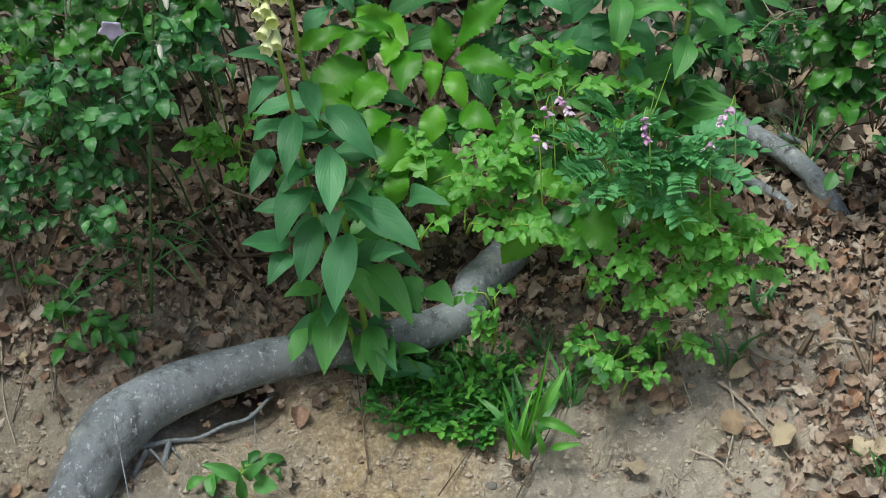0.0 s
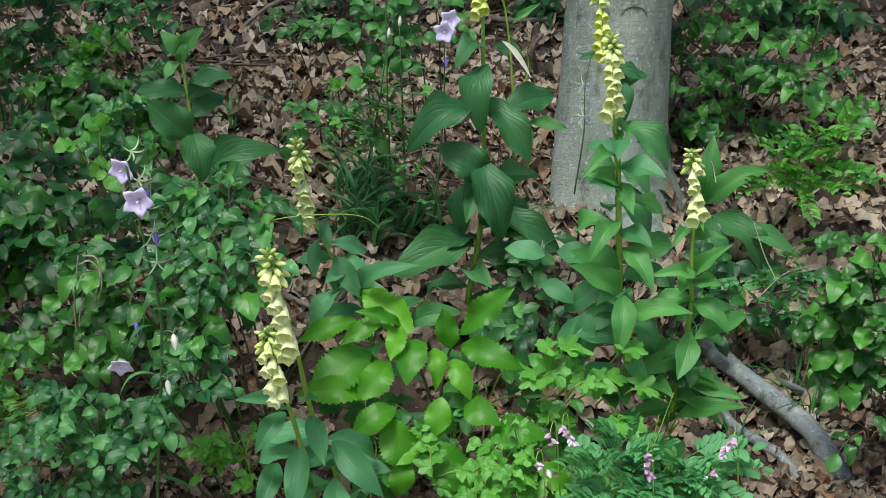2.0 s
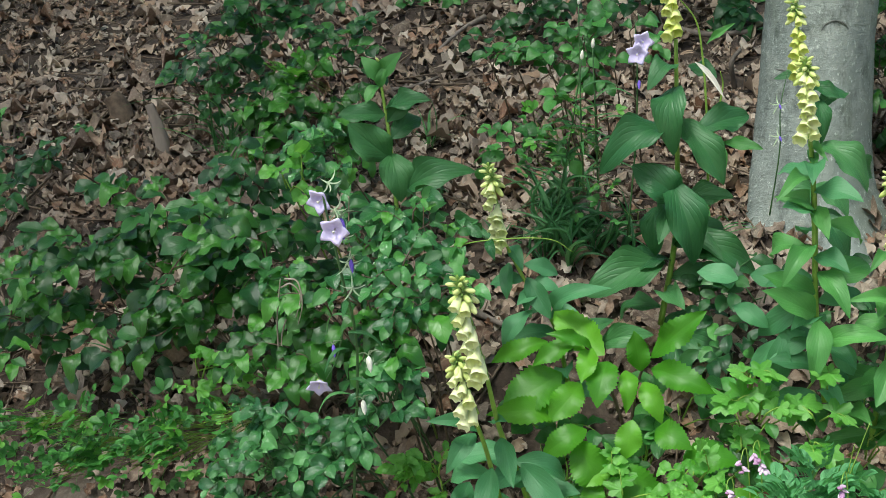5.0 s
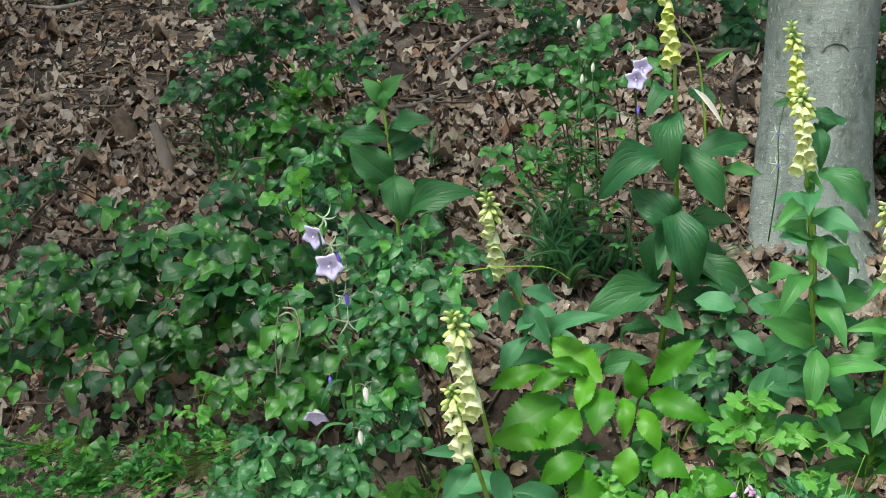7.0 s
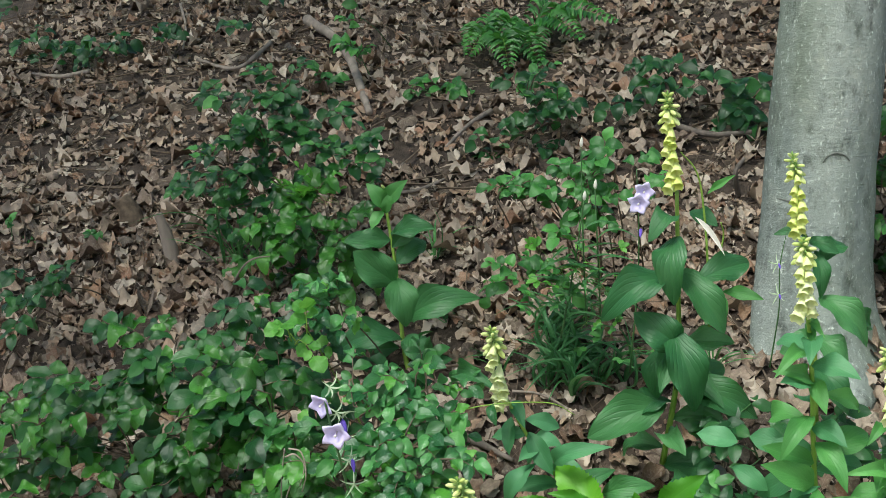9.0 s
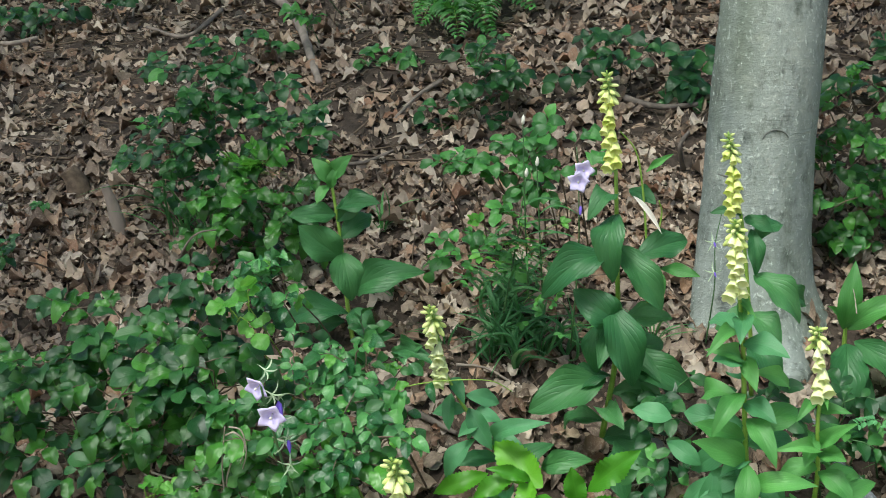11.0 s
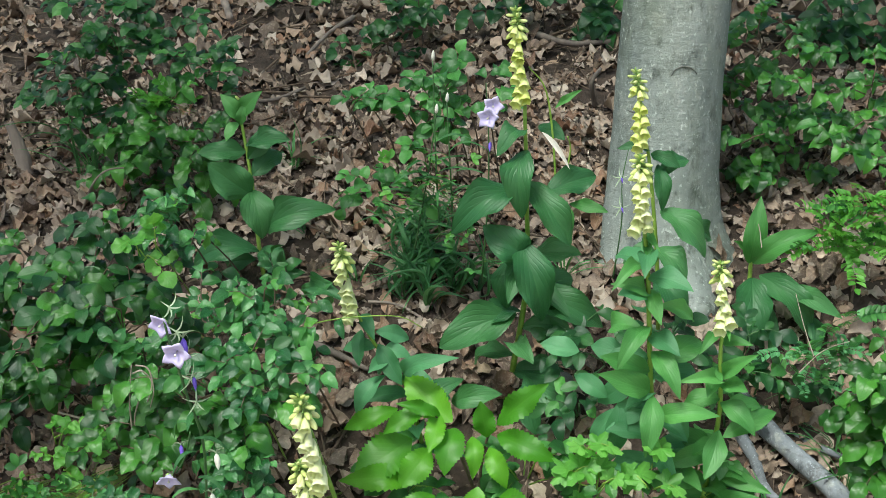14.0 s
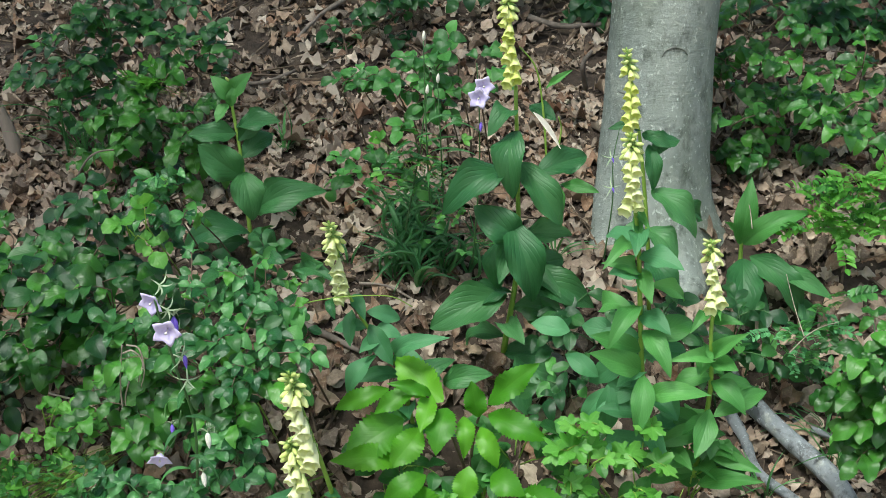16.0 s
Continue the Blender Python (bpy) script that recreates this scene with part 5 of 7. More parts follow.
lf(chest, CHEST, (-0.027, 2.340, 0.636), (-0.066, 2.319, 0.548), 0.060)
lf(chest, CHEST, (0.153, 2.340, 0.597), (0.092, 2.319, 0.640), 0.050)

# ---- bellflowers ----
camp = thing("bellflower", (-0.573, 2.280, 0.390), "pale violet bellflower on a thin stalk", "flower", "bellflowers")
stem(camp, [(-0.573, 2.280, 0.390), (-0.524, 2.100, 0.674), (-0.476, 1.950, 0.935), (-0.469, 1.850, 1.056), (-0.475, 1.790, 1.161), (-0.478, 1.780, 1.193)], 0.003, 0.0015, M_STEM_DARK, n=30)
stem(camp, [(-0.498, 1.950, 0.970), (-0.517, 1.980, 0.919), (-0.543, 2.010, 0.880)], 0.0016, 0.001, M_STEM_DARK)
bell(camp, (-0.482, 1.800, 1.182), 0.033, (-0.3, -0.8, -0.35))
bell(camp, (-0.465, 1.800, 1.140), 0.036, (0.05, -0.95, -0.3))
bell(camp, (-0.551, 2.000, 0.881), 0.034, (0.1, -0.7, -0.7))
for p_, s_, k_ in (((-0.463, 1.820, 1.152), 0.032, BELLBUD), ((-0.452, 1.830, 1.092), 0.02, BELLBUD), ((-0.514, 1.950, 0.947), 0.02, BELLBUD), ((-0.466, 1.980, 0.925), 0.026, SEEDPOD), ((-0.481, 2.000, 0.851), 0.024, SEEDPOD)):
    put("bud", k_, camp, hang(p_, (0.2, -0.3, -0.9), s_))
    put("calyx", STAR, camp, hang(p_, (0.2, -0.3, -0.9), s_ * 0.9))
for q in range(5):
    put("calyx", STAR, camp, hang(Vector((-0.474, 1.790, 1.205)).lerp(Vector((-0.455, 1.850, 1.050)), q / 4), (rnd.uniform(-0.6, 0.6), -0.7, 0.5), 0.026))
for q in range(20):
    b_ = Vector((-0.562, 2.240, 0.491)) + Vector((rnd.uniform(-0.02, 0.02), rnd.uniform(-0.02, 0.02), rnd.uniform(-0.06, 0.05)))
    th_ = rnd.uniform(0, 6.28)
    put("leaf", rnd.choice(GRASS), camp, aim(b_, b_ + Vector((math.cos(th_) * 0.13, -0.05 + math.sin(th_) * 0.07, rnd.uniform(-0.09, 0.12))) * rnd.uniform(0.7, 1.3), 0.0065, (rnd.uniform(-0.5, 0.5), -0.4, 1)))
for q in range(14):
    b_ = Vector((-0.524, 2.100, 0.674)).lerp(Vector((-0.467, 1.860, 1.054)), q / 14)
    th_ = q * 2.3
    put("leaf", rnd.choice(GRASS), camp, aim(b_, b_ + Vector((math.cos(th_) * 0.06, math.sin(th_) * 0.04, -0.02)), 0.009, (0, -0.4, 1)))

camp_far = thing("bellflower", (-0.113, 2.860, 1.038), "violet bellflower among the shrub leaves", "flower", "bellflowers")
stem(camp_far, [(-0.113, 2.860, 1.038), (-0.093, 2.780, 1.237), (-0.088, 2.720, 1.374), (-0.092, 2.700, 1.484)], 0.0022, 0.001, M_STEM_DARK)
bell(camp_far, (-0.077, 2.690, 1.440), 0.036, (0.1, -0.95, -0.15))
bell(camp_far, (-0.084, 2.690, 1.417), 0.038, (-0.15, -0.95, -0.2))
put("bud", BELLBUD, camp_far, hang((-0.083, 2.700, 1.364), (0, -0.5, -0.8), 0.022))
camp_tall = thing("bellflower", (-0.212, 2.920, 1.128), "tall dark unopened bellflower stalks among the grass", "flower", "bellflowers")
for a_, b_, c_ in (((-0.212, 2.920, 1.128), (-0.214, 2.860, 1.325), (-0.215, 2.820, 1.526)), ((-0.180, 2.920, 1.129), (-0.183, 2.860, 1.312), (-0.187, 2.840, 1.436)), ((-0.269, 2.920, 1.101), (-0.232, 2.880, 1.285), (-0.210, 2.840, 1.412))):
    pth = stem(camp_tall, [a_, b_, c_], 0.0024, 0.0012, M_STEM_DARK)
    put("bud", SEEDPOD, camp_tall, hang(c_, (0.1, -0.2, 1), 0.022))
    for q in range(9):
        at_ = pth[2 + q]
        put("leaf", rnd.choice(GRASS), camp_tall, aim(at_, at_ + Vector((math.cos(q * 2.4) * 0.09, -0.03 + math.sin(q * 2.4) * 0.05, 0.02)), 0.010, (0, -0.5, 1)))
camp_thin = thing("bellflower", (0.170, 2.620, 1.101), "thin bellflower stalk with small blue buds against the trunk", "flower", "bellflowers")
stem(camp_thin, [(0.170, 2.620, 1.101), (0.183, 2.560, 1.224), (0.182, 2.540, 1.304), (0.193, 2.530, 1.370)], 0.0016, 0.0008, M_STEM_DARK)
for p_ in ((0.182, 2.550, 1.253), (0.180, 2.540, 1.312)):
    put("bud", BELLBUD, camp_thin, hang(p_, (0.2, -0.5, -0.6), 0.013))
    put("calyx", STAR, camp_thin, hang(p_, (0.2, -0.6, 0.3), 0.024))

# ---- bushes ----
# left saplings mix in shade-coloured leaves to darken this shaded side
B_LEFT = [((-1.201, 2.520, 1.035), 0.081, 44), ((-1.061, 2.600, 1.075), 0.083, 44), ((-0.892, 2.550, 1.082), 0.076, 40), ((-1.308, 2.520, 0.903), 0.086, 44), ((-1.105, 2.520, 0.919), 0.081, 44), ((-0.905, 2.450, 0.958), 0.073, 38), ((-0.787, 2.450, 1.027), 0.063, 32), ((-1.374, 2.520, 0.841), 0.065, 24)]
bush("beech_sapling", "dense low beech sapling with glossy ribbed leaves", "bush", B_LEFT, BEECH + SHADE[:3], 0.053, layered=True, per_twig=6)
B_LEFT2 = [((-0.965, 2.420, 0.926), 0.072, 22), ((-0.852, 2.420, 0.883), 0.062, 20), ((-0.736, 2.420, 0.921), 0.057, 18), ((-0.983, 2.420, 1.017), 0.052, 14)]
bush("beech_sapling", "lower beech sapling with dark glossy ribbed leaves", "bush", B_LEFT2, BEECH + SHADE[:3], 0.047, layered=True, per_twig=6)
B_SPRAY = [((-0.653, 2.200, 0.890), 0.052, 21), ((-0.705, 2.200, 0.858), 0.038, 14), ((-0.530, 2.200, 0.904), 0.052, 21), ((-0.457, 2.150, 0.915), 0.050, 21), ((-0.579, 2.200, 0.962), 0.042, 14)]
bush("beech_sapling", "beech spray with pleated leaves beside the bellflower", "bush", B_SPRAY, BEECH, 0.047, layered=True, per_twig=6)
B_ROSE = [((-0.554, 2.300, 1.080), 0.059, 28), ((-0.470, 2.300, 1.091), 0.059, 28), ((-0.419, 2.300, 1.071), 0.049, 24), ((-0.478, 2.200, 1.023), 0.061, 32), ((-0.418, 2.150, 0.984), 0.055, 28), ((-0.515, 2.150, 1.001), 0.046, 24), ((-0.695, 2.500, 1.245), 0.053, 24), ((-0.650, 2.500, 1.212), 0.043, 18), ((-0.710, 2.350, 0.987), 0.050, 20)]
bush("climbing_shrub", "tangled climber with small mid-green leaves", "bush", B_ROSE, MID + CLIMB + CLIMB + YOUNG[:1], 0.035)
B_LIME = [((-0.734, 2.420, 1.178), 0.025, 6), ((-0.706, 2.420, 1.194), 0.021, 4), ((-0.500, 2.200, 0.984), 0.024, 8)]
bush("young_rose_shoot", "yellow-green young shoot above the darker leaves", "plant", B_LIME, [LIMELEAF[0], LIMELEAF[1]], 0.035, M_STEM, wide=0.85)
B_CLIMB = [((-0.692, 2.100, 0.710), 0.063, 28), ((-0.620, 2.100, 0.683), 0.058, 28), ((-0.722, 2.100, 0.627), 0.054, 24), ((-0.591, 2.100, 0.738), 0.045, 20), ((-0.659, 2.100, 0.590), 0.045, 20), ((-0.743, 2.100, 0.562), 0.045, 20), ((-0.585, 2.100, 0.637), 0.040, 16), ((-0.470, 2.100, 0.892), 0.045, 20), ((-0.717, 2.100, 0.792), 0.036, 14), ((-0.483, 2.150, 0.833), 0.046, 20)]
bush("climbing_shrub", "grey-green climber trailing down the bank", "bush", B_CLIMB, CLIMB, 0.030, M_STEM_DARK, wide=0.7)
B_CLIMB2 = [((-0.607, 2.050, 0.770), 0.052, 24), ((-0.540, 2.050, 0.754), 0.052, 24), ((-0.647, 2.050, 0.739), 0.044, 20), ((-0.491, 2.050, 0.803), 0.044, 20), ((-0.456, 2.100, 0.849), 0.036, 14)]
bush("climbing_shrub", "pale grey-green climber under the bellflower", "bush", B_CLIMB2, CLIMB, 0.031, M_STEM_DARK, wide=0.7)
B_CLOVER = [((-1.154, 2.200, 0.737), 0.056, 16), ((-1.054, 2.200, 0.710), 0.056, 16), ((-0.967, 2.200, 0.693), 0.056, 14), ((-0.868, 2.200, 0.718), 0.056, 16), ((-0.792, 2.200, 0.753), 0.047, 12), ((-1.112, 2.200, 0.665), 0.056, 12), ((-0.932, 2.200, 0.747), 0.038, 8)]
weed("low_weed", "low bright green weed with small rounded leaflets", "plant", B_CLOVER, TREFOIL + TREFOIL + YTREFOIL + DPIN, 0.051, M_STEM, dense=2.4)
B_SPRIG = [((-0.882, 2.350, 0.777), 0.026, 10), ((-0.824, 2.350, 0.834), 0.024, 8), ((-0.893, 2.350, 0.820), 0.020, 6)]
bush("young_seedling", "pale green round-leaved seedling on the litter", "plant", B_SPRIG, YOUNG, 0.027, M_STEM, wide=0.9, per_twig=4)
B_SPRIG2 = [((-0.431, 2.200, 0.686), 0.034, 12), ((-0.402, 2.200, 0.696), 0.024, 8), ((-0.393, 2.200, 0.662), 0.023, 6)]
bush("young_seedling", "yellow-green oval-leaved shoot by the foxglove", "plant", B_SPRIG2, YOUNG, 0.034, M_STEM, wide=0.6, per_twig=4)
B_OL = [((-1.244, 3.450, 1.493), 0.103, 35), ((-1.130, 3.450, 1.553), 0.096, 32), ((-1.280, 3.450, 1.369), 0.096, 28), ((-1.149, 3.450, 1.400), 0.088, 28), ((-1.018, 3.450, 1.552), 0.081, 24), ((-0.925, 3.450, 1.461), 0.088, 24), ((-0.862, 3.450, 1.476), 0.059, 14), ((-1.241, 3.450, 1.631), 0.074, 18), ((-1.079, 3.450, 1.674), 0.066, 16)]
bush("leafy_shrub", "dark green shrub with drooping leaves on the slope", "bush", B_OL, SHADE + MID[:1], 0.045, layered=True, dense=1.15)
B_OL2 = [((-0.998, 3.320, 1.302), 0.071, 24), ((-0.921, 3.320, 1.332), 0.071, 20), ((-1.045, 3.320, 1.243), 0.064, 18), ((-0.953, 3.320, 1.229), 0.064, 18), ((-0.876, 3.320, 1.274), 0.057, 14)]
bush("leafy_shrub", "low hornbeam-leaved shrub beside the foxglove", "bush", B_OL2, BEECH, 0.059, layered=True, per_twig=6)
B_OL3 = [((-0.993, 3.360, 1.389), 0.034, 5), ((-0.955, 3.360, 1.389), 0.023, 3)]
weed("young_shoot", "bright yellow-green shoot with slim leaflets", "plant", B_OL3, YPIN, 0.085, M_STEM)
B_P = [((-0.375, 2.960, 1.428), 0.057, 16), ((-0.298, 2.960, 1.422), 0.057, 18), ((-0.222, 2.960, 1.467), 0.057, 18), ((-0.158, 2.960, 1.448), 0.057, 18), ((-0.260, 2.960, 1.378), 0.063, 20), ((-0.184, 2.960, 1.391), 0.057, 16), ((-0.378, 2.960, 1.249), 0.051, 16), ((-0.326, 2.960, 1.224), 0.038, 10), ((-0.108, 2.960, 1.455), 0.051, 12), ((-0.427, 2.960, 1.422), 0.038, 8)]
bush("leafy_shrub", "open shrub with rounded mid-green leaves before the litter", "bush", B_P, MID, 0.039, wide=0.75, dense=0.85)
B_P2 = [((-0.266, 2.900, 1.220), 0.056, 10), ((-0.215, 2.900, 1.271), 0.056, 10), ((-0.291, 2.900, 1.270), 0.050, 8), ((-0.177, 2.900, 1.221), 0.056, 10), ((-0.228, 2.900, 1.156), 0.056, 10), ((-0.304, 2.900, 1.181), 0.037, 6), ((-0.102, 2.900, 1.082), 0.031, 5)]
weed("low_weed", "fresh green trefoil weed between grass blades", "plant", B_P2, TREFOIL * 2 + YTREFOIL[:1], 0.050, M_STEM, dense=0.9)
B_Q = [((0.519, 3.500, 1.517), 0.090, 28), ((0.579, 3.500, 1.431), 0.097, 32), ((0.526, 3.500, 1.329), 0.090, 28), ((0.655, 3.500, 1.330), 0.090, 28), ((0.615, 3.500, 1.257), 0.082, 24), ((0.500, 3.500, 1.241), 0.067, 18), ((0.822, 3.500, 1.389), 0.082, 24), ((0.494, 3.500, 1.416), 0.067, 18), ((0.724, 3.500, 1.374), 0.082, 20), ((0.870, 3.500, 1.288), 0.075, 18), ((0.548, 3.400, 1.548), 0.073, 20), ((0.628, 3.350, 1.452), 0.079, 22), ((0.741, 3.350, 1.356), 0.079, 22), ((0.811, 3.400, 1.452), 0.070, 16), ((0.682, 3.300, 1.277), 0.077, 20), ((0.482, 3.350, 1.326), 0.057, 14)]
bush("beech_sapling", "spreading beech sapling behind the trunk", "bush", B_Q, BEECH * 3 + MID[:2], 0.050, layered=True, per_twig=6, dense=0.62)
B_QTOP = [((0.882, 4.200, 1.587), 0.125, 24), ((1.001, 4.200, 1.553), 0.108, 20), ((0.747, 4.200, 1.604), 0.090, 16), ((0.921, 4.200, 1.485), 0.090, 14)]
bush("leafy_shrub", "shrub coloured dark for the shade up the slope", "bush", B_QTOP, SHADE, 0.068)
B_QR = [((0.697, 2.500, 0.927), 0.043, 20), ((0.685, 2.500, 0.860), 0.037, 16), ((0.710, 2.500, 0.794), 0.043, 16), ((0.746, 2.500, 0.884), 0.064, 24), ((0.730, 2.500, 0.994), 0.043, 14), ((0.735, 2.500, 0.727), 0.043, 14)]
bush("beech_sapling", "glossy beech sapling at the edge of the bank", "bush", B_QR, BEECH, 0.051, layered=True, per_twig=4)
B_QR2 = [((0.706, 2.450, 0.933), 0.042, 16), ((0.736, 2.450, 0.810), 0.047, 14), ((0.710, 2.450, 0.680), 0.027, 10), ((0.738, 2.450, 0.882), 0.042, 12)]
bush("leafy_shrub", "mixed green shrub at the edge of the bank", "bush", B_QR2, BEECH + MID, 0.038, per_twig=4)
B_Q3 = [((0.685, 3.050, 1.134), 0.052, 10), ((0.724, 3.050, 1.096), 0.052, 10), ((0.649, 3.050, 1.108), 0.039, 6), ((0.761, 3.050, 1.122), 0.052, 8), ((0.743, 3.050, 1.212), 0.052, 8), ((0.782, 3.050, 1.187), 0.052, 8)]
weed("vetch_plant", "light green vetch with paired oval leaflets", "plant", B_Q3, YPIN * 2 + DPIN[:1], 0.072, M_STEM, dense=1.1)
B_Q4 = [((0.658, 2.850, 0.956), 0.049, 8), ((0.625, 2.850, 0.905), 0.044, 7), ((0.577, 2.850, 0.904), 0.044, 6), ((0.580, 2.850, 0.841), 0.044, 6)]
weed("low_weed", "small dark weed in the shade by the root", "plant", B_Q4, VETCHLEAF + DPIN, 0.065, M_STEM_DARK, dense=0.9)
B_T1 = [((-0.462, 4.150, 1.652), 0.089, 21), ((-0.409, 4.150, 1.599), 0.080, 18), ((-0.497, 4.150, 1.564), 0.071, 14), ((-0.569, 4.150, 1.529), 0.062, 10), ((-0.515, 4.150, 1.688), 0.062, 10)]
bush("leafy_shrub", "small dark shrub growing through the litter", "bush", B_T1, SHADE + MID[:1], 0.049)
B_T2 = [((-0.137, 4.300, 1.678), 0.066, 10), ((-0.031, 4.300, 1.658), 0.073, 14), ((0.093, 4.300, 1.612), 0.073, 14), ((0.179, 4.300, 1.629), 0.073, 14), ((0.180, 4.300, 1.576), 0.055, 8), ((-0.066, 4.300, 1.721), 0.055, 6)]
bush("leafy_shrub", "low dark seedlings behind the trunk", "bush", B_T2, SHADE, 0.066)
B_T3 = [((-2.394, 4.900, 1.783), 0.105, 14), ((-2.561, 4.900, 1.875), 0.105, 14), ((-2.293, 4.900, 1.935), 0.094, 10), ((-2.128, 4.900, 1.910), 0.084, 10), ((-2.629, 4.900, 2.009), 0.105, 10), ((-1.708, 4.900, 2.019), 0.084, 10)]
bush("leafy_shrub", "scattered dark seedlings under the trees", "bush", B_T3, SHADE, 0.063)
B_T4 = [((-1.161, 4.600, 1.820), 0.047, 9), ((-0.756, 4.600, 1.646), 0.043, 6), ((-0.877, 4.600, 1.618), 0.039, 6), ((-1.309, 4.600, 1.693), 0.039, 5), ((-0.616, 4.600, 1.625), 0.039, 5), ((-1.159, 4.600, 1.959), 0.059, 6)]
bush("young_seedling", "small green seedlings dotted over the litter", "plant", B_T4, MID, 0.051, M_STEM_DARK, per_twig=5)
B_T5 = [((-1.583, 3.000, 1.210), 0.064, 20), ((-1.631, 3.000, 1.139), 0.051, 12), ((-1.523, 3.000, 1.183), 0.038, 8)]
bush("leafy_shrub", "dark green seedling at the edge of the litter", "bush", B_T5, SHADE, 0.044)
B_T6 = [((-1.673, 3.600, 1.245), 0.031, 5), ((-1.979, 3.600, 1.259), 0.046, 6)]
bush("young_seedling", "tiny green seedling beside the stump", "plant", B_T6, MID, 0.031, M_STEM_DARK, per_twig=5)
B_I1 = [((-0.006, 2.200, 0.623), 0.042, 16), ((0.069, 2.200, 0.662), 0.042, 16), ((0.042, 2.200, 0.585), 0.042, 16), ((0.098, 2.200, 0.547), 0.038, 14), ((-0.024, 2.200, 0.565), 0.033, 10), ((0.116, 2.200, 0.624), 0.038, 14), ((0.031, 2.200, 0.699), 0.038, 12), ((-0.095, 2.300, 0.642), 0.044, 16), ((-0.109, 2.200, 0.545), 0.033, 8)]
bush("bramble_shoot", "bright yellow-green shoot with small toothed leaves", "plant", B_I1, YOUNG + LOBED[:2], 0.031, M_STEM, wide=0.7, per_twig=5, dense=1.0)
B_I2 = [((0.297, 2.150, 0.579), 0.046, 20), ((0.354, 2.150, 0.514), 0.046, 20), ((0.389, 2.150, 0.562), 0.041, 16), ((0.318, 2.150, 0.458), 0.041, 18), ((0.400, 2.150, 0.487), 0.041, 16), ((0.287, 2.150, 0.635), 0.041, 14), ((0.435, 2.150, 0.543), 0.037, 10), ((0.352, 2.150, 0.599), 0.041, 14), ((0.281, 2.150, 0.514), 0.037, 14), ((0.480, 2.150, 0.544), 0.022, 5)]
bush("bramble_shoot", "spreading yellow-green shoot with small toothed leaves", "plant", B_I2, YOUNG + LOBED[:2], 0.031, M_STEM, wide=0.7, per_twig=5, dense=1.25)
B_I3 = [((0.193, 2.200, 0.475), 0.032, 10), ((0.222, 2.200, 0.446), 0.028, 8), ((0.033, 2.200, 0.434), 0.028, 10), ((0.024, 2.200, 0.376), 0.032, 10), ((0.327, 2.200, 0.371), 0.034, 10), ((0.224, 2.200, 0.350), 0.042, 18), ((0.196, 2.200, 0.340), 0.038, 12), ((0.253, 2.200, 0.321), 0.034, 10)]
bush("low_weed", "low bright green weed at the foot of the plants", "plant", B_I3, YOUNG + MID[:1], 0.025, M_STEM, per_twig=5)
B_J = [((0.125, 2.320, 0.839), 0.030, 10), ((0.111, 2.320, 0.790), 0.034, 10), ((0.140, 2.320, 0.780), 0.030, 8), ((0.238, 2.320, 0.790), 0.034, 10), ((0.256, 2.320, 0.840), 0.024, 6), ((0.101, 2.320, 0.730), 0.030, 8), ((0.229, 2.320, 0.731), 0.030, 8)]
bush("nettle_plant", "pale green plant with lobed toothed leaves", "plant", B_J, LOBED, 0.037, M_STEM, wide=0.95, per_twig=3, dense=0.38)
B_K = [((0.184, 2.120, 0.686), 0.041, 10), ((0.228, 2.120, 0.705), 0.041, 10), ((0.265, 2.120, 0.678), 0.041, 10), ((0.309, 2.120, 0.687), 0.041, 8), ((0.220, 2.120, 0.650), 0.041, 10), ((0.274, 2.120, 0.650), 0.036, 8), ((0.336, 2.120, 0.678), 0.033, 6)]
vetch = weed("vetch_plant", "blue-green vetch with paired leaflets and purple flowers", "flower", B_K, VETCHLEAF, 0.086, M_STEM, dense=0.9)
VPETAL = lathe([(0.05, 0, 0), (0.22, 0.2, 0), (0.26, 0.5, 0), (0.14, 0.85, 0), (0.02, 1.0, 0)], 7, M_PINK, "vetch_petal", 0.6)
for a_, b_, n_ in (((0.121, 2.050, 0.777), (0.143, 2.040, 0.748), 12), ((0.246, 2.000, 0.746), (0.250, 2.000, 0.712), 12), ((0.382, 2.040, 0.764), (0.362, 2.040, 0.736), 12), ((0.082, 2.050, 0.717), (0.113, 2.050, 0.699), 7), ((0.103, 2.060, 0.762), (0.108, 2.060, 0.740), 5), ((0.347, 2.050, 0.700), (0.359, 2.050, 0.713), 4)):
    stem(vetch, [Vector(a_) + Vector((0.02, 0.05, -0.12)), Vector(a_) + Vector((0.01, 0.02, 0.01)), a_, b_], 0.0012, 0.0008, M_STEM, "flower_stalk", 10, 4)
    for q in range(n_):
        put("petal", VPETAL, vetch, hang(Vector(a_).lerp(Vector(b_), q / n_), (rnd.uniform(-1, 1), -0.8, rnd.uniform(-0.9, 0.1)), rnd.uniform(0.013, 0.018)))
stem(vetch, [(0.223, 2.140, 0.600), (0.259, 2.080, 0.720), (0.293, 2.060, 0.829)], 0.0013, 0.0006, M_STEM, "stalk")
stem(vetch, [(0.256, 2.120, 0.641), (0.263, 2.080, 0.734), (0.271, 2.060, 0.794)], 0.0013, 0.0006, M_STEM, "stalk")
B_LOW = [((-0.105, 2.304, 0.241), 0.039, 10), ((-0.053, 2.269, 0.210), 0.039, 10), ((-0.014, 2.303, 0.243), 0.039, 8), ((-0.087, 2.351, 0.282), 0.036, 8), ((0.015, 2.353, 0.283), 0.034, 8), ((0.056, 2.303, 0.244), 0.039, 8), ((0.249, 2.353, 0.297), 0.040, 8), ((-0.143, 2.268, 0.209), 0.023, 4), ((-0.003, 2.249, 0.196), 0.029, 6)]
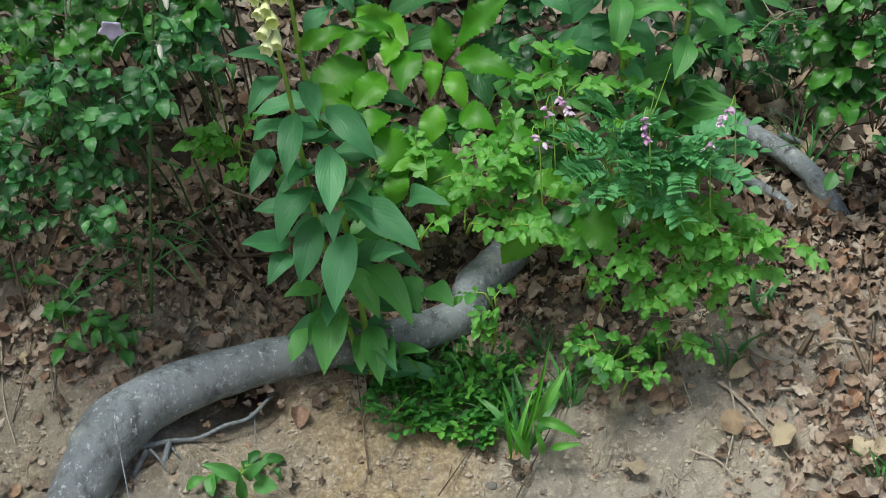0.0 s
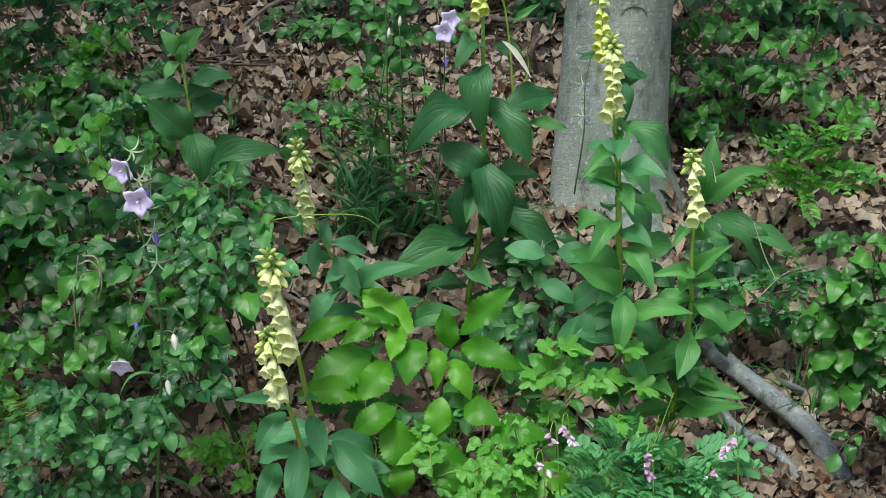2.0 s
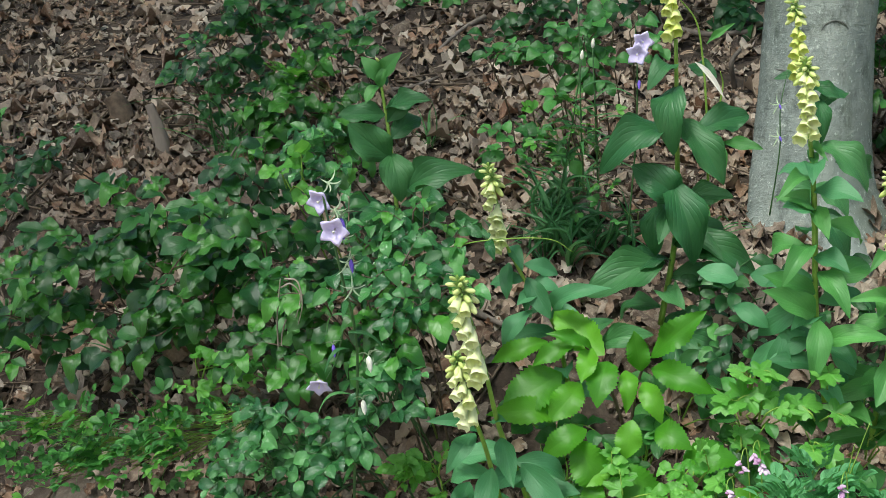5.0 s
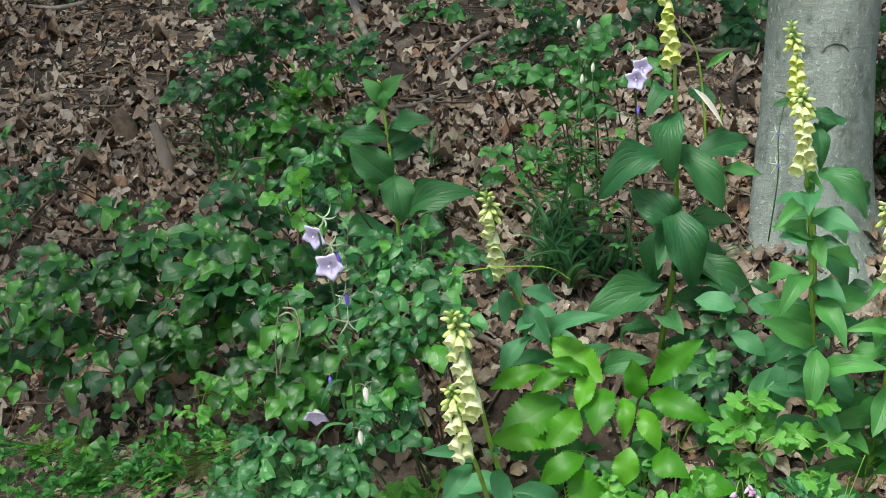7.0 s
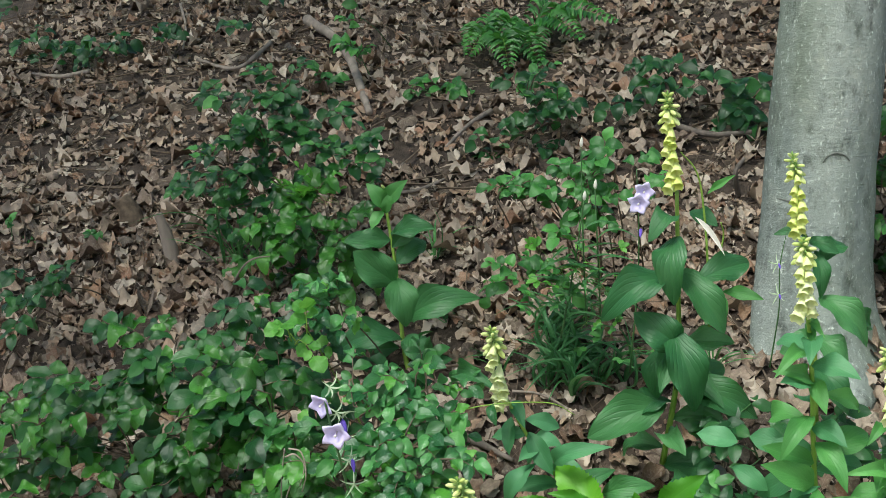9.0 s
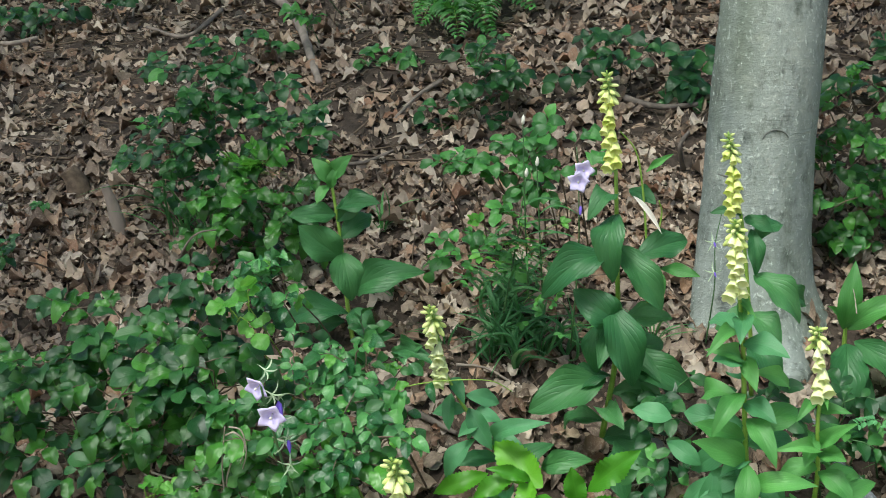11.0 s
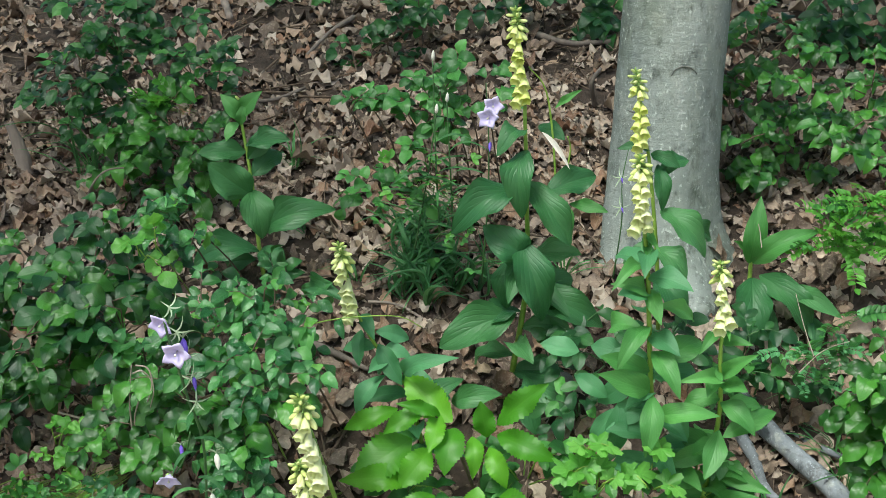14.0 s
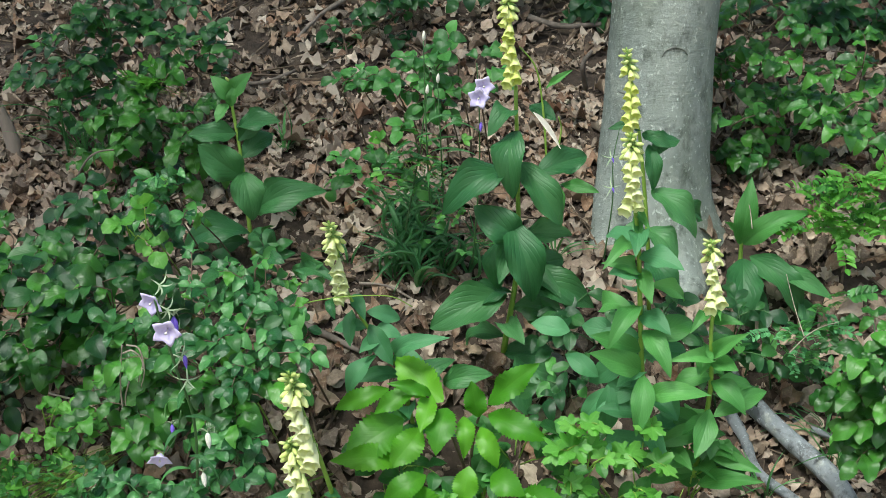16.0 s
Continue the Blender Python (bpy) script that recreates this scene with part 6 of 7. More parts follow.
weed("low_weed", "low green weed with tiny leaflets on the clay bank", "plant", B_LOW, TREFOIL + DPIN[:1] + TREFOIL + YTREFOIL, 0.045, M_STEM_DARK, dense=6.0)
B_LOW2 = [((-0.724, 2.346, 0.337), 0.036, 10), ((-0.663, 2.349, 0.327), 0.034, 10), ((-0.780, 2.359, 0.365), 0.030, 6), ((-0.406, 2.174, 0.131), 0.032, 8), ((-0.833, 2.366, 0.384), 0.024, 5)]
bush("low_weed", "small soft-leaved weed on the bank edge", "plant", B_LOW2, MID, 0.041, M_STEM, per_twig=4, wide=0.5)

# filler behind the climber, its shade carried by the dark leaf colour
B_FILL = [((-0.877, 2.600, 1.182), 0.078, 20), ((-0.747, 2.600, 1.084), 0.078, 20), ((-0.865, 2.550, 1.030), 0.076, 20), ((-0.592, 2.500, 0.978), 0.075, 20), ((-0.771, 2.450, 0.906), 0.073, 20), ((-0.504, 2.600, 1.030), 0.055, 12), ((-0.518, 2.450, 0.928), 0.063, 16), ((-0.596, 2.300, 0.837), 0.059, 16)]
bush("ivy_thicket", "thicket of small leaves coloured dark for deep shade behind the climber", "bush", B_FILL, SHADE, 0.041, layered=True)
B_FILL2 = [((-0.227, 2.450, 0.720), 0.052, 14), ((-0.144, 2.450, 0.594), 0.063, 16), ((-0.060, 2.450, 0.658), 0.052, 14), ((0.003, 2.450, 0.743), 0.052, 12), ((0.190, 2.450, 0.660), 0.063, 14), ((0.148, 2.450, 0.744), 0.052, 12), ((0.224, 2.350, 0.575), 0.060, 16), ((0.335, 2.450, 0.682), 0.052, 12), ((0.086, 2.450, 0.659), 0.063, 14), ((-0.202, 2.400, 0.623), 0.051, 12), ((0.313, 2.450, 0.766), 0.042, 10)]
bush("woodland_herb", "soft green herb filling the gaps between the foxgloves", "plant", B_FILL2, MID, 0.047, M_STEM, wide=0.7, per_twig=5)
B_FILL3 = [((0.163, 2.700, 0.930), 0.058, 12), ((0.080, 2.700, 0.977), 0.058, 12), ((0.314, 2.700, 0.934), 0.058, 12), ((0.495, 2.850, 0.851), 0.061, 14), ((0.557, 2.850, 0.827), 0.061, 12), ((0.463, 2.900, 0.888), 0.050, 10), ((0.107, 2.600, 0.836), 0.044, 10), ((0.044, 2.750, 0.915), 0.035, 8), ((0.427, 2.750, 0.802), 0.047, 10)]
bush("woodland_herb", "green herb coloured dark for the shade under the foxgloves", "plant", B_FILL3, SHADE + MID[:1], 0.046, M_STEM_DARK, wide=0.6, per_twig=5)

# ---- trailing stems ----
vine = thing("climber_stem", (-0.483, 2.22, 0.982), "thin arching climber stem with a few hanging leaves", "plant")
stem(vine, [(-0.483, 2.22, 0.982), (-0.436, 2.24, 1.029), (-0.391, 2.27, 1.064), (-0.324, 2.3, 1.078), (-0.226, 2.33, 1.078), (-0.183, 2.36, 1.052)], 0.0016, 0.0009, M_STEM, n=36)
lf(vine, MID, (-0.377, 2.27, 1.067), (-0.373, 2.24, 1.026), 0.026)
lf(vine, CLIMB, (-0.436, 2.24, 1.029), (-0.441, 2.21, 0.999), 0.018)
lf(vine, CLIMB, (-0.324, 2.3, 1.078), (-0.314, 2.27, 1.05), 0.018)
loops = thing("dry_stalk", (-0.683, 2.2, 0.884), "tangle of dead looping stalks under the climber", "plant")
for pts_ in (
    [(-0.683, 2.2, 0.884), (-0.675, 2.17, 0.95), (-0.658, 2.14, 1.024)],
    [(-0.657, 2.14, 1.009), (-0.636, 2.13, 1.017), (-0.623, 2.14, 0.995), (-0.635, 2.15, 0.957)],
    [(-0.65, 2.14, 1.024), (-0.625, 2.13, 1.021), (-0.62, 2.14, 0.982), (-0.634, 2.16, 0.944)],
    [(-0.659, 2.17, 0.95), (-0.674, 2.19, 0.913), (-0.673, 2.2, 0.868)],
):
    stem(loops, pts_, 0.0018, 0.0011, M_STRAW, "stalk", 16, 5)
wisp = thing("dry_stalk", (0.585, 2.72, 0.926), "thin dead stalks beside the tree root", "plant")
for pts_ in (
    [(0.585, 2.72, 0.926), (0.577, 2.8, 0.968), (0.564, 2.85, 1.031)],
    [(0.553, 2.7, 0.895), (0.609, 2.74, 0.934), (0.685, 2.78, 0.951)],
    [(0.508, 3.0, 1.104), (0.506, 3.05, 1.148), (0.494, 3.1, 1.18)],
):
    stem(wisp, pts_, 0.0013, 0.0007, M_STRAW, "stalk", 14, 5)

# ---- grass and strap leaves ----
for p_, n_, l_, w_ in (((0.085, 2.215, 0.167), 14, 0.13, 0.013), ((0.036, 2.249, 0.197), 10, 0.10, 0.008), ((0.165, 2.282, 0.230), 10, 0.10, 0.009), ((0.156, 2.313, 0.253), 12, 0.10, 0.007), ((-0.024, 2.302, 0.243), 10, 0.09, 0.006), ((0.442, 2.299, 0.292), 8, 0.09, 0.008), ((0.527, 2.366, 0.381), 6, 0.10, 0.012), ((0.669, 2.138, 0.141), 9, 0.09, 0.006), ((0.118, 2.361, 0.293), 12, 0.10, 0.006), ((0.518, 2.711, 0.574), 14, 0.10, 0.005),
                       ((-0.316, 3.061, 0.954), 22, 0.20, 0.011), ((-0.251, 3.028, 0.935), 22, 0.20, 0.012), ((-0.203, 3.077, 0.967), 22, 0.20, 0.012), ((-0.142, 3.079, 0.968), 16, 0.18, 0.010), ((-0.302, 3.162, 1.018), 24, 0.20, 0.012), ((-0.279, 3.201, 1.040), 26, 0.17, 0.012), ((-0.342, 3.245, 1.060), 20, 0.16, 0.012), ((-0.229, 3.126, 0.998), 22, 0.15, 0.012), ((-0.295, 3.107, 0.987), 20, 0.14, 0.011), ((-0.261, 3.288, 1.083), 20, 0.15, 0.011), ((-1.214, 3.480, 1.180), 14, 0.34, 0.006), ((-1.141, 3.458, 1.167), 12, 0.30, 0.006), ((-1.263, 3.479, 1.179), 9, 0.30, 0.005), ((-0.683, 3.546, 1.210), 10, 0.14, 0.008), ((-0.600, 3.276, 1.078), 8, 0.12, 0.010),
                       ((0.742, 2.985, 0.755), 10, 0.14, 0.005), ((0.785, 3.015, 0.803), 10, 0.15, 0.005), ((0.699, 2.954, 0.721), 10, 0.13, 0.005), ((0.652, 2.970, 0.744), 9, 0.12, 0.005), ((0.679, 2.802, 0.606), 12, 0.20, 0.006), ((0.656, 2.864, 0.645), 9, 0.16, 0.005), ((-0.433, 3.106, 0.984), 8, 0.1, 0.007), ((-1.206, 2.757, 0.738), 12, 0.16, 0.006), ((-1.591, 2.905, 0.820), 8, 0.16, 0.010), ((0.064, 3.134, 1.002), 10, 0.14, 0.006), ((-0.303, 2.434, 0.358), 8, 0.08, 0.007)):
    tuft(p_, "tuft of arching green grass blades", n_ if w_ < 0.0095 or p_[1] < 2.8 else round(n_ * 0.62), l_ if w_ < 0.0095 or p_[1] < 2.8 else l_ * 0.85, w_, BLADE + GRASS[:2] if p_[1] < 2.35 else STRAP if w_ > 0.0095 else GRASS, spread=0.8 if p_[1] < 2.7 else 1.05)

strap = thing("grass_tuft", (0.094, 2.214, 0.167), "bright yellow-green strap-leaved grass on the clay bank", "grass", "grass tufts")
lf(strap, YBLADE, (0.096, 2.160, 0.239), (0.148, 2.149, 0.331), 0.018)
lf(strap, YBLADE, (0.101, 2.160, 0.240), (0.174, 2.146, 0.216), 0.017)
lf(strap, YBLADE, (0.085, 2.160, 0.178), (0.076, 2.138, 0.258), 0.014)
lf(strap, YBLADE, (0.089, 2.160, 0.171), (0.051, 2.132, 0.243), 0.014)
lf(strap, YBLADE, (0.069, 2.160, 0.178), (0.092, 2.143, 0.294), 0.009)
lf(strap, YBLADE, (0.125, 2.160, 0.189), (0.174, 2.143, 0.204), 0.013)
lf(strap, YBLADE, (0.113, 2.160, 0.179), (0.095, 2.142, 0.241), 0.011)
lf(strap, YBLADE, (0.073, 2.160, 0.183), (0.121, 2.136, 0.381), 0.008)
lf(strap, YBLADE, (0.059, 2.160, 0.173), (0.043, 2.134, 0.286), 0.008)
low_herb = thing("low_weed", (-0.388, 2.153, 0.109), "small bright broad-leaved weed at the foot of the root", "plant")
lf(low_herb, FRESH, (-0.384, 2.110, 0.142), (-0.443, 2.081, 0.178), 0.025)
lf(low_herb, FRESH, (-0.375, 2.110, 0.142), (-0.341, 2.092, 0.184), 0.022)
lf(low_herb, FRESH, (-0.385, 2.110, 0.108), (-0.385, 2.086, 0.161), 0.020)
lf(low_herb, FRESH, (-0.367, 2.110, 0.134), (-0.323, 2.093, 0.137), 0.031)
lf(low_herb, FRESH, (-0.390, 2.110, 0.093), (-0.408, 2.084, 0.121), 0.022)
lf(low_herb, FRESH, (-0.361, 2.110, 0.099), (-0.335, 2.095, 0.094), 0.023)
# ---- fern ----
def fern(at, label, fronds):
    plant = thing("fern", at, label, "fern", "ferns")
    for tip in fronds:
        b, t = Vector(at), Vector(tip)
        path = smooth_path([b, b.lerp(t, 0.5) + Vector((0, 0, 0.08)), t], 18)
        v, f = tube_arrays(path, lambda s: 0.002 * (1.1 - s), 4)
        fr = put("frond", mesh_from("frond", v, f, M_STEM), plant)
        for i in range(4, 19):
            al = (path[min(18, i + 1)] - path[i - 1]).normalized()
            sd = al.cross(Vector((0, -0.5, 1))).normalized()
            ln = 0.10 * (1.05 - abs(i - 7) / 13)
            for sg in (-1, 1):
                put("leaflet", rnd.choice(MID), fr, aim(path[i], path[i] + (sd * sg + al * 0.45).normalized() * ln, 0.018, (0, -0.5, 1)))


fern((-0.644, 5.103, 1.891), "green fern spreading over the leaf litter", [(-0.293, 5.000, 1.960), (-0.409, 4.900, 1.894), (-0.562, 4.800, 1.810), (-0.743, 4.900, 1.880), (-0.868, 5.000, 1.889), (-0.503, 5.200, 2.003)])
fern((-0.736, 4.988, 1.844), "smaller fern on the leaf litter", [(-0.542, 4.800, 1.799), (-0.810, 4.800, 1.835), (-0.650, 4.700, 1.786)])

# ---- dead wood ----
def stick(name, label, pts, r0, r1, mat=None, sides=9, n=20):
    path = smooth_path(pts, n)
    v, f = tube_arrays(path, lambda s: r0 + (r1 - r0) * s, sides, 0.25, len(pts) + r0 * 100)
    ob = new(name, mesh_from(name, v, f, mat or M_DEADWOOD))
    return tagged(ob, label, "stick", "fallen sticks")


for p_, h_, r_, m_, lb_ in (((-1.434, 3.498, 1.188), 0.15, 0.024, M_DEADWOOD, "weathered grey broken stump standing in the litter"), ((-1.648, 3.715, 1.287), 0.08, 0.042, M_TWIG, "dark rotten stump among the leaves")):
    q_ = Vector(p_)
    stick("stump", lb_, [q_ + Vector((0.01, 0.02, -0.05)), q_ + Vector((-0.012, 0.01, h_ * 0.5)), q_ + Vector((-0.035, 0.0, h_))], r_, r_ * 0.62, m_, 14)
for nm, lb, a, b, c, r in (
    ("fallen_branch", "grey fallen branch lying on the slope", (-1.579, 5.321, 1.983), (-1.332, 4.989, 1.845), (-1.079, 4.390, 1.589), 0.022),
    ("fallen_branch", "thin grey branch on the litter", (-1.665, 5.102, 1.891), (-1.713, 4.837, 1.780), (-1.909, 4.931, 1.820), 0.010),
    ("stick", "thin brown stick on the litter", (-2.314, 4.833, 1.779), (-2.407, 4.782, 1.757), (-2.543, 4.814, 1.771), 0.010),
    ("stick", "slim stick on the litter", (-2.257, 5.621, 2.108), (-2.112, 5.323, 1.984), (-2.018, 5.057, 1.873), 0.007),
    ("stick", "curved brown stick in the litter", (-0.667, 4.424, 1.604), (-0.725, 4.316, 1.557), (-0.771, 4.161, 1.486), 0.009),
    ("stick", "dark brown branch half buried", (-0.871, 3.873, 1.356), (-0.805, 3.888, 1.364), (-0.732, 3.958, 1.395), 0.007),
    ("stick", "brown stick behind the foxglove", (-0.390, 4.915, 1.812), (-0.280, 4.825, 1.775), (-0.176, 4.741, 1.740), 0.007),
    ("fallen_branch", "dark branch beside the trunk", (-0.047, 4.285, 1.543), (0.058, 4.225, 1.516), (0.179, 4.244, 1.523), 0.012),
    ("fallen_branch", "brown fallen branch behind the foxglove", (-0.525, 2.937, 0.855), (-0.455, 2.917, 0.835), (-0.371, 2.887, 0.805), 0.010),
    ("stick", "thin grey stick on the litter", (-0.394, 3.033, 0.938), (-0.325, 3.026, 0.934), (-0.247, 2.992, 0.902), 0.004),
    ("stick", "brown stick beside the beech leaves", (0.622, 3.534, 1.204), (0.681, 3.542, 1.208), (0.756, 3.559, 1.215), 0.007),
    ("stick", "upright stick near the trunk", (0.133, 3.854, 1.348), (0.123, 3.800, 1.415), (0.147, 3.850, 1.453), 0.009),
    ("stick", "arched dry twig over the leaves", (-1.200, 3.284, 1.080), (-1.097, 3.200, 1.217), (-0.992, 3.250, 1.228), 0.003),
    ("twig", "thin pale twig across the bank", (-0.505, 2.300, 0.669), (-0.472, 2.400, 0.590), (-0.382, 2.420, 0.555), 0.0025),
    ("twig", "thin pale twig over the dry leaves", (-0.900, 2.400, 0.841), (-0.809, 2.400, 0.813), (-0.725, 2.350, 0.761), 0.0025),
    ("twig", "dry forked twig on the bank", (0.420, 2.280, 0.265), (0.455, 2.251, 0.243), (0.487, 2.209, 0.205), 0.0026),
    ("twig", "dry twig on the clay", (0.578, 2.449, 0.451), (0.580, 2.408, 0.426), (0.595, 2.381, 0.410), 0.003),
    ("twig", "pale dry stalk hanging on the clay", (-0.202, 2.327, 0.263), (-0.194, 2.285, 0.224), (-0.198, 2.236, 0.184), 0.0018),
    ("twig", "dead grey root fibre on the bank", (0.439, 2.277, 0.266), (0.441, 2.224, 0.210), (0.414, 2.162, 0.139), 0.0022),
    ("twig", "dead grey rootlet among dry leaves", (0.425, 2.279, 0.266), (0.479, 2.222, 0.216), (0.526, 2.166, 0.159), 0.0024),
    ("twig", "dead grey rootlet among dry leaves", (0.458, 2.338, 0.334), (0.488, 2.306, 0.311), (0.505, 2.293, 0.304), 0.0024),
    ("twig", "pale bent stalk over the dry leaves", (0.577, 2.287, 0.316), (0.618, 2.299, 0.339), (0.682, 2.284, 0.334), 0.003),
    ("twig", "dead grey rootlet among dry leaves", (0.494, 2.255, 0.257), (0.541, 2.250, 0.261), (0.576, 2.235, 0.254), 0.003),
    ("twig", "pale bleached twig at the foot of the bank", (0.362, 2.196, 0.167), (0.406, 2.176, 0.154), (0.431, 2.152, 0.133), 0.0022),
    ("twig", "pale bleached twig at the foot of the bank", (0.359, 2.299, 0.270), (0.366, 2.272, 0.246), (0.373, 2.253, 0.226), 0.002),
    ("twig", "thin root hair on the clay", (-0.854, 2.315, 0.321), (-0.827, 2.246, 0.225), (-0.790, 2.192, 0.159), 0.0018),
    ("twig", "dry stalk on the clay", (-0.780, 2.324, 0.320), (-0.748, 2.284, 0.267), (-0.744, 2.253, 0.224), 0.0015),
):
    a, b, c = (tuple(Vector(q) + Vector((0, -0.006, r + 0.014))) for q in (a, b, c))
    stick(nm, lb, [a, b, c], r, r * 0.6, M_STRAW if nm == "twig" else M_DEADWOOD)

boulder_v, boulder_f = [], []
for i in range(9):
    for j in range(14):
        ph_, th_ = math.pi * i / 8, 2 * math.pi * j / 14
        d_ = Vector((math.sin(ph_) * math.cos(th_), math.sin(ph_) * math.sin(th_), math.cos(ph_)))
        boulder_v.append(d_ * (1 + 0.25 * noise.noise(d_ * 1.7)))
for i in range(8):
    for j in range(14):
        k = (j + 1) % 14
        boulder_f.append((i * 14 + j, (i + 1) * 14 + j, (i + 1) * 14 + k, i * 14 + k))
ROCK = mesh_from("stone", boulder_v, boulder_f, M_STONE)
for p_, s_, lb in (((0.064, 2.780, 0.833), (0.035, 0.03, 0.03), "grey stone between the foxglove leaves"), ((0.589, 2.520, 0.483), (0.015, 0.012, 0.010), "small grey pebble on the bank"), ((0.027, 2.164, 0.122), (0.012, 0.01, 0.008), "pale pebble on the clay")):
    ob = new("stone", ROCK)
    ob.matrix_basis = Matrix.Translation(p_) @ Matrix.Diagonal((*s_, 1))
    tagged(ob, lb, "stone", "stones")

# ---- dead leaves ----
def dead_leaf(seed, kind, n, m=2):
    """A dead leaf, dented and curled; every fourth rolled up along its midrib."""
    o = lobed if kind == "oak" else oval(rnd.uniform(0.42, 0.58), 0.42)
    roll = rnd.choice((-1, 1)) * rnd.uniform(0.7, 1.1) if seed % 4 == 3 else rnd.uniform(-0.5, 0.6)
    return leaf_arrays(o, n, m, arch=rnd.uniform(-0.10, 0.18), fold=rnd.uniform(-0.15, 0.2), wave=rnd.uniform(0.10, 0.32), curl=rnd.uniform(-0.15, 0.22), seed=seed, twist=rnd.uniform(-0.4, 0.4), bowl=roll, rag=0.05, crumple=0.016)


DEAD = [dead_leaf(i, "oak" if i % 5 < 3 else "beech", 22 if i % 5 < 3 else 10, 3) for i in range(30)]
DEAD_MID = [dead_leaf(i, "oak" if i % 5 < 2 else "beech", 17 if i % 5 < 2 else 9) for i in range(30)]
DEAD_FAR = [dead_leaf(i, "oak" if i % 5 < 2 else "beech", 8 if i % 5 < 2 else 6, 1) for i in range(20)]
DEAD_MESH = [mesh_from("dry_leaf", v, f, M_LITTER_PALE, uv) for v, f, uv in DEAD]


def slope_normal(x, y):
    e = 0.03
    return Vector((-(ground(x + e, y) - ground(x - e, y)) / (2 * e), -(ground(x, y + e) - ground(x, y - e)) / (2 * e), 1.0)).normalized()


def lay_pose(x, y, size, wide, tilt, lift):
    n = slope_normal(x, y)
    n = (n + Vector((rnd.gauss(0, tilt), rnd.gauss(0, tilt), 0))).normalized()
    a = Vector((rnd.gauss(0, 1), rnd.gauss(0, 1), rnd.gauss(0, 1)))
    a = (a - n * a.dot(n)).normalized()
    b = a.cross(n)
    z = float(ground(x, y)) + ground_bumps(x, y) + lift
    return np.array(((b.x * size * wide, a.x * size, n.x * size, x), (b.y * size * wide, a.y * size, n.y * size, y), (b.z * size * wide, a.z * size, n.z * size, z)))


def litter(name, label, count, region, size, keep, mat, tilt, shapes, lift=0.022):
    arrs = [(np.array(v), np.array(f), np.array(uv)) for v, f, uv in shapes]
    vs, fs, us, o = [], [], [], 0
    made = 0
    while made < count:
        x, y = rnd.uniform(region[0], region[1]), region[2] + (region[3] - region[2]) * rnd.random() ** 1.25
        if rnd.random() > keep(x, y):
            continue
        v, f, uv = rnd.choice(arrs)
        m = lay_pose(x, y, (0.58 if y < 2.6 else 1.0) * size * (0.22 + 1.15 * rnd.random() ** 1.4), rnd.uniform(0.48, 0.88), tilt, rnd.uniform(-0.002, lift))
        vs.append(v @ m[:, :3].T + m[:, 3])
        fs.append(f + o)
        us.append(uv)
        o += len(v)
        made += 1
    me = mesh_from(name, np.concatenate(vs).tolist(), np.concatenate(fs).tolist(), mat, np.concatenate(us))
    return tagged(new(name, me), label, "leaf litter", kind="stuff")


def litter_keep(x, y):
    if abs(x + 0.45) < 0.12 and abs(y - 2.25) < 0.07:
        return 0.0
    if y > 2.62:
        return 1.0
    if x > 0.42 and y > 2.10:
        return 1.0
    if y > 2.34:
        return 0.75 if x < 0.3 else 0.5
    if x < -0.35 and y > 2.12:
        return 0.30
    return 0.08


litter("leaf_litter", "brown fallen oak and beech leaves covering the slope", 10500, (-2.2, 1.5, 2.10, 3.9), 0.048, litter_keep, M_LITTER, 0.26, DEAD_MID)
litter("leaf_litter", "flattened dead leaves under the loose litter", 9000, (-3.0, 2.2, 2.35, 6.6), 0.064, lambda x, y: 1.0 if y > 2.5 else 0.6, M_LITTER, 0.14, DEAD_FAR, 0.008)
litter("leaf_litter", "dead oak leaves strewn up the wooded slope", 12500, (-3.0, 2.2, 3.3, 6.6), 0.054, lambda x, y: 1.0, M_LITTER, 0.24, DEAD_MID, 0.024)
litter("leaf_litter", "dead leaves further up the wooded slope", 3000, (-5.0, 4.5, 5.8, 10.0), 0.11, lambda x, y: 1.0, M_LITTER, 0.3, DEAD_FAR)
litter("leaf_litter", "pale and reddish dead leaves heaped on the bank", 2600, (0.40, 1.2, 2.02, 2.62), 0.064, lambda x, y: min(1.0, max(0.05, (x - 0.40) * 5.0)), M_LITTER_BANK, 0.30, DEAD_MID, 0.03)
litter("leaf_litter", "small broken dead leaves above the root", 2600, (-1.1, 0.4, 2.27, 2.66), 0.058, lambda x, y: 1.0 if y > 2.36 or x < -0.55 else 0.35, M_LITTER_BANK, 0.30, DEAD_MID, 0.022)
litter("leaf_crumbs", "small broken bits of dead leaf on the clay bank", 2400, (-1.1, 1.2, 1.95, 2.5), 0.022, lambda x, y: 1.0, M_LITTER, 0.4, DEAD_FAR, 0.006)
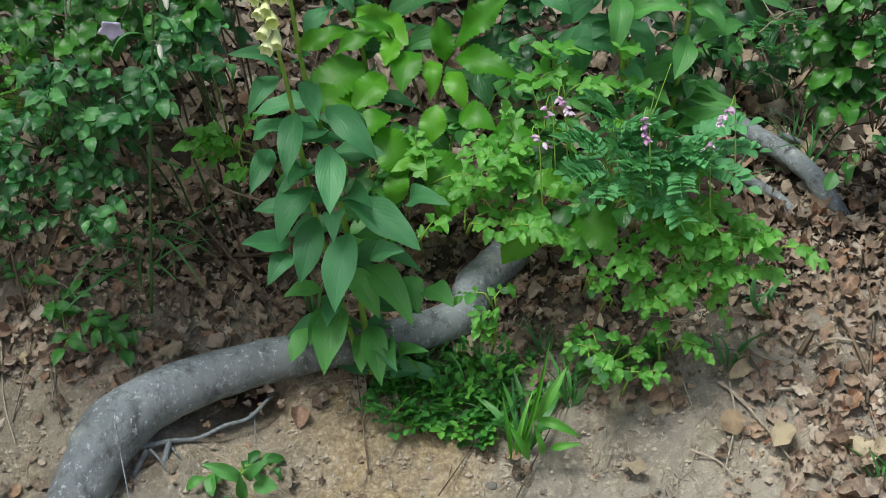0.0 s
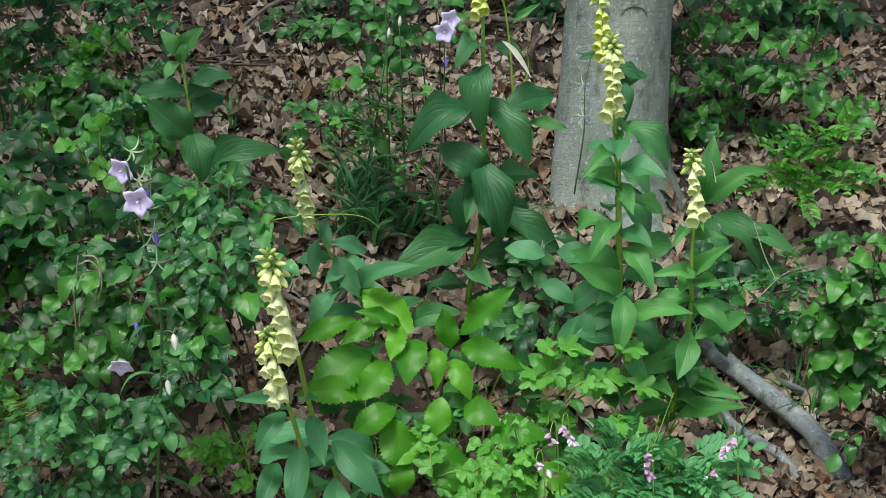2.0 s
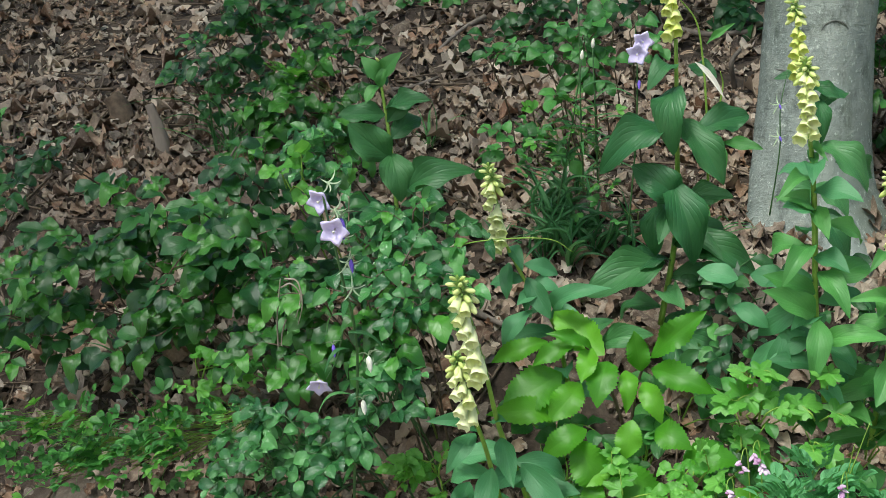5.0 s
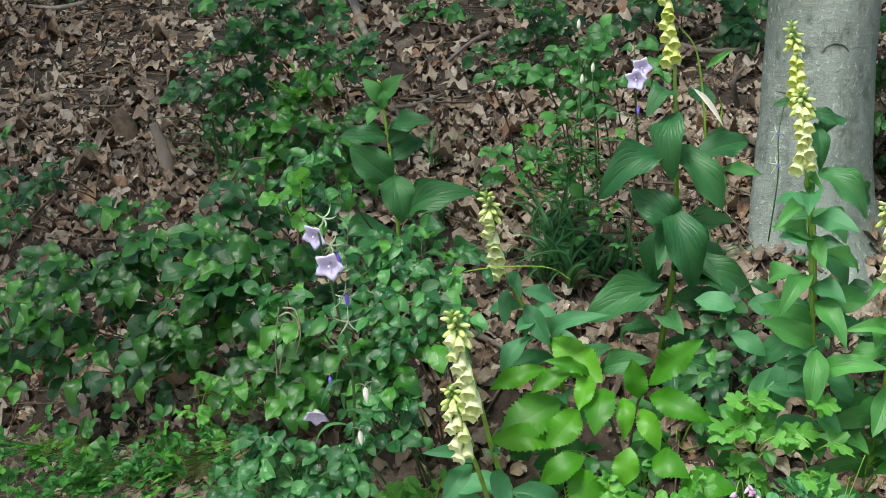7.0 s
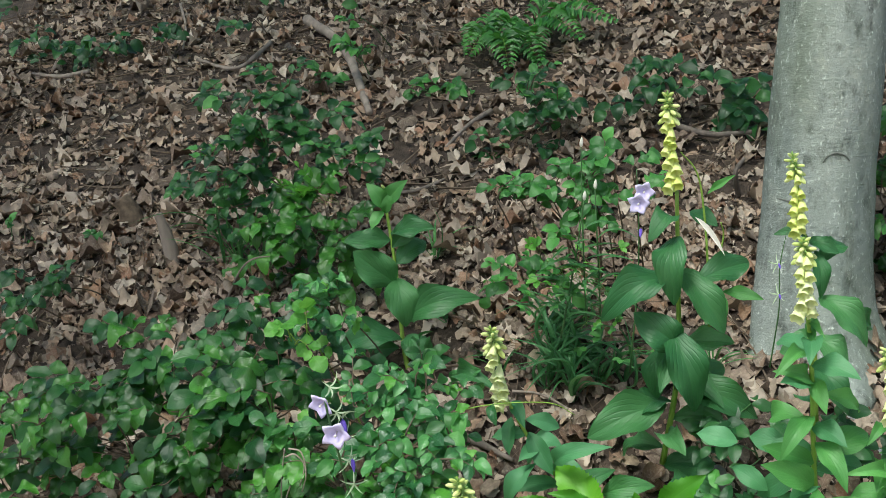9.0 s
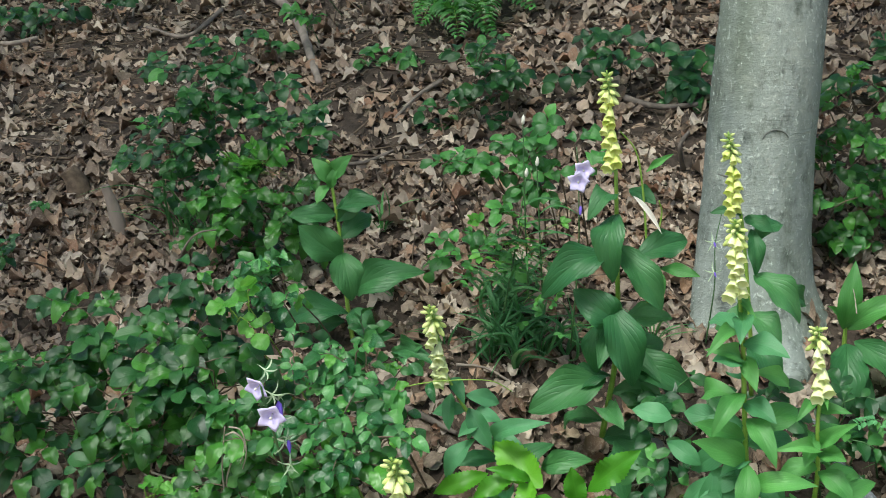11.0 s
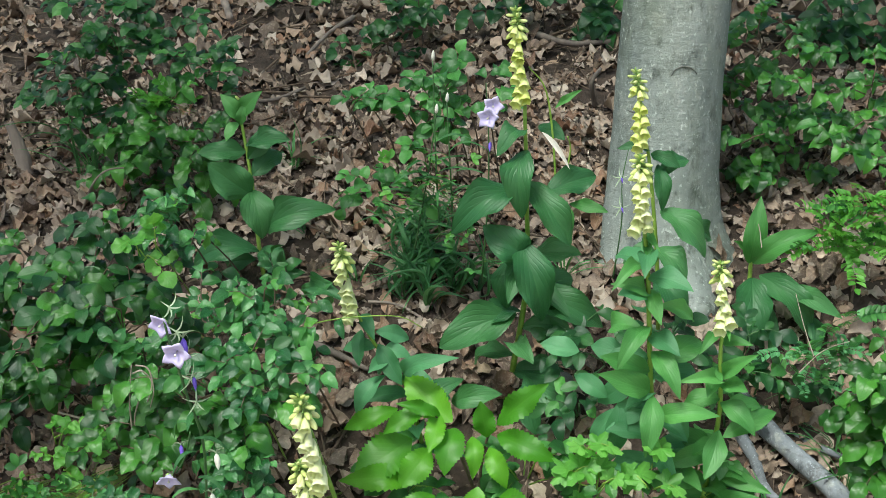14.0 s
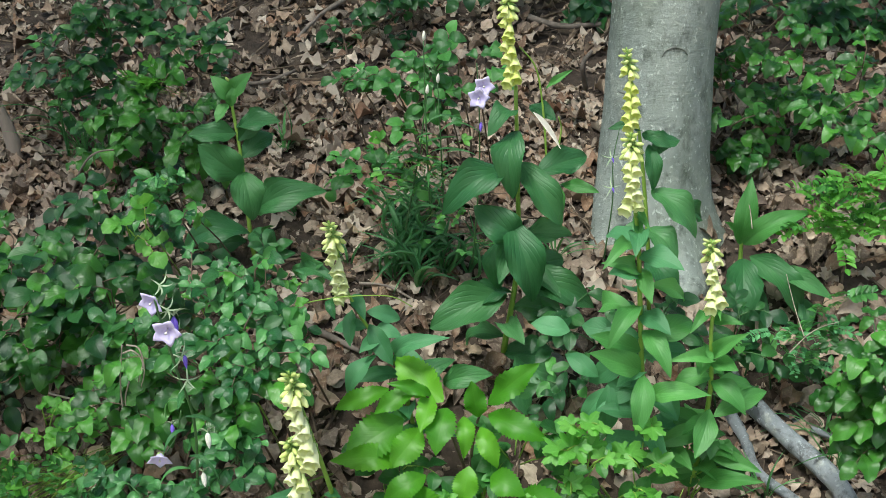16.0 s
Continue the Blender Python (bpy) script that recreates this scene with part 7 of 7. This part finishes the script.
for p_, s_ in (((-0.569, 2.300, 0.305), 0.05), ((-0.835, 2.500, 0.716), 0.085), ((-0.865, 2.520, 0.739), 0.07), ((0.727, 2.484, 0.487), 0.06), ((0.708, 2.435, 0.466), 0.06), ((-0.047, 2.378, 0.303), 0.06), ((0.067, 2.393, 0.317), 0.045), ((0.247, 2.189, 0.148), 0.05), ((0.342, 2.275, 0.245), 0.05), ((0.363, 2.289, 0.262), 0.04), ((0.623, 2.280, 0.318), 0.07), ((0.534, 2.210, 0.215), 0.06), ((0.624, 2.187, 0.203), 0.06), ((0.656, 2.164, 0.172), 0.06), ((-0.404, 2.403, 0.341), 0.04), ((-0.486, 2.392, 0.342), 0.03), ((-0.444, 2.456, 0.395), 0.05), ((-0.657, 2.282, 0.249), 0.04), ((-0.801, 2.291, 0.281), 0.03), ((0.472, 2.299, 0.302), 0.05), ((0.439, 2.207, 0.195), 0.05), ((-2.110, 3.907, 1.372), 0.07), ((-0.327, 3.140, 1.008), 0.06), ((-0.421, 3.200, 1.038), 0.07), ((0.151, 4.603, 1.682), 0.09), ((0.632, 3.264, 1.058), 0.06), ((-0.088, 2.905, 0.821), 0.06)):
    q = lay_pose(p_[0], p_[1], s_ * 0.95, rnd.uniform(0.5, 0.85), 0.3, 0.02)
    ob = new("dry_leaf", rnd.choice(DEAD_MESH))
    m4 = Matrix([list(r) for r in q] + [[0, 0, 0, 1]])
    m4.translation = Vector(p_) + Vector((0, -0.01, 0.012))
    ob.matrix_basis = m4
    tagged(ob, "curled pale brown dry leaf lying on the bank", "leaf", "loose dry leaves")

# ---- crumbs of clay ----
def crumbs(count):
    base = [(1, 0, 0), (-1, 0, 0), (0, 1, 0), (0, -1, 0), (0, 0, 1), (0, 0, -1)]
    tri = [(0, 2, 4), (2, 1, 4), (1, 3, 4), (3, 0, 4), (2, 0, 5), (1, 2, 5), (3, 1, 5), (0, 3, 5)]
    vs, fs = [], []
    for _ in range(count):
        x, y = rnd.uniform(-1.0, 1.1), rnd.uniform(1.85, 2.42)
        s = 0.0012 + 0.0070 * rnd.random() ** 4
        if abs(x + 0.44) < 0.11 and abs(y - 2.26) < 0.06:
            continue
        z = float(ground(x, y)) + ground_bumps(x, y)
        o = len(vs)
        for b in base:
            k = s * rnd.uniform(0.6, 1.2)
            vs.append((x + b[0] * k, y + b[1] * k, z + b[2] * k * 0.8))
        fs += [tuple(i + o for i in t) for t in tri]
    return tagged(new("clay_crumbs", mesh_from("clay_crumbs", vs, fs, M_PEBBLE, smooth=False)), "ochre crumbs and grit on the bare clay bank", "gravel", kind="stuff")


crumbs(22000)


def twiglets(count):
    """Fine dead twigs strewn through the litter."""
    parts_ = []
    for _ in range(count):
        x, y = rnd.uniform(-3.0, 2.0), rnd.uniform(2.3, 6.0)
        ln, th = rnd.uniform(0.05, 0.40), rnd.uniform(0, math.pi)
        pts = []
        for k in (-0.5, 0.0, 0.5):
            px, py = x + math.cos(th) * ln * k + rnd.uniform(-0.02, 0.02), y + math.sin(th) * ln * k + rnd.uniform(-0.02, 0.02)
            pts.append((px, py, float(ground(px, py)) + rnd.uniform(0.008, 0.03)))
        r = 0.0008 + 0.0034 * rnd.random() ** 2
        parts_.append(tube_arrays(smooth_path(pts, 5), lambda s: r * (1.2 - 0.6 * s), 4))
    v, f = join(parts_)
    return tagged(new("twigs", mesh_from("twigs", v, f, M_TWIG)), "fine dead twigs strewn through the leaf litter", "twigs", kind="stuff")


twiglets(1500)


def fibres(count):
    """Fine dry roots and stalks hanging on the cut clay."""
    parts_ = []
    for _ in range(count):
        x, y = rnd.uniform(-1.1, 1.2), rnd.uniform(2.0, 2.5)
        ln, th = rnd.uniform(0.015, 0.07), rnd.gauss(-math.pi / 2, 0.5)
        if abs(x + 0.44) < 0.12 and abs(y - 2.26) < 0.08:
            continue
        pts = []
        for k in (0.0, 0.5, 1.0):
            px, py = x + math.cos(th) * ln * k + rnd.uniform(-0.010, 0.010), y + math.sin(th) * ln * k * 0.7
            pts.append((px, py, float(ground(px, py)) + rnd.uniform(0.004, 0.014)))
        r = rnd.uniform(0.0004, 0.0011)
        parts_.append(tube_arrays(smooth_path(pts, 5), lambda s: r * (1.2 - 0.7 * s), 4))
    v, f = join(parts_)
    return tagged(new("dry_fibres", mesh_from("dry_fibres", v, f, M_STRAW)), "dry rootlets and stalks on the clay bank", "roots", kind="stuff")


fibres(1300)
